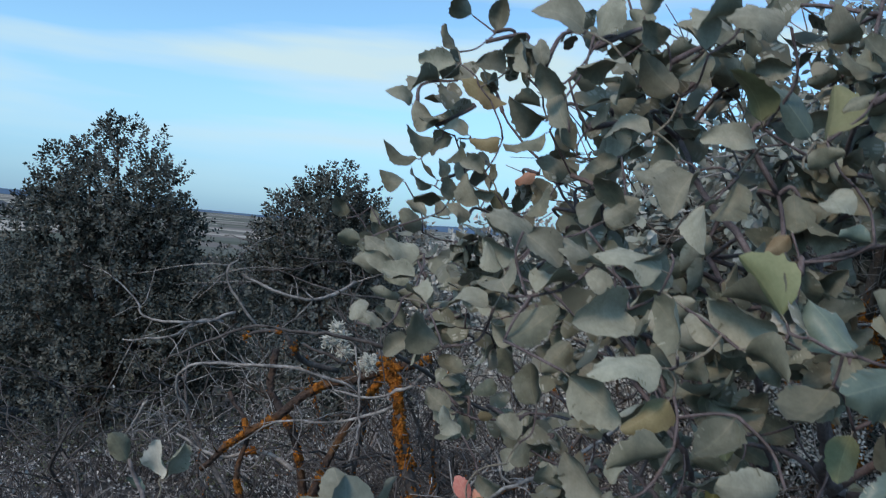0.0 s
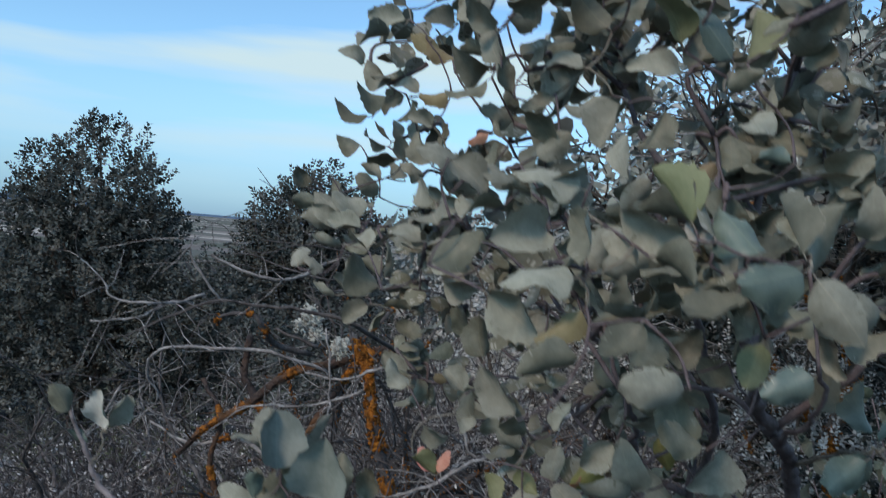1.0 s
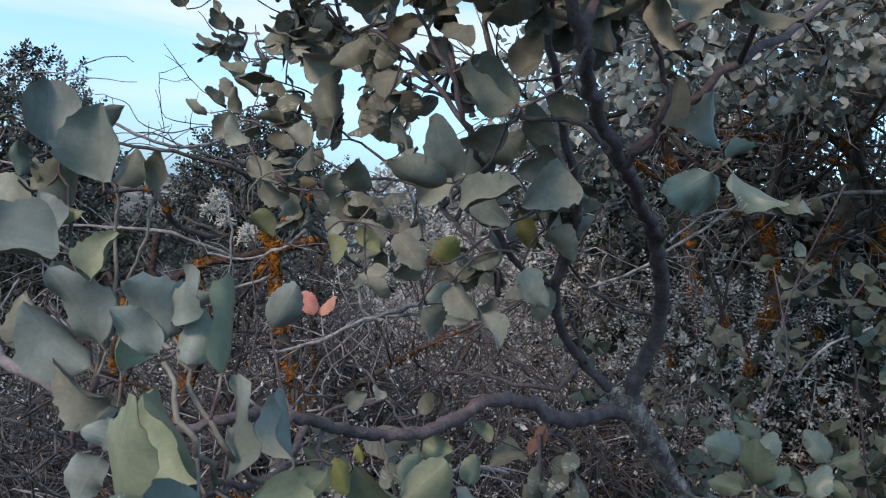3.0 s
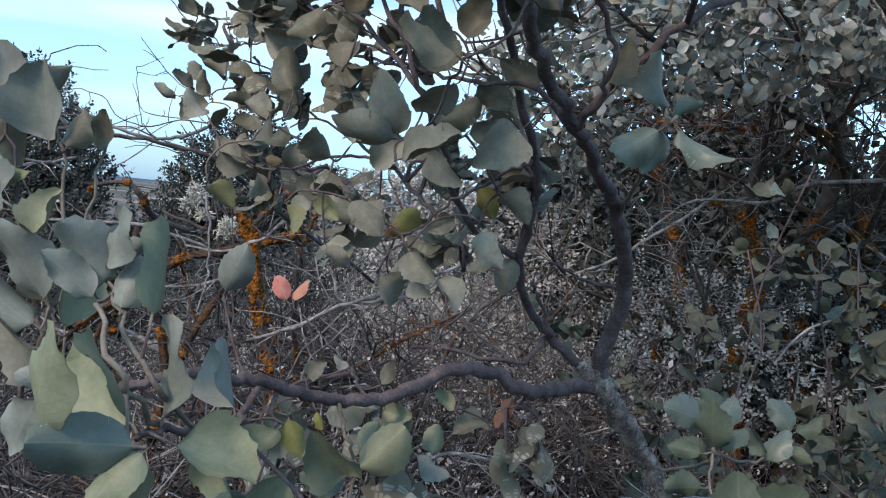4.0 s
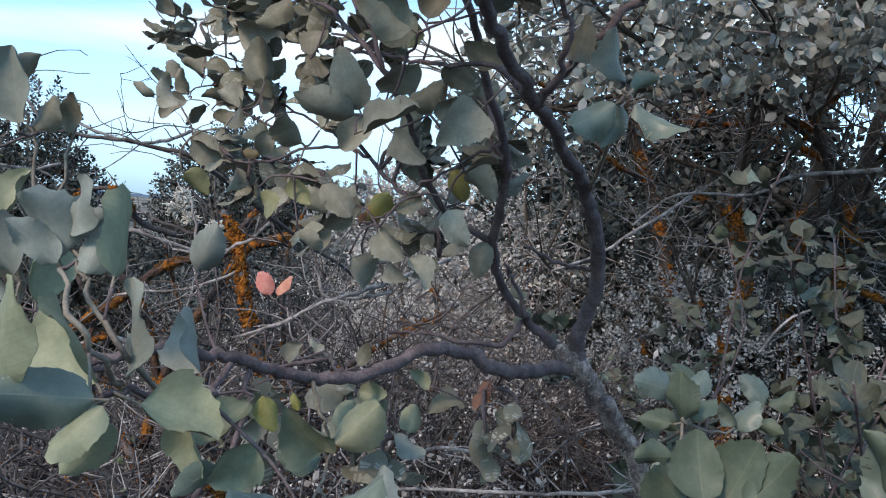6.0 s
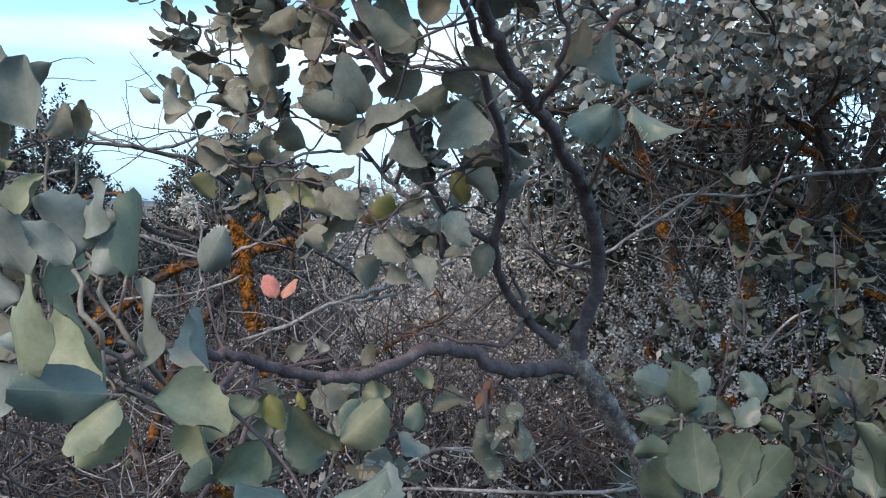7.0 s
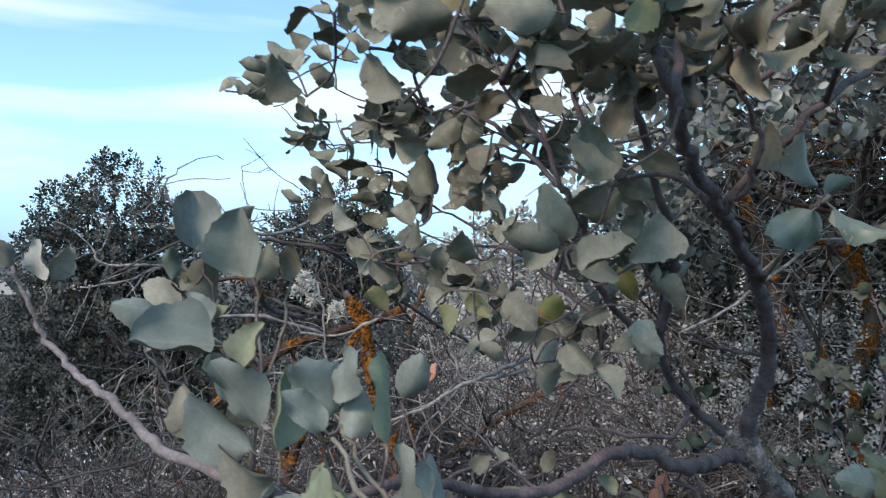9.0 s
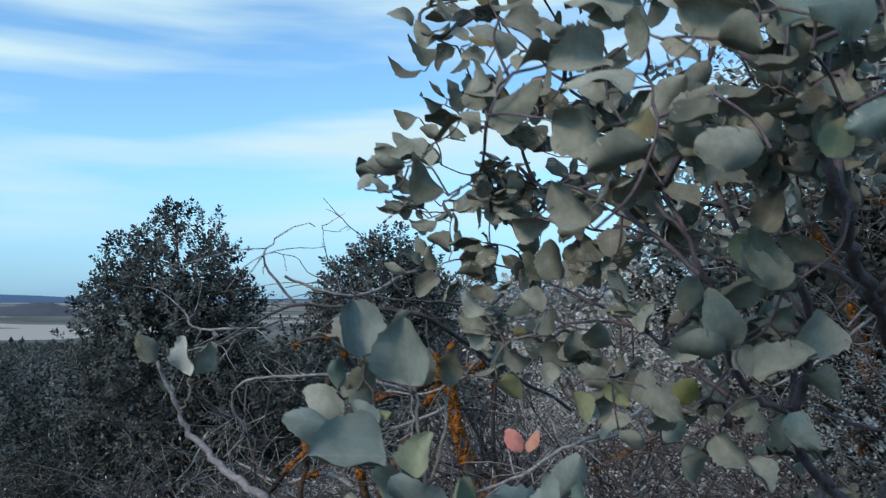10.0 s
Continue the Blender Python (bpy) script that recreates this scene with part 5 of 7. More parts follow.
leaf_at("g", (0.138, 0.717, 1.260), (0.119, 0.698, 1.278), (0.77, -0.63, 0.13))
leaf_at("u", (0.087, 0.734, 1.285), (0.070, 0.743, 1.304), (-0.15, 0.86, -0.49))
leaf_at("g", (0.078, 0.725, 1.270), (0.097, 0.710, 1.288), (-0.69, -0.70, 0.18))
leaf_at("g", (0.223, 0.629, 1.276), (0.244, 0.638, 1.288), (0.47, -0.86, -0.20))
leaf_at("u", (0.150, 0.687, 1.268), (0.166, 0.691, 1.290), (0.49, 0.73, -0.48))
leaf_at("u", (0.248, 0.642, 1.244), (0.271, 0.653, 1.228), (0.09, 0.75, 0.65))
leaf_at("g", (0.224, 0.662, 1.228), (0.209, 0.673, 1.216), (-0.68, -0.72, 0.16))
leaf_at("u", (0.137, 0.710, 1.201), (0.153, 0.713, 1.183), (0.26, 0.90, 0.36))
leaf_at("y2", (0.049, 0.726, 1.237), (0.067, 0.735, 1.221), (0.00, -0.86, -0.51))


limb("branch", BARK_YOUNG, [(0.290, 0.640, 1.292, 0.0045), (0.350, 0.610, 1.355, 0.0040), (0.440, 0.685, 1.426, 0.0036), (0.494, 0.733, 1.520, 0.0030), (0.535, 0.748, 1.620, 0.0020)])
limb("branch", BARK_YOUNG, [(0.238, 0.540, 1.335, 0.0050), (0.274, 0.648, 1.435, 0.0042), (0.315, 0.696, 1.552, 0.0034), (0.346, 0.716, 1.682, 0.0022)])
limb("branch", BARK_YOUNG, [(0.182, 0.665, 1.335, 0.0030), (0.165, 0.763, 1.428, 0.0026), (0.113, 0.845, 1.504, 0.0022), (0.059, 0.884, 1.574, 0.0016)])
limb("branch", BARK_YOUNG, [(0.196, 0.664, 1.304, 0.0030), (0.141, 0.766, 1.379, 0.0026), (0.087, 0.913, 1.420, 0.0021), (0.021, 0.998, 1.446, 0.0014)])
limb("branch", BARK_YOUNG, [(0.226, 0.578, 1.414, 0.0040), (0.195, 0.685, 1.503, 0.0034), (0.175, 0.745, 1.583, 0.0026), (0.155, 0.785, 1.663, 0.0016)])


def stalk_twigs():
    """Thin twigs that grow from the wood to each leaf's stalk, nearest leaves first, branching off one another."""
    rng = random.Random(4)
    wood = np.array([tuple(a) for a in ANCHORS])
    todo = [(b, (b - t).normalized(), ob) for b, t, ob in LEAF_SPOTS]
    gaps = [float(np.min(np.linalg.norm(wood - np.array(b), axis=1))) for b, _, _ in todo]
    while todo:
        k = int(np.argmin(gaps))
        base, back, ob = todo.pop(k)
        gaps.pop(k)
        dist = np.linalg.norm(wood - np.array(base), axis=1)
        q = Vector(wood[int(np.argmin(dist))])
        d = (q - base).length
        if d > 0.10:
            bpy.data.objects.remove(ob)
            continue
        if d < 0.003:
            continue
        mid = q.lerp(base, 0.5) + back * d * 0.12 + Vector((rng.gauss(0, 0.04), rng.gauss(0, 0.04), rng.gauss(0, 0.04))) * d
        r = 0.0008 + 0.0042 * d
        line = smooth_line([(*(q - SAPLING_AT), r), (*(mid - SAPLING_AT), r * 0.8), (*(base - SAPLING_AT), 0.0008)], 4)
        s = Soup()
        s.tube(line, 5, 0.06, rng)
        s.out("twig", [BARK_YOUNG if d > 0.03 or rng.random() < 0.5 else TWIG_PALE], sapling)
        grown = np.array([p[:3] for p in line[1:]]) + np.array(SAPLING_AT)
        wood = np.concatenate([wood, grown])
        for i, (b, _, _) in enumerate(todo):
            gaps[i] = min(gaps[i], float(np.min(np.linalg.norm(grown - np.array(b), axis=1))))
    for p in wood[len(ANCHORS)::3]:
        ANCHORS.append(Vector(p))


def sprays():
    """Leafy side twigs that fill the crown between the limbs, each joined to the nearest wood."""
    rng = random.Random(11)
    lumps = [
        ((0.25, 0.60, 1.60), (0.13, 0.12, 0.16), 42),
        ((0.16, 0.62, 1.58), (0.07, 0.09, 0.10), 9),
        ((0.30, 0.62, 1.66), (0.15, 0.10, 0.07), 4),
        ((0.33, 0.58, 1.44), (0.12, 0.12, 0.14), 11),
        ((0.29, 0.56, 1.40), (0.06, 0.06, 0.07), 5),
        ((0.16, 0.64, 1.45), (0.06, 0.06, 0.05), 5),
        ((0.25, 0.72, 1.41), (0.09, 0.09, 0.06), 11),
        ((0.148, 0.818, 1.346), (0.06, 0.07, 0.05), 4),
        ((0.083, 0.923, 1.398), (0.07, 0.07, 0.04), 6),
        ((0.03, 0.97, 1.41), (0.05, 0.06, 0.04), 7),
        ((0.15, 0.70, 1.50), (0.09, 0.12, 0.10), 5),
        ((0.10, 0.86, 1.44), (0.08, 0.12, 0.07), 6),
        ((0.04, 0.80, 1.58), (0.05, 0.08, 0.08), 6),
        ((0.22, 0.80, 1.31), (0.11, 0.08, 0.06), 8),
        ((0.50, 0.66, 1.45), (0.12, 0.12, 0.20), 6),
        ((0.20, 0.66, 1.36), (0.08, 0.08, 0.06), 4),
        ((0.20, 0.78, 1.03), (0.14, 0.08, 0.04), 8),
        ((0.19, 0.53, 1.40), (0.06, 0.05, 0.04), 6),
        ((-0.05, 1.07, 1.43), (0.045, 0.05, 0.035), 2),
        ((0.02, 1.02, 1.42), (0.045, 0.05, 0.035), 2),
        ((-0.01, 1.04, 1.36), (0.045, 0.05, 0.035), 2),
        ((0.04, 0.99, 1.37), (0.045, 0.05, 0.035), 2),
        ((0.09, 0.95, 1.33), (0.045, 0.05, 0.035), 2),
        ((0.02, 1.00, 1.30), (0.045, 0.05, 0.035), 2),
        ((0.11, 0.88, 1.38), (0.045, 0.05, 0.035), 2),
        ((0.14, 0.83, 1.32), (0.045, 0.05, 0.035), 2),
        ((0.12, 0.93, 1.25), (0.045, 0.05, 0.035), 2),
        ((0.07, 0.99, 1.26), (0.045, 0.05, 0.035), 2),
        ((0.20, 0.82, 1.25), (0.045, 0.05, 0.035), 2),
        ((0.16, 0.85, 1.21), (0.045, 0.05, 0.035), 2),
        ((0.29, 0.87, 1.26), (0.045, 0.05, 0.035), 2),
        ((0.25, 0.86, 1.21), (0.045, 0.05, 0.035), 2),
    ]
    spots = []
    for c, r, n in lumps:
        for _ in range(n):
            while True:
                u = Vector((rng.uniform(-1, 1), rng.uniform(-1, 1), rng.uniform(-1, 1)))
                if u.length < 1:
                    break
            p = Vector((c[0] + u.x * r[0], c[1] + u.y * r[1] + (0.07 if c[2] > 1.42 else 0.0), c[2] + u.z * r[2]))
            q = min(ANCHORS, key=lambda a: (a - p).length)
            if p.z > 1.40 + 0.32 * p.y or p.x > 0.45 * p.y and p.z > 1.45 + 0.22 * p.y or p.x > 0.39 and p.z < 1.47:
                continue
            if (p - q).length > 0.13:
                p = q + (p - q).normalized() * 0.13
            mid = (p + q) / 2 + Vector((rng.gauss(0, 0.012), rng.gauss(0, 0.012), 0.012))
            line = smooth_line([(*(q - SAPLING_AT), 0.0022), (*(mid - SAPLING_AT), 0.0017), (*(p - SAPLING_AT), 0.0012)], 4)
            one = Soup()
            one.tube(line, 5, 0.05, rng)
            one.out("twig", [BARK_YOUNG], sapling)
            d = (p - mid).normalized()
            k = rng.randint(6, 9)
            for i in range(k):
                t = 0.05 + 0.95 * i / (k - 1)
                b = mid.lerp(p, t)
                a = 2.4 * i + rng.uniform(-0.4, 0.4)
                s = d.orthogonal().normalized()
                w = s * math.cos(a) + d.cross(s) * math.sin(a)
                axis = (w * rng.uniform(0.4, 0.9) + d * rng.uniform(0.4, 1.1) + Vector((0, 0, rng.uniform(-0.2, 0.4)))).normalized()
                face = Vector((rng.gauss(-0.1, 0.6), rng.gauss(-0.45, 0.6), 0.75))
                spots.append(leaf_matrix(b - SAPLING_AT, axis, face, rng.uniform(0.020, 0.038), rng.uniform(0.85, 1.1)))
    # those nearest the crown's front are parts of their own, the rest are joined
    spots.sort(key=lambda m: m.translation.y)
    own = spots[:260]
    for m in own:
        ob = new("leaf", LEAF_SETS["g"][rng.randrange(9)])
        ob.parent = sapling
        ob.matrix_basis = m
    shapes = []
    for i in range(5):
        v, f, s = leaf_shape(rng, 8, 2, rng.uniform(0.56, 0.76), rng.uniform(-0.6, 0.3), rng.uniform(-0.3, 0.25), rng.uniform(-0.5, 0.5), 0.06)
        shapes.append((v, f, s))
    leaves_joined("leaves", [LEAF_TOP_J, LEAF_UNDER_J, TWIG_PALE], spots[260:], shapes, sapling, "inner grey-green leathery leaves")


stalk_twigs()
sprays()


# ---- larger holm oaks ----
def oak_crown(rng, lobes, count, size, up=0.6, each=14):
    """Leaf poses thrown as rosettes through the outer part of uneven lobes ((centre), (radii))."""
    res = []
    vol = [r[0] * r[1] * r[2] for _, r in lobes]
    tot = sum(v ** 0.67 for v in vol)
    for (c, r), v in zip(lobes, vol):
        for _ in range(int(count * v ** 0.67 / tot / each)):
            u = Vector((rng.gauss(0, 1), rng.gauss(0, 1), rng.gauss(0, 1))).normalized()
            k = rng.uniform(0.3, 1.0) ** 0.4
            k *= 1 + 0.30 * noise.noise((u.x * 2.5 + c[0], u.y * 2.5, u.z * 2.5 + c[2])) + 0.18 * noise.noise((u.x * 7, u.y * 7, u.z * 7 + c[0]))
            p = Vector((c[0] + u.x * r[0] * k, c[1] + u.y * r[1] * k, c[2] + u.z * r[2] * k))
            out = (u + Vector((rng.gauss(0, 0.35), rng.gauss(0, 0.35), up + rng.gauss(0, 0.25)))).normalized()
            s = out.orthogonal().normalized()
            w = out.cross(s)
            for i in range(each):
                a = 2.4 * i + rng.uniform(-0.3, 0.3)
                h = i / each
                ray = s * math.cos(a) + w * math.sin(a)
                b = p + out * size * 3.0 * (h - 0.6) + ray * size * 0.3 * rng.uniform(0.2, 1.3)
                axis = (ray * (1.1 - 0.7 * h) + out * (0.1 + 0.9 * h) + Vector((rng.gauss(0, 0.2), rng.gauss(0, 0.2), rng.gauss(0, 0.2)))).normalized()
                face = out * 1.0 - ray * 0.4 * h + Vector((rng.gauss(0, 0.2), rng.gauss(0, 0.2), rng.gauss(0, 0.2)))
                res.append(leaf_matrix(b, axis, face, size * rng.uniform(0.75, 1.25)))
    return res


def holm_oak(name, base, trunk_r, lobes, count, size, seed, label, mat=LEAF_FAR, group=""):
    rng = random.Random(seed)
    tree = thing(name, base, label, "tree", group)
    foot = lobes[0][0]
    top = max(c[2] + r[2] for c, r in lobes)
    s = Soup()
    line = bent_line(rng, (0, 0, -0.1), (foot[0] * 0.2, foot[1] * 0.2, 1), top * 0.5, trunk_r, trunk_r * 0.4, 7, 0.1, 0.1)
    s.tube(smooth_line(line, 3), 9, 0.1, rng)
    s.out("trunk", [BARK_OLD], tree)
    fine = Soup()
    for c, r in lobes:
        s = Soup()
        start = line[rng.randint(2, 5)]
        end = Vector(c)
        mid = (Vector(start[:3]) + end) / 2 + Vector((0, 0, -0.1 * top))
        lim = smooth_line([start[:3] + (trunk_r * 0.4,), (*mid, trunk_r * 0.2), (*end, trunk_r * 0.07)], 5)
        s.tube(lim, 6, 0.1, rng)
        for _ in range(10):
            u = Vector((rng.gauss(0, 1), rng.gauss(0, 1), rng.gauss(0.3, 1))).normalized()
            p = lim[rng.randint(len(lim) // 2, len(lim) - 1)]
            fine.tube(bent_line(rng, p[:3], u, min(r) * rng.uniform(0.7, 1.0), trunk_r * 0.12, 0.002, 4, 0.25), 4, 0, rng)
        s.out("limb", [BARK_OLD], tree)
    tagged(fine.out("brushwood", [BARK_OLD], tree), kind="stuff")
    leaves_joined("crown", [mat], oak_crown(rng, lobes, count, size), SMALL_LEAF, tree)
    return tree


holm_oak("holm_oak", (-3.25, 7.6, -0.62), 0.11, [
    ((0.0, 0.0, 1.7), (0.95, 0.9, 0.95)), ((0.05, 0, 2.4), (0.66, 0.65, 0.68)), ((-0.25, -0.1, 2.1), (0.6, 0.6, 0.6)), ((0.42, -0.1, 2.0), (0.5, 0.5, 0.6)),
    ((0.55, 0.1, 1.3), (0.5, 0.6, 0.6)), ((-0.6, 0, 1.25), (0.5, 0.6, 0.6)), ((-0.62, 0.0, 2.55), (0.13, 0.13, 0.32)), ((0.1, 0, 0.9), (1.0, 0.8, 0.5)), ((0.02, 0, 3.0), (0.2, 0.2, 0.16)),
    ((0.42, 0, 2.65), (0.2, 0.2, 0.2)), ((-0.25, 0, 2.75), (0.22, 0.2, 0.2)), ((0.7, 0, 2.15), (0.2, 0.2, 0.3)), ((0.05, -0.2, 0.5), (0.85, 0.7, 0.5))],
    50000, 0.038, 3, "dense dark grey-green holm oak standing alone on the slope")
holm_oak("holm_oak", (-1.32, 8.2, -0.18), 0.09, [
    ((0.0, 0.0, 1.72), (0.66, 0.6, 0.64)), ((0.1, 0, 2.12), (0.42, 0.4, 0.36)), ((-0.35, 0, 1.57), (0.42, 0.4, 0.45)), ((0.45, 0, 1.68), (0.38, 0.4, 0.42)), ((0, 0, 0.95), (0.8, 0.6, 0.75))],
    28000, 0.038, 4, "rounded dark grey-green holm oak beyond the dead brush")
holm_oak("holm_oak", (-0.45, 9.0, -0.1), 0.07, [
    ((0.0, 0.0, 1.4), (0.5, 0.5, 0.6)), ((0.5, 0, 1.1), (0.6, 0.5, 0.55)), ((1.1, 0.2, 1.1), (0.6, 0.5, 0.6)), ((-0.1, 0, 0.7), (0.6, 0.6, 0.6))],
    14000, 0.038, 6, "low spreading holm oak in a far thicket", LEAF_GREY)
# dark foliage colour here stands for shade in the thicket's cavity
holm_oak("holm_oak", (2.1, 5.2, 0.2), 0.08, [
    ((-0.7, 0, 1.05), (0.7, 0.5, 0.9)), ((0.0, 0.1, 1.15), (0.8, 0.6, 0.95)), ((0.8, 0.1, 0.85), (0.8, 0.6, 0.75)), ((1.6, 0, 0.75), (0.8, 0.6, 0.7))],
    21000, 0.058, 12, "dense holm oak closing the thicket, coloured dark for its shade")
holm_oak("holm_oak", (1.0, 5.6, 0.15), 0.07, [
    ((-0.75, 0, 0.9), (0.55, 0.5, 0.75)), ((0.0, 0.1, 1.0), (0.7, 0.6, 0.8)), ((0.7, 0.1, 1.05), (0.7, 0.6, 0.8))],
    18000, 0.046, 14, "dense pale grey-green holm oak behind the thicket", LEAF_BRUSH)
holm_oak("holm_oak", (-2.2, 7.2, -0.55), 0.05, [
    ((0.0, 0.0, 1.2), (0.5, 0.5, 0.6)), ((0.35, 0, 1.4), (0.4, 0.4, 0.45)), ((-0.3, 0, 1.0), (0.5, 0.4, 0.5)), ((0.1, 0, 0.6), (0.5, 0.4, 0.5))],
    14000, 0.036, 8, "low bushy holm oak between two taller oaks")


def thicket_oak():
    """The old many-stemmed oak with orange lichen on its stems."""
    rng = random.Random(21)
    base = Vector((1.45, 2.6, 0.40))
    tree = thing("lichened_holm_oak", base, "old many-stemmed holm oak crusted with orange lichen", "tree")
    stems = [
        [(1.20, 2.40, 0.38, 0.028), (1.25, 2.42, 0.70, 0.022), (1.22, 2.42, 0.95, 0.020), (1.29, 2.44, 1.15, 0.019), (1.24, 2.44, 1.38, 0.017), (1.33, 2.48, 1.75, 0.014), (1.40, 2.5, 2.2, 0.010)],
        [(1.48, 2.60, 0.38, 0.040), (1.55, 2.60, 0.75, 0.034), (1.51, 2.62, 1.05, 0.031), (1.54, 2.62, 1.30, 0.029), (1.60, 2.62, 1.55, 0.026), (1.55, 2.65, 2.0, 0.022), (1.6, 2.7, 2.5, 0.010)],
        [(1.72, 2.55, 0.38, 0.030), (1.70, 2.55, 0.9, 0.027), (1.66, 2.56, 1.25, 0.024), (1.72, 2.5, 1.7, 0.018), (1.85, 2.5, 2.2, 0.010)],
        [(1.40, 2.95, 0.36, 0.030), (1.30, 2.95, 0.9, 0.026), (1.15, 2.9, 1.4, 0.020), (0.95, 2.8, 1.8, 0.012)],
    ]
    lines = []
    for pts in stems:
        s = Soup()
        line = smooth_line([(p[0] - base.x, p[1] - base.y, p[2] - base.z, p[3]) for p in pts], 6)
        s.tube(line, 9, 0.14, rng)
        s.out("trunk", [BARK_OLD], tree)
        lines.append(line)
    boughs = []
    for line in lines:
        for _ in range(8):
            p = line[rng.randint(len(line) // 3, len(line) - 2)]
            w = Vector((rng.gauss(-0.2, 1), rng.gauss(-0.5, 0.7), rng.uniform(-0.15, 0.6)))
            b = smooth_line(bent_line(rng, p[:3], w, rng.uniform(0.5, 1.0), p[3] * 0.4, 0.003, 7, 0.28, 0.03), 2)
            s = Soup()
            s.tube(b, 6, 0.12, rng)
            mat = DEADWOOD if rng.random() < 0.15 else BARK_OLD
            bough = s.out("bough", [mat], tree)
            for _ in range(8):
                q = b[rng.randint(4, 14)]
                s = Soup()
                s.tube(bent_line(rng, q[:3], (rng.gauss(0, 1), rng.gauss(0, 1), rng.gauss(0.1, 0.7)), rng.uniform(0.15, 0.45), 0.0035, 0.001, 5, 0.3), 4, 0, rng)
                s.out("twig", [mat], bough)
            boughs.append(b)
    crust = Soup()
    for line, n in zip(lines, (950, 760, 620, 260)):
        lichen_on(crust, line[3:26], rng, n, 0.0095, 6, 0.035, True)
    for b in boughs:
        if rng.random() < 0.7:
            lichen_on(crust, b[:11], rng, 70, 0.0066, 2, 0.06, True)
    tagged(crust.out("lichen", [LICHEN_ORANGE], tree, "bright orange lichen crust"), kind="stuff")
    twigs = Soup()
    for b in boughs:
        for _ in range(9):
            q = b[rng.randint(3, 14)]
            c = bent_line(rng, q[:3], (rng.gauss(0, 1), rng.gauss(-0.3, 1), rng.gauss(0.3, 0.7)), rng.uniform(0.12, 0.4), 0.0024, 0.0008, 5, 0.34)
            twigs.tube(c, 3, 0, rng)
            for _ in range(3):
                q2 = c[rng.randint(1, 5)]
                twigs.tube(bent_line(rng, q2[:3], (rng.gauss(0, 1), rng.gauss(0, 1), rng.gauss(0.2, 0.8)), rng.uniform(0.05, 0.14), 0.0013, 0.0006, 3, 0.35), 3, 0, rng)
    tagged(twigs.out("brushwood", [DEADWOOD], tree), kind="stuff")
    # leafy boughs that reach towards the young oak
    near = [((-0.83, -1.05, 1.20), (0.17, 0.19, 0.12)), ((-0.56, -1.00, 1.28), (0.30, 0.28, 0.17)), ((-0.26, -0.85, 1.34), (0.35, 0.30, 0.20)),
            ((-0.35, -0.65, 1.48), (0.45, 0.38, 0.22)), ((0.04, -0.68, 1.36), (0.34, 0.30, 0.20)),
            ((-0.80, -0.60, 1.30), (0.28, 0.25, 0.16)), ((0.30, -0.55, 1.26), (0.26, 0.26, 0.16)), ((-0.95, -0.75, 1.10), (0.22, 0.22, 0.12))]
    for c, r in near:
        line = lines[rng.randrange(3)]
        p = line[rng.randint(len(line) // 2, len(line) - 6)]
        mid = ((p[0] + c[0]) / 2, (p[1] + c[1]) / 2, (p[2] + c[2]) / 2 + 0.05)
        b = smooth_line([(*p[:3], 0.011), (*mid, 0.008), (*c, 0.005), (c[0] - r[0] * 0.7, c[1] - r[1] * 0.5, c[2] + 0.06, 0.002)], 5)
        s = Soup()
        s.tube(b, 6, 0.12, rng)
        bough = s.out("bough", [BARK_OLD], tree)
        for _ in range(34):
            q = b[rng.randint(5, len(b) - 1)]
            s = Soup()
            s.tube(bent_line(rng, q[:3], (rng.gauss(0, 1), rng.gauss(-0.3, 1), rng.gauss(0.2, 0.7)), rng.uniform(0.14, 0.38), 0.0028, 0.001, 5, 0.22), 4, 0, rng)
            s.out("twig", [DEADWOOD if rng.random() < 0.6 else BARK_OLD], bough)
    spots = oak_crown(rng, near, 6900, 0.0250, 0.5, 9)
    lobes = [((-0.1, -0.7, 1.50), (0.5, 0.45, 0.22)), ((0.45, -0.5, 1.43), (0.5, 0.5, 0.25)), ((-0.3, 0.0, 1.55), (0.7, 0.6, 0.28)), ((0.6, 0.2, 1.58), (0.7, 0.6, 0.32)), ((0.75, 0.2, 1.95), (0.7, 0.7, 0.35))]
    spots += oak_crown(rng, lobes, 7500, 0.026, 0.8, 10)
    leaves_joined("crown", [LEAF_THICKET], [m for i, m in enumerate(spots) if i % 7], MID_LEAF, tree)
    leaves_joined("pale_leaves", [LEAF_THICKET_PALE], [m for i, m in enumerate(spots) if i % 7 == 0], MID_LEAF, tree, "pale grey leaves turned underside out")
    # inner leaves: shade deep in the crown is put into their darker colour
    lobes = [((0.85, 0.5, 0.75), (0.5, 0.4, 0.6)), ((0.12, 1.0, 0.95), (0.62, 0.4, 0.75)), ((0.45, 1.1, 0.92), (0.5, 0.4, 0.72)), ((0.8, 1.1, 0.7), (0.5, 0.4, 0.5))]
    leaves_joined("inner_crown", [LEAF_FAR], oak_crown(rng, lobes, 20000, 0.044, 0.8, 10), SMALL_LEAF, tree, "leaves deep in the crown, shade painted into their dark colour")


thicket_oak()


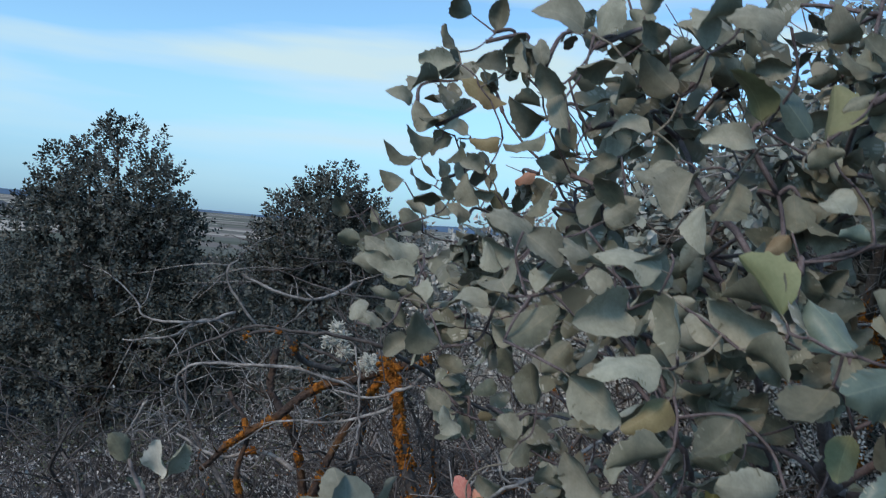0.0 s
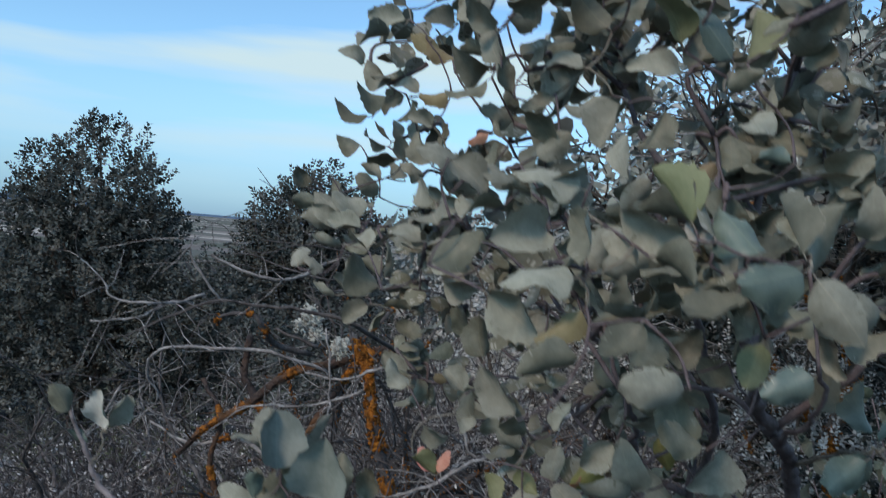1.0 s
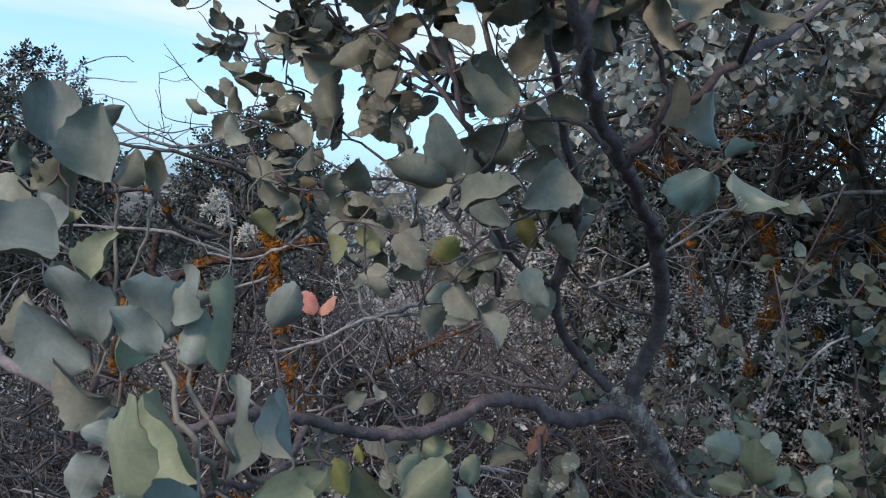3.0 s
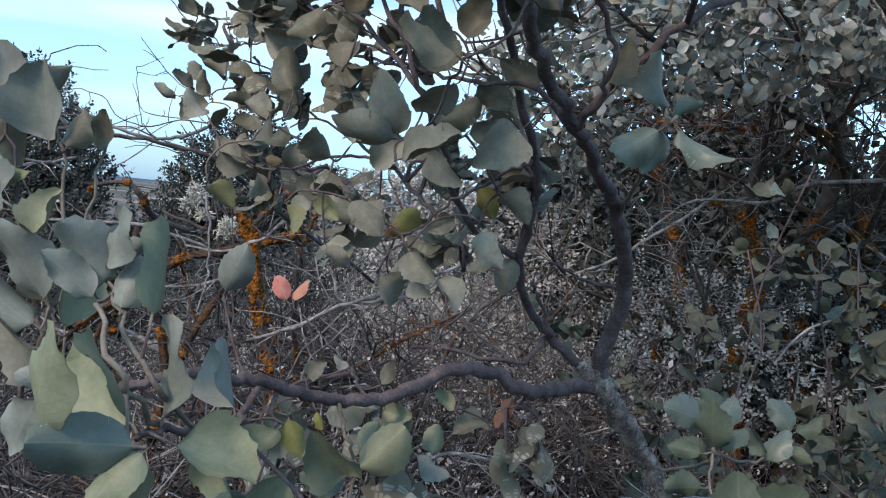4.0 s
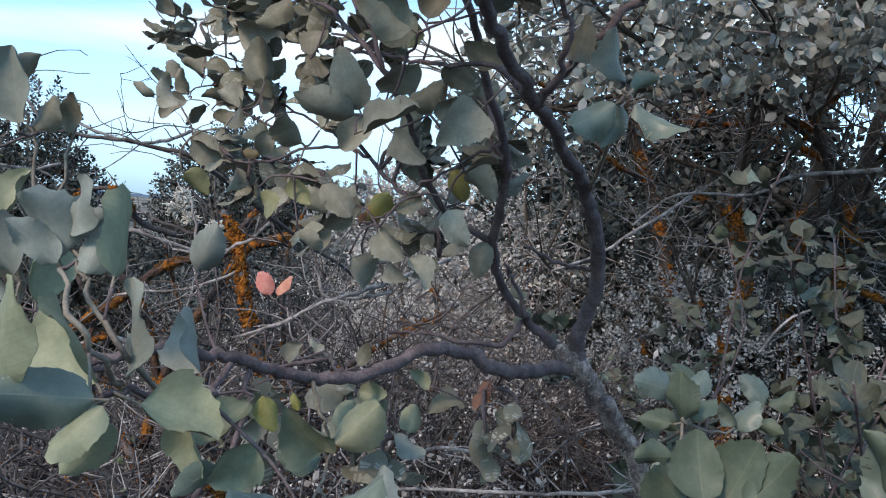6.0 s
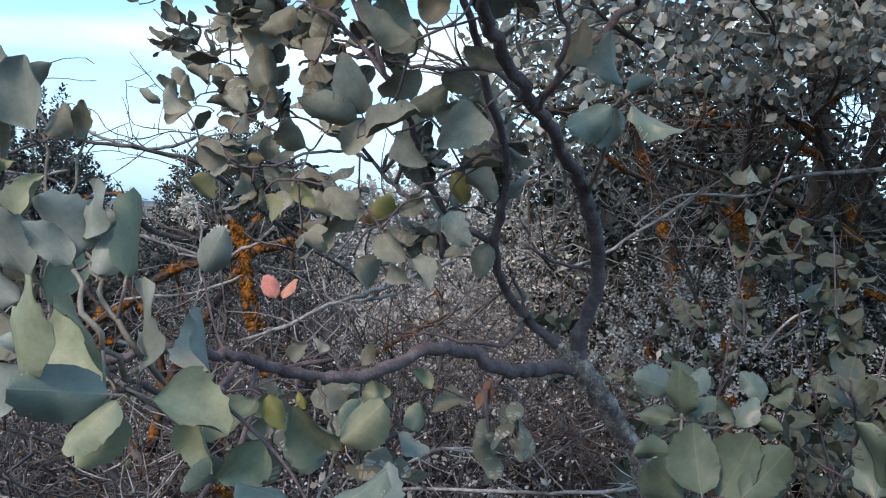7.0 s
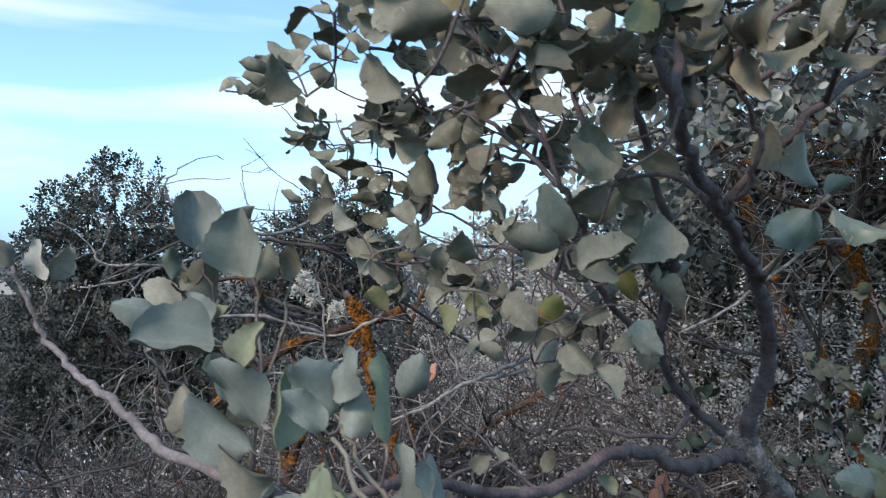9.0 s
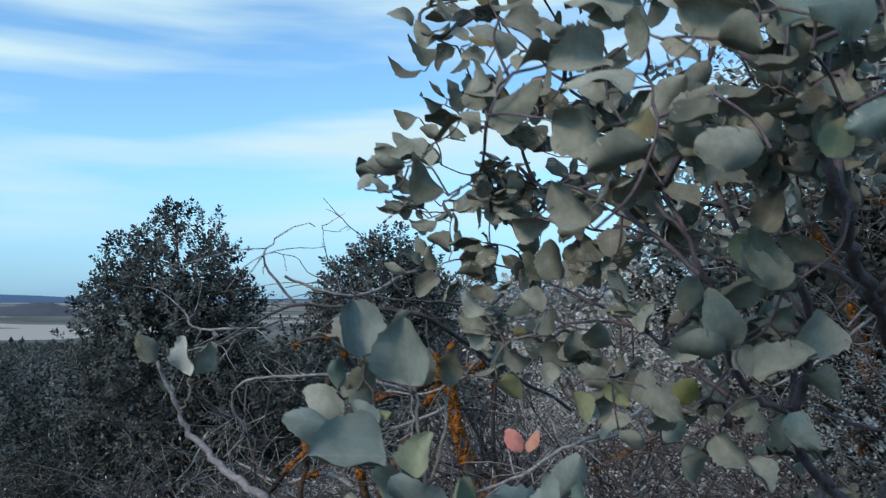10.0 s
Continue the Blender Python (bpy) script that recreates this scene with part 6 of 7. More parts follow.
# ---- dead brush with orange and white lichen ----
def dead_brush(base, seed, stems, reach, height, label, lichen=20, mat=DEADWOOD):
    rng = random.Random(seed)
    t = thing("dead_bush", base, label, "bush", "dead brush")
    crust, fine = Soup(), Soup()
    for i in range(stems):
        a = rng.uniform(0, 6.28)
        w = Vector((math.cos(a) * reach, math.sin(a) * reach, height * rng.uniform(0.6, 1.4)))
        b = smooth_line(bent_line(rng, (math.cos(a) * 0.05, math.sin(a) * 0.05, -0.05), w, w.length * rng.uniform(0.8, 1.2), rng.uniform(0.007, 0.014), 0.002, 9, 0.24, 0.0), 2)
        s = Soup()
        s.tube(b, 6, 0.12, rng)
        s.out("branch", [mat if i % 2 else DEADWOOD_DARK], t)
        for _ in range(12):
            q = b[rng.randint(6, 18)]
            c = bent_line(rng, q[:3], (rng.gauss(0, 1), rng.gauss(0, 1), rng.gauss(0.25, 0.7)), rng.uniform(0.15, 0.45), max(q[3] * 0.6, 0.0028), 0.0012, 6, 0.32)
            fine.tube(c, 4, 0, rng)
            if lichen > 100 and base[0] + c[0][0] > -0.40:
                lichen_on(crust, c, rng, 6, 0.0034, 2, 0.1)
            for _ in range(4):
                q2 = c[rng.randint(1, 5)]
                fine.tube(bent_line(rng, q2[:3], (rng.gauss(0, 1), rng.gauss(0, 1), rng.gauss(0.2, 0.8)), rng.uniform(0.05, 0.16), 0.0018, 0.0009, 3, 0.3), 3, 0, rng)
        tops = [q for q in b[4:] if base[0] + q[0] > -0.40]
        if rng.random() < 0.7 and lichen and len(tops) > 4:
            lichen_on(crust, tops, rng, lichen, 0.005, 3, 0.06)
    tagged(fine.out("brushwood", [mat], t), kind="stuff")
    if crust.n:
        tagged(crust.out("lichen", [LICHEN_ORANGE], t, "orange lichen on dead branches"), kind="stuff")
    return t


dead_brush((-0.45, 2.5, 0.42), 32, 12, 0.7, 0.32, "tangled grey dead bush with orange lichen", 16)
dead_brush((-0.95, 2.6, 0.40), 33, 9, 0.6, 0.4, "low dark dead bush among scrub", 0, DEADWOOD_DARK)
# dark wood in the next four puts the thicket's shade into colour
dead_brush((0.45, 2.5, 0.42), 34, 12, 0.7, 0.6, "dead bush in the thicket, coloured dark for shade", 30, DEADWOOD_DARK)
dead_brush((0.52, 1.78, 0.42), 39, 9, 0.3, 0.34, "bare twiggy bush behind the young oak, coloured dark for the hollow's shade", 0, DEADWOOD_DARK)
dead_brush((0.74, 2.45, 0.42), 40, 10, 0.3, 0.34, "bare twiggy bush behind the young oak, coloured dark for the hollow's shade", 0, DEADWOOD_DARK)
dead_brush((0.95, 2.25, 0.42), 35, 8, 0.55, 0.5, "dead bush under the lichened oak, coloured dark for its shade", 60, DEADWOOD_DARK)

dead_brush((-0.22, 1.84, 0.42), 36, 22, 0.30, 0.60, "low tangle of dead twigs rusty with orange lichen", 120, DEADWOOD_DARK)
dead_brush((-0.08, 2.02, 0.42), 38, 13, 0.28, 0.60, "low tangle of dead twigs rusty with orange lichen", 110, DEADWOOD_DARK)
dead_brush((-0.02, 1.62, 0.42), 37, 8, 0.4, 0.30, "tangled grey dead twigs under the young oak", 20)

snag = thing("dead_oak_bush", (-0.05, 1.85, 0.44), "dead oak bush with crusts of orange and white lichen", "bush", "dead brush")
SNAG_AT = Vector((-0.05, 1.85, 0.44))
snag_rng = random.Random(8)
snag_crust = Soup()


def dead_limb(mat, lichen, points, lump=0.0052):
    """A crooked dead branch through points (x, y, z, radius), with side twigs and lumps of orange lichen."""
    line = [q - np.array((*SNAG_AT, 0)) for q in smooth_line(points, 4)]
    line = [np.array((*(q[:3] + np.array([snag_rng.gauss(0, 0.0013) for _ in range(3)])), q[3] * snag_rng.uniform(0.85, 1.15))) for q in line]
    s = Soup()
    s.tube(line, 7, 0.12, snag_rng)
    ob = s.out("branch", [mat], snag)
    for _ in range(2 * len(points) if mat == DEADWOOD else len(points)):
        q = line[snag_rng.randint(2, len(line) - 1)]
        s = Soup()
        b = bent_line(snag_rng, q[:3], (snag_rng.gauss(0, 1), snag_rng.gauss(0, 1), snag_rng.gauss(0.0, 0.7)), snag_rng.uniform(0.03, 0.15) * (1.0 if mat == DEADWOOD else 0.6), max(0.0010, min(q[3] * 0.45, 0.0022)), 0.0006, 5, 0.14)
        s.tube(b, 4, 0, snag_rng)
        s.out("twig", [mat], ob)
    if lichen:
        lichen_on(snag_crust, line, snag_rng, int(lichen * 0.9), lump, 4 + lichen // 60, 0.028, True)


def beard(place, size):
    """A tuft of whitish branching lichen."""
    s = Soup()
    for _ in range(90):
        v = Vector((snag_rng.gauss(0, 1), snag_rng.gauss(-0.3, 1), snag_rng.gauss(0.1, 0.8)))
        s.tube(bent_line(snag_rng, Vector(place) - SNAG_AT + v * size * 0.3, v, size * snag_rng.uniform(0.3, 0.8), 0.0018, 0.0009, 3, 0.5), 4, 0.2, snag_rng)
    tagged(s.out("beard_lichen", [LICHEN_WHITE], snag, "whitish tufted lichen"), kind="stuff")


dead_limb(DEADWOOD_DARK, 0, [(0.163, 1.603, 1.117, 0.0034), (0.017, 1.402, 1.226, 0.0032), (-0.059, 1.251, 1.288, 0.0030), (-0.113, 1.241, 1.302, 0.0028), (-0.181, 1.221, 1.308, 0.0025), (-0.246, 1.221, 1.311, 0.0022), (-0.317, 1.221, 1.281, 0.0018), (-0.376, 1.221, 1.249, 0.0011)])
dead_limb(DEADWOOD, 0, [(-0.246, 1.221, 1.311, 0.0020), (-0.291, 1.220, 1.374, 0.0016), (-0.284, 1.240, 1.409, 0.0010)])
dead_limb(DEADWOOD, 0, [(-0.343, 1.500, 1.369, 0.0024), (-0.288, 1.501, 1.347, 0.0026), (-0.231, 1.521, 1.335, 0.0030), (-0.193, 1.551, 1.342, 0.0030), (-0.156, 1.601, 1.371, 0.0030)])
dead_limb(DEADWOOD, 0, [(-0.397, 1.601, 1.275, 0.0030), (-0.436, 1.501, 1.279, 0.0026), (-0.511, 1.501, 1.284, 0.0022), (-0.526, 1.501, 1.309, 0.0018), (-0.570, 1.500, 1.347, 0.0012)])
dead_limb(DEADWOOD, 0, [(-0.376, 1.601, 1.294, 0.0030), (-0.439, 1.551, 1.272, 0.0026), (-0.465, 1.501, 1.251, 0.0024), (-0.549, 1.501, 1.238, 0.0012)])
dead_limb(DEADWOOD, 0, [(-0.150, 1.753, 1.142, 0.0040), (-0.270, 1.702, 1.182, 0.0036), (-0.378, 1.702, 1.182, 0.0032), (-0.462, 1.702, 1.178, 0.0030), (-0.503, 1.702, 1.160, 0.0028), (-0.517, 1.723, 1.113, 0.0024), (-0.498, 1.743, 1.068, 0.0020), (-0.551, 1.763, 1.009, 0.0014)])
dead_limb(DEADWOOD, 0, [(-0.145, 1.602, 1.247, 0.0022), (-0.129, 1.582, 1.161, 0.0020), (-0.127, 1.563, 1.099, 0.0018), (-0.134, 1.553, 1.045, 0.0014)])
dead_limb(DEADWOOD, 0, [(-0.005, 1.602, 1.215, 0.0034), (-0.047, 1.602, 1.177, 0.0030), (-0.115, 1.623, 1.150, 0.0026), (-0.188, 1.652, 1.155, 0.0020)])
dead_limb(DEADWOOD, 0, [(-0.049, 1.703, 1.148, 0.0034), (-0.095, 1.723, 1.107, 0.0030), (-0.206, 1.753, 1.069, 0.0026), (-0.326, 1.803, 1.051, 0.0022), (-0.433, 1.854, 0.968, 0.0016)])
dead_limb(RUSTY_WOOD, 120, [(-0.009, 1.952, 1.191, 0.0110), (-0.167, 1.923, 1.139, 0.0110), (-0.270, 1.903, 1.106, 0.0100), (-0.358, 1.903, 1.030, 0.0090), (-0.439, 1.924, 0.978, 0.0080), (-0.522, 1.954, 0.894, 0.0060)])
dead_limb(RUSTY_WOOD, 70, [(-0.378, 2.002, 1.178, 0.0080), (-0.379, 1.983, 1.082, 0.0090), (-0.308, 1.954, 0.983, 0.0100), (-0.271, 1.955, 0.806, 0.0110)])
dead_limb(RUSTY_WOOD, 140, [(-0.094, 2.002, 1.176, 0.0080), (-0.200, 1.954, 1.007, 0.0090), (-0.249, 1.905, 0.878, 0.0100), (-0.288, 1.906, 0.713, 0.0110)])
dead_limb(RUSTY_WOOD, 30, [(-0.482, 2.003, 1.069, 0.0050), (-0.419, 1.954, 0.986, 0.0060), (-0.426, 1.905, 0.889, 0.0070), (-0.357, 1.906, 0.733, 0.0080)])
dead_limb(DEADWOOD, 20, [(-0.599, 2.004, 0.959, 0.0030), (-0.495, 2.004, 0.912, 0.0040), (-0.394, 1.984, 0.940, 0.0050), (-0.287, 1.955, 0.902, 0.0060)])
dead_limb(DEADWOOD, 0, [(-0.677, 2.003, 1.037, 0.0030), (-0.707, 2.004, 0.977, 0.0030), (-0.726, 2.004, 0.947, 0.0020), (-0.778, 2.004, 0.900, 0.0015)])
dead_limb(DEADWOOD_DARK, 330, [(-0.109, 1.690, 1.230, 0.0070), (-0.065, 1.656, 1.167, 0.0085), (-0.050, 1.634, 1.083, 0.0100), (-0.037, 1.633, 1.031, 0.0110), (-0.018, 1.631, 0.973, 0.0115), (0.005, 1.629, 0.895, 0.0120), (-0.016, 1.610, 0.772, 0.0130), (-0.013, 1.579, 0.637, 0.0140)], 0.0078)
dead_limb(DEADWOOD_DARK, 0, [(0.045, 1.879, 1.308, 0.0028), (-0.097, 1.840, 1.329, 0.0025), (-0.177, 1.776, 1.334, 0.0022), (-0.268, 1.773, 1.351, 0.0018), (-0.343, 1.779, 1.375, 0.0013), (-0.421, 1.764, 1.364, 0.0008)])
dead_limb(DEADWOOD_DARK, 0, [(-0.108, 1.891, 1.385, 0.0017), (-0.233, 1.800, 1.403, 0.0014), (-0.304, 1.776, 1.381, 0.0012), (-0.360, 1.760, 1.388, 0.0010), (-0.397, 1.763, 1.429, 0.0009), (-0.459, 1.768, 1.439, 0.0008)])
dead_limb(DEADWOOD_DARK, 0, [(-0.244, 1.801, 1.406, 0.0011), (-0.326, 1.787, 1.410, 0.0009), (-0.340, 1.789, 1.461, 0.0008), (-0.346, 1.789, 1.497, 0.0008)])
dead_limb(DEADWOOD_DARK, 0, [(-0.226, 1.810, 1.450, 0.0011), (-0.291, 1.805, 1.497, 0.0009), (-0.347, 1.810, 1.560, 0.0008)])
dead_limb(DEADWOOD_DARK, 0, [(-0.228, 1.800, 1.331, 0.0011), (-0.290, 1.774, 1.342, 0.0009), (-0.364, 1.760, 1.350, 0.0008), (-0.447, 1.766, 1.330, 0.0008)])
dead_limb(DEADWOOD_DARK, 40, [(-0.195, 1.746, 1.181, 0.0060), (-0.261, 1.701, 1.199, 0.0060), (-0.275, 1.672, 1.229, 0.0055), (-0.292, 1.654, 1.254, 0.0050), (-0.334, 1.657, 1.259, 0.0040), (-0.370, 1.660, 1.242, 0.0025)])
dead_limb(DEADWOOD_DARK, 60, [(0.038, 1.930, 1.349, 0.0050), (-0.028, 1.884, 1.291, 0.0050), (-0.059, 1.856, 1.248, 0.0050), (-0.124, 1.841, 1.186, 0.0045), (-0.184, 1.846, 1.182, 0.0040), (-0.294, 1.854, 1.214, 0.0025)])
dead_limb(DEADWOOD, 0, [(0.310, 1.406, 1.173, 0.0030), (0.235, 1.312, 1.145, 0.0030), (0.170, 1.266, 1.119, 0.0030), (0.109, 1.241, 1.098, 0.0030), (0.065, 1.224, 1.073, 0.0026), (0.005, 1.229, 1.050, 0.0018)])
dead_limb(DEADWOOD, 0, [(0.219, 1.293, 1.120, 0.0024), (0.130, 1.269, 1.109, 0.0022), (0.112, 1.271, 1.140, 0.0018), (0.107, 1.271, 1.156, 0.0012)])
dead_limb(DEADWOOD, 0, [(0.20, 1.100, 0.893, 0.0018), (0.335, 1.102, 0.895, 0.0024), (0.441, 1.094, 0.897, 0.0026), (0.524, 1.108, 0.902, 0.0024), (0.600, 1.124, 0.912, 0.0016)])
dead_limb(DEADWOOD, 0, [(0.375, 1.400, 0.864, 0.0030), (0.308, 1.385, 0.874, 0.0030), (0.237, 1.360, 0.851, 0.0025), (0.183, 1.314, 0.879, 0.0020)])
dead_limb(DEADWOOD, 0, [(0.954, 1.960, 1.374, 0.0040), (0.759, 1.773, 1.270, 0.0034), (0.629, 1.683, 1.197, 0.0030), (0.519, 1.591, 1.160, 0.0020)])
dead_limb(DEADWOOD, 0, [(1.428, 2.024, 1.452, 0.0060), (1.204, 2.041, 1.421, 0.0050), (1.063, 1.951, 1.360, 0.0040), (0.852, 1.867, 1.341, 0.0030), (0.724, 1.776, 1.262, 0.0020)])
dead_limb(DEADWOOD, 0, [(1.107, 1.646, 1.136, 0.0030), (0.967, 1.556, 1.102, 0.0025), (0.884, 1.512, 1.040, 0.0020)])
beard((-0.222, 1.789, 1.232), 0.020)
beard((-0.200, 1.787, 1.248), 0.020)
beard((-0.190, 1.786, 1.214), 0.020)
beard((-0.210, 1.788, 1.261), 0.020)
beard((-0.142, 1.782, 1.184), 0.022)
beard((-0.134, 1.782, 1.199), 0.022)

tagged(snag_crust.out("lichen", [LICHEN_ORANGE], snag, "orange lichen crust"), kind="stuff")


# ---- scrub ----
def scrub_meshes(seed, stems, height, spread, leaf_mat, leaves):
    rng = random.Random(seed)
    s, tips = Soup(), Soup()
    for _ in range(stems):
        a, k = rng.uniform(0, 6.28), rng.uniform(0, 1) ** 0.5
        w = Vector((math.cos(a) * k * spread, math.sin(a) * k * spread, height))
        b = bent_line(rng, (math.cos(a) * 0.04, math.sin(a) * 0.04, -0.06), w, height * rng.uniform(0.7, 1.25), 0.0032, 0.0012, 5, 0.32)
        s.tube(b, 3, 0, rng)
        for _ in range(5):
            q = b[rng.randint(2, 5)]
            c = bent_line(rng, q[:3], (rng.gauss(0, 0.8), rng.gauss(0, 0.8), rng.gauss(0.6, 0.6)), rng.uniform(0.05, 0.15), 0.0016, 0.0007, 2, 0.45)
            s.tube(c, 3, 0, rng)
            for _ in range(leaves):
                q2 = c[rng.randint(1, 2)]
                m = leaf_matrix(Vector(q2[:3]), (rng.gauss(0, 1), rng.gauss(0, 1), rng.gauss(0.6, 0.7)), (rng.gauss(0, 1), rng.gauss(0, 1), 1), rng.uniform(0.009, 0.018), 0.75)
                v = [tuple(m @ Vector(p)) for p in ((0, 0, 0), (0.4, 0.5, 0), (0, 1, 0), (-0.4, 0.5, 0))]
                tips.add(v, [(0, 1, 2, 3)])
    return s, tips


def scrub_thing(seed, stems, height, spread, leaf_mat, leaves, label):
    t = thing("scrub_bush", (0, 0, -50), label, "bush", "scrub on the hillside")
    s, tips = scrub_meshes(seed, stems, height, spread, leaf_mat, leaves)
    tagged(s.out("brushwood", [SCRUB_TWIG], t), kind="stuff")
    if tips.n:
        tagged(tips.out("foliage", [leaf_mat], t), kind="stuff")
    return t


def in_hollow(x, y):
    """The bare hollow behind the young oak's foot, shade painted as dark twigs."""
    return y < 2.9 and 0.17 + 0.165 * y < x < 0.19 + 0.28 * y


def scatter_scrub():
    rng = random.Random(77)
    kinds = [
        scrub_thing(1, 30, 0.30, 0.30, SCRUB_TIP, 6, "low grey dry scrub bush with pale small leaves"),
        scrub_thing(2, 30, 0.36, 0.28, SCRUB_TIP, 4, "grey dry scrub bush with pale small leaves"),
        scrub_thing(3, 30, 0.40, 0.28, SCRUB_GREEN, 7, "twiggy dark green scrub bush"),
        scrub_thing(4, 38, 0.36, 0.32, SCRUB_TIP, 1, "bare twiggy brown scrub bush"),
    ]
    used = [False] * 4
    spots = []
    for ring, n in ((1.25, 10), (1.55, 15), (1.9, 20), (2.35, 24), (2.9, 24), (3.5, 22), (4.3, 16), (5.2, 12), (6.2, 10)):
        for i in range(n):
            a = radians(-44 + (92 if ring < 4 else 50) * (i + rng.uniform(0.0, 1.0)) / n)
            r = ring * rng.uniform(0.9, 1.12)
            spots.append((r * math.sin(a), r * math.cos(a), a))
    for x, y, a in spots:
        if math.hypot(x - 0.62, y - 2.1) < 0.36 or math.hypot(x + 0.25, y - 1.9) < 0.52:
            continue
        if in_hollow(x, y):
            continue
        if a > radians(-8) and 1.9 < math.hypot(x, y) < 3.8 and rng.random() < 0.6:
            continue
        open_side = a < radians(-13)
        k = rng.choice((0, 1, 2, 3)) if open_side and y > 2 else rng.choices(range(4), (4, 4, 3, 4))[0]
        patch = noise.noise((x * 1.3, y * 1.3, 9))
        sc = max(0.55, rng.uniform(0.8, 1.15) + 0.35 * patch)
        if open_side:
            sc = rng.uniform(0.75, 0.95)
        m = pose(x, y, ground_height(x, y), rng.uniform(-9, 9), rng.uniform(-9, 9), rng.uniform(0, 360))
        if not used[k]:
            kinds[k].matrix_basis = m
            used[k] = True
        else:
            ob = copy_thing(kinds[k], m)
            ob.scale = (sc, sc, sc * rng.uniform(0.8, 1.2))


scatter_scrub()


# ---- fine pale shrubs between the young oak and the thicket ----
def pale_shrub(seed, h, r, stems):
    rng = random.Random(seed)
    t = thing("pale_shrub", (0, 0, -50), "dense twiggy grey shrub with tiny pale leaves", "bush", "pale shrubs")
    wood, tips = Soup(), Soup()
    for _ in range(stems):
        a, k = rng.uniform(0, 6.28), rng.uniform(0, 1) ** 0.6
        b = bent_line(rng, (math.cos(a) * 0.05, math.sin(a) * 0.05, -0.08), (math.cos(a) * k * r, math.sin(a) * k * r, h), h * rng.uniform(0.55, 1.15), 0.0042, 0.0014, 6, 0.28)
        wood.tube(b, 4, 0, rng)
        for _ in range(10):
            q = b[rng.randint(2, 6)]
            c = bent_line(rng, q[:3], (rng.gauss(0, 1), rng.gauss(0, 1), rng.gauss(0.3, 0.7)), rng.uniform(0.08, 0.22), 0.0019, 0.0008, 3, 0.4)
            wood.tube(c, 3, 0, rng)
            for _ in range(17):
                q2 = c[rng.randint(1, 3)]
                o = Vector((rng.gauss(0, 0.012), rng.gauss(0, 0.012), rng.gauss(0, 0.012)))
                m = leaf_matrix(Vector(q2[:3]) + o, (rng.gauss(0, 1), rng.gauss(0, 1), rng.gauss(0.5, 0.7)), (rng.gauss(0, 0.8), rng.gauss(-0.3, 0.8), 1), rng.uniform(0.005, 0.0105), 1)
                tips.add([tuple(m @ Vector(p)) for p in ((0, 0, 0), (0.32, 0.5, 0.08), (0, 1, 0), (-0.32, 0.5, 0.08))], [(0, 1, 2), (0, 2, 3)])
    tagged(wood.out("brushwood", [SCRUB_TWIG], t), kind="stuff")
    tagged(tips.out("foliage", [SHRUB_LEAF], t), kind="stuff")
    return t


def scatter_shrubs():
    rng = random.Random(55)
    kinds = [pale_shrub(61, 0.62, 0.34, 36), pale_shrub(62, 0.54, 0.38, 38)]
    spots = []
    for ring, n, a0, a1 in ((1.55, 3, -2, 8), (1.85, 4, -2, 9), (2.2, 5, -4, 15), (2.6, 6, -4, 15), (3.1, 6, -4, 15), (3.6, 5, -4, 16), (4.1, 6, -3, 18)):
        for i in range(n):
            a = radians(a0 + (a1 - a0) * (i + rng.uniform(0.1, 0.9)) / n)
            d = ring * rng.uniform(0.94, 1.06)
            spots.append((d * math.sin(a), d * math.cos(a)))
    spots = [s for s in spots if math.hypot(s[0] - 0.62, s[1] - 2.1) > 0.36 and math.hypot(s[0] + 0.25, s[1] - 1.95) > 0.55 and not in_hollow(*s)]
    for i, (x, y) in enumerate(spots):
        m = pose(x, y, ground_height(x, y), rng.uniform(-7, 7), rng.uniform(-7, 7), rng.uniform(0, 360))
        if i < 2:
            kinds[i].matrix_basis = m
        else:
            ob = copy_thing(kinds[i % 2], m)
            sc = rng.uniform(0.85, 1.2) * min(1.0, 0.3 + 0.32 * y)
            ob.scale = (sc, sc, sc * rng.uniform(0.85, 1.25))


scatter_shrubs()


# ---- low holm-oak bushes that close the thicket ----
def oak_bush(seed, h, r, count, size, mat, label):
    rng = random.Random(seed)
    t = thing("oak_bush", (0, 0, -50), label, "bush", "oak thicket")
    fine = Soup()
    for _ in range(9):
        a = rng.uniform(0, 6.28)
        b = bent_line(rng, (math.cos(a) * 0.04, math.sin(a) * 0.04, -0.08), (math.cos(a) * r * 0.8, math.sin(a) * r * 0.8, h), h * rng.uniform(0.8, 1.1), 0.011, 0.003, 6, 0.2)
        s = Soup()
        s.tube(smooth_line(b, 2), 6, 0.1, rng)
        s.out("stem", [BARK_OLD], t)
        for _ in range(12):
            q = b[rng.randint(2, 6)]
            fine.tube(bent_line(rng, q[:3], (rng.gauss(0, 1), rng.gauss(0, 1), rng.gauss(0.4, 0.7)), rng.uniform(0.12, 0.35), 0.0026, 0.0009, 4, 0.3), 4, 0, rng)
    tagged(fine.out("brushwood", [DEADWOOD], t), kind="stuff")
    lobes = [((rng.uniform(-0.3, 0.3) * r, rng.uniform(-0.3, 0.3) * r, h * rng.uniform(0.45, 0.75)), (r * rng.uniform(0.5, 0.8), r * rng.uniform(0.5, 0.8), h * rng.uniform(0.25, 0.42))) for _ in range(5)]
    leaves_joined("foliage", [mat], oak_crown(rng, lobes, count, size, 0.8, 10), SMALL_LEAF, t)
    return t


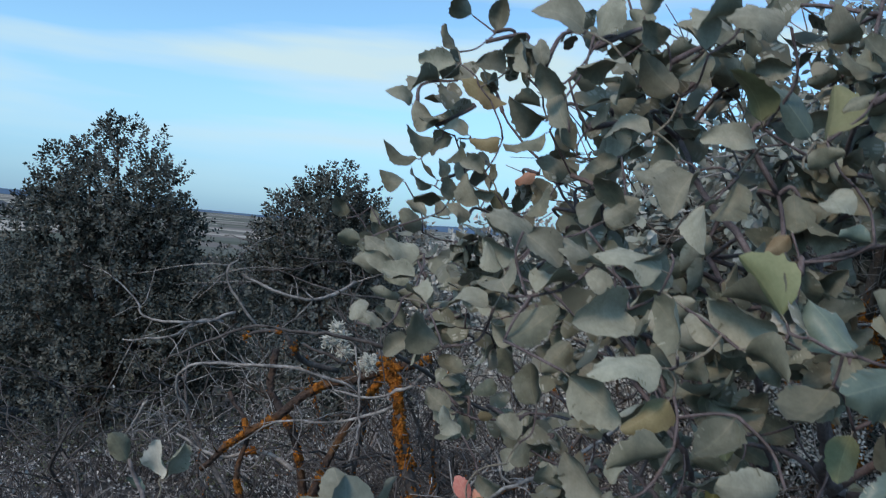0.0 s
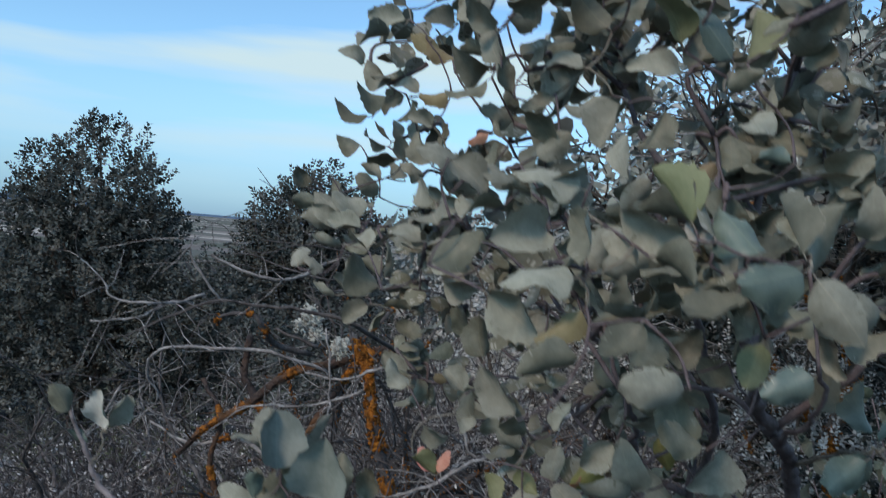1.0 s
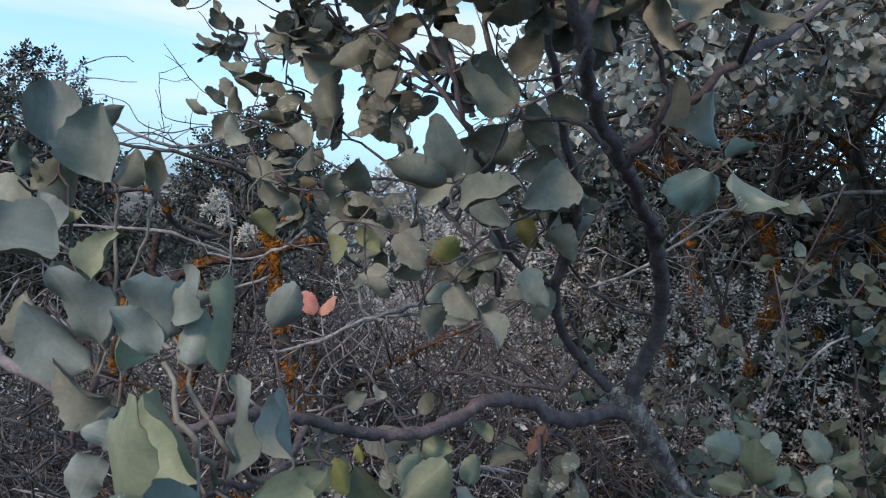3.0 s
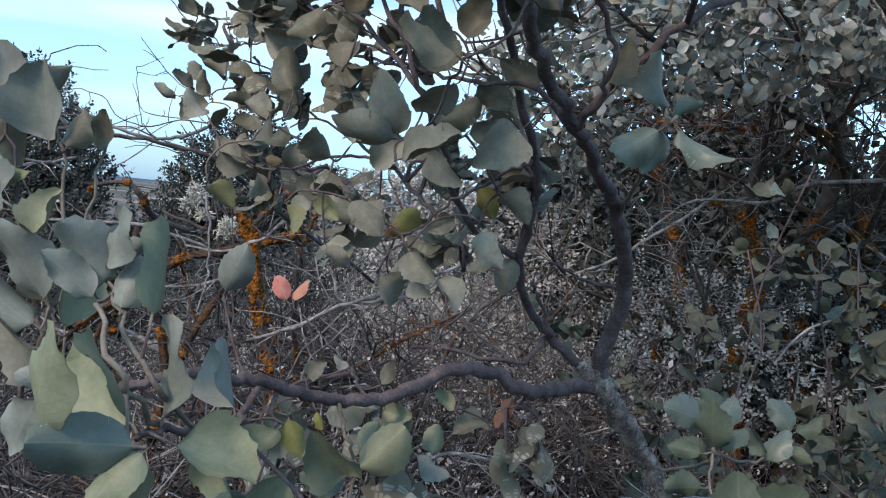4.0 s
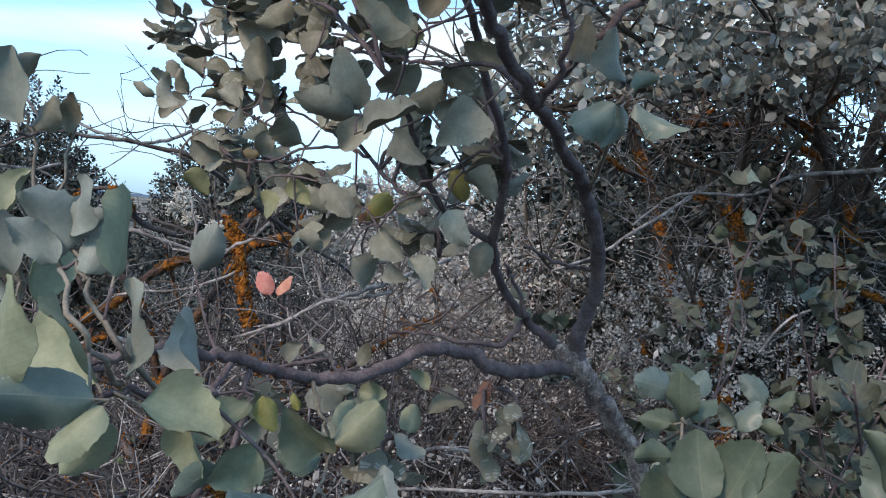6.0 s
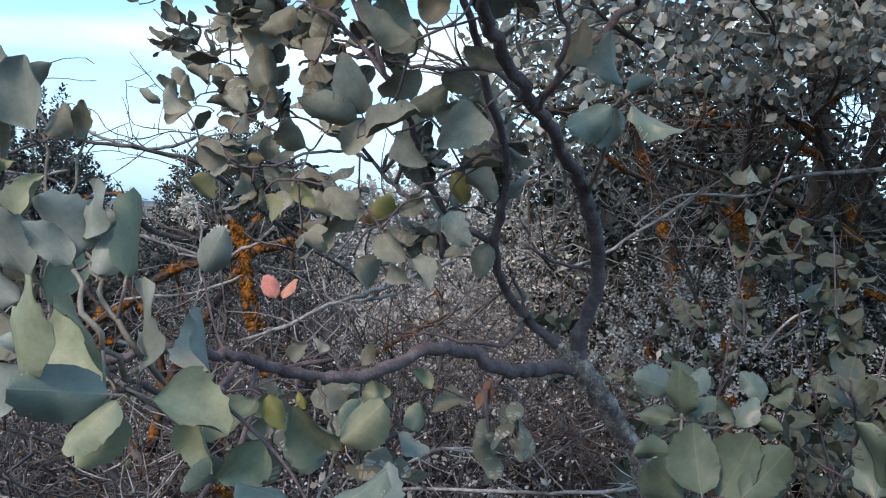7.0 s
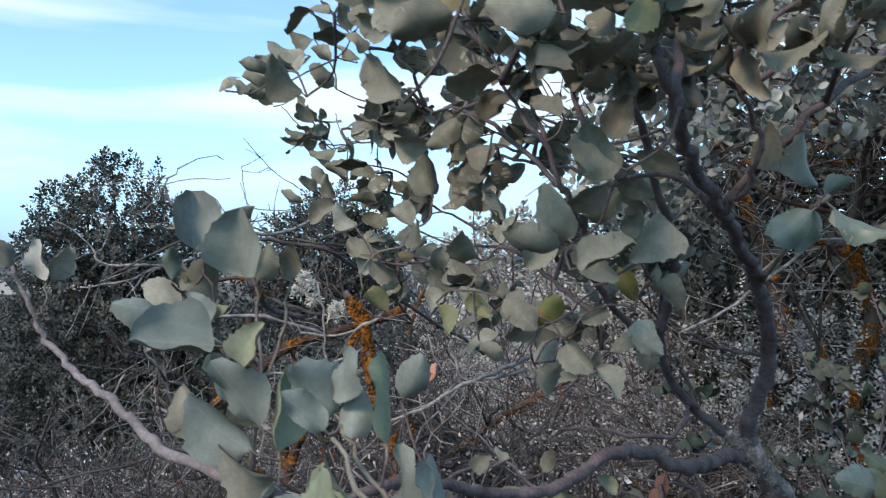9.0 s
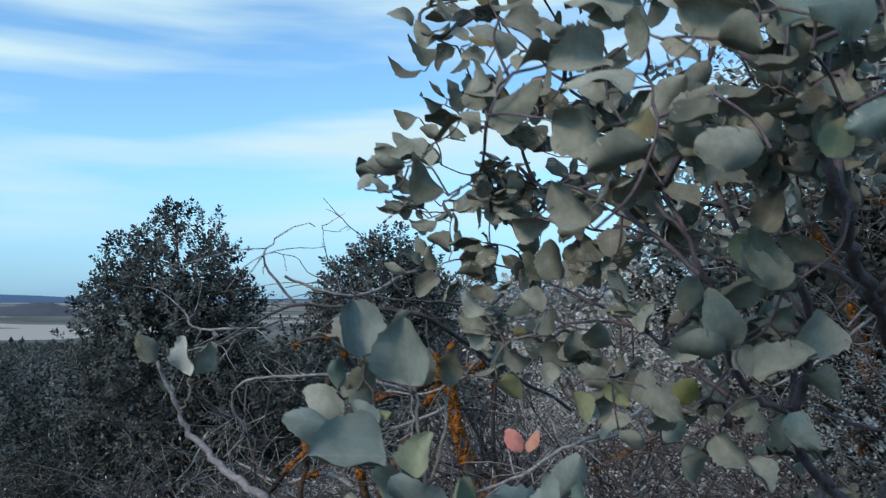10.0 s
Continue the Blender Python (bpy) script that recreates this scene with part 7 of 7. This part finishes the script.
def scatter_bushes():
    rng = random.Random(99)
    kinds = [
        oak_bush(1, 0.95, 0.55, 8600, 0.0125, LEAF_BRUSH, "low grey-green holm oak bush in the thicket"),
        oak_bush(2, 0.80, 0.50, 4800, 0.027, LEAF_FAR, "low dark holm oak bush in the thicket"),
        oak_bush(3, 0.90, 0.60, 6600, 0.0125, LEAF_BRUSH, "sparse grey-green holm oak bush with bare twigs"),
    ]
    spots = []
    for ring, n, a0, a1 in ((3.0, 4, 22, 46), (3.6, 8, 8, 48), (4.3, 14, -8, 50), (5.2, 13, -12, 50), (6.6, 6, -14, 24)):
        for i in range(n):
            a = radians(a0 + (a1 - a0) * (i + rng.uniform(0.1, 0.9)) / n)
            r = ring * rng.uniform(0.94, 1.06)
            spots.append((r * math.sin(a), r * math.cos(a), rng.uniform(0.75, 1.05)))
    spots += [(-4.1, 6.0, 0.8), (-4.7, 6.7, 0.9), (-3.0, 6.3, 0.6), (-5.2, 8.4, 1.7), (-4.6, 7.6, 1.0), (-5.9, 9.0, 2.0), (-6.4, 9.6, 2.1), (-5.6, 9.4, 1.9), (-7.2, 10.2, 2.2), (-6.8, 9.0, 2.1), (-7.6, 11.2, 2.2)]
    for i, (x, y, sc) in enumerate(spots):
        m = pose(x, y, ground_height(x, y) - 0.02, rng.uniform(-5, 5), rng.uniform(-5, 5), rng.uniform(0, 360))
        if x > 0.16 * y:
            sc *= 1.3
        if i < 3:
            kinds[i].matrix_basis = m
        else:
            # on the right the dark-leaved kind paints in the thicket's shade
            ob = copy_thing(kinds[1 if x > 0.33 * y or x < 0 else rng.choices((0, 1, 2), (4, 2, 4))[0]], m)
            ob.scale = (sc, sc, sc * rng.uniform(0.85, 1.1))


scatter_bushes()


# ---- leafy oak shoots on the slope close by ----
def oak_shoot(base, seed, stems, height, spread, label):
    rng = random.Random(seed)
    t = thing("oak_shoot", base, label, "bush", "oak shoots")
    for _ in range(stems):
        a = rng.uniform(0, 6.28)
        b = smooth_line(bent_line(rng, (math.cos(a) * 0.03, math.sin(a) * 0.03, -0.04), (math.cos(a) * spread, math.sin(a) * spread, height), height * rng.uniform(0.6, 1.15), 0.0026, 0.0011, 6, 0.24, 0.04), 3)
        s = Soup()
        s.tube(b, 6, 0.08, rng)
        spots = []
        for i in range(5, len(b), 2):
            a2 = rng.uniform(0, 6.28)
            way = Vector((math.cos(a2), math.sin(a2), rng.uniform(0.0, 0.8)))
            c = bent_line(rng, b[i][:3], way, rng.uniform(0.06, 0.13), 0.0017, 0.0009, 4, 0.22)
            s.tube(c, 4, 0, rng)
            for q in c[1:] + c[1:] + c[3:]:
                a3 = rng.uniform(0, 6.28)
                spots.append((q[:3], way.normalized() * 0.6 + Vector((math.cos(a3), math.sin(a3), rng.uniform(-0.3, 0.6)))))
        for q in (b[-1], b[-1], b[-2], b[-2], b[-3]):
            a3 = rng.uniform(0, 6.28)
            spots.append((q[:3], Vector((math.cos(a3), math.sin(a3), rng.uniform(0.1, 1.2)))))
        stem = s.out("stem", [BARK_YOUNG], t)
        for q, axis in spots:
            ob = new("leaf", SHOOT_LEAF[rng.randrange(10)])
            ob.parent = stem
            ob.matrix_basis = leaf_matrix(Vector(q), axis, (rng.gauss(0, 0.5), rng.gauss(-0.4, 0.5), 0.8), rng.uniform(0.020, 0.034), rng.uniform(1.0, 1.3))


oak_shoot((0.74, 1.12, 0.43), 1, 8, 0.90, 0.30, "leafy grey-green oak shoots beside the young oak")
oak_shoot((0.98, 1.30, 0.43), 2, 9, 0.95, 0.34, "leafy grey-green oak shoots beside the young oak")
oak_shoot((0.84, 1.14, 0.43), 6, 9, 0.82, 0.34, "tall leafy grey-green oak shoots beside the young oak")
oak_shoot((1.08, 1.22, 0.43), 7, 9, 0.82, 0.30, "tall leafy grey-green oak shoots beside the young oak")
oak_shoot((0.88, 1.02, 0.43), 4, 10, 0.80, 0.26, "leafy grey-green oak shoots beside the young oak")
oak_shoot((0.66, 0.86, 0.43), 3, 6, 0.52, 0.20, "low grey-green oak shoots beside the young oak")
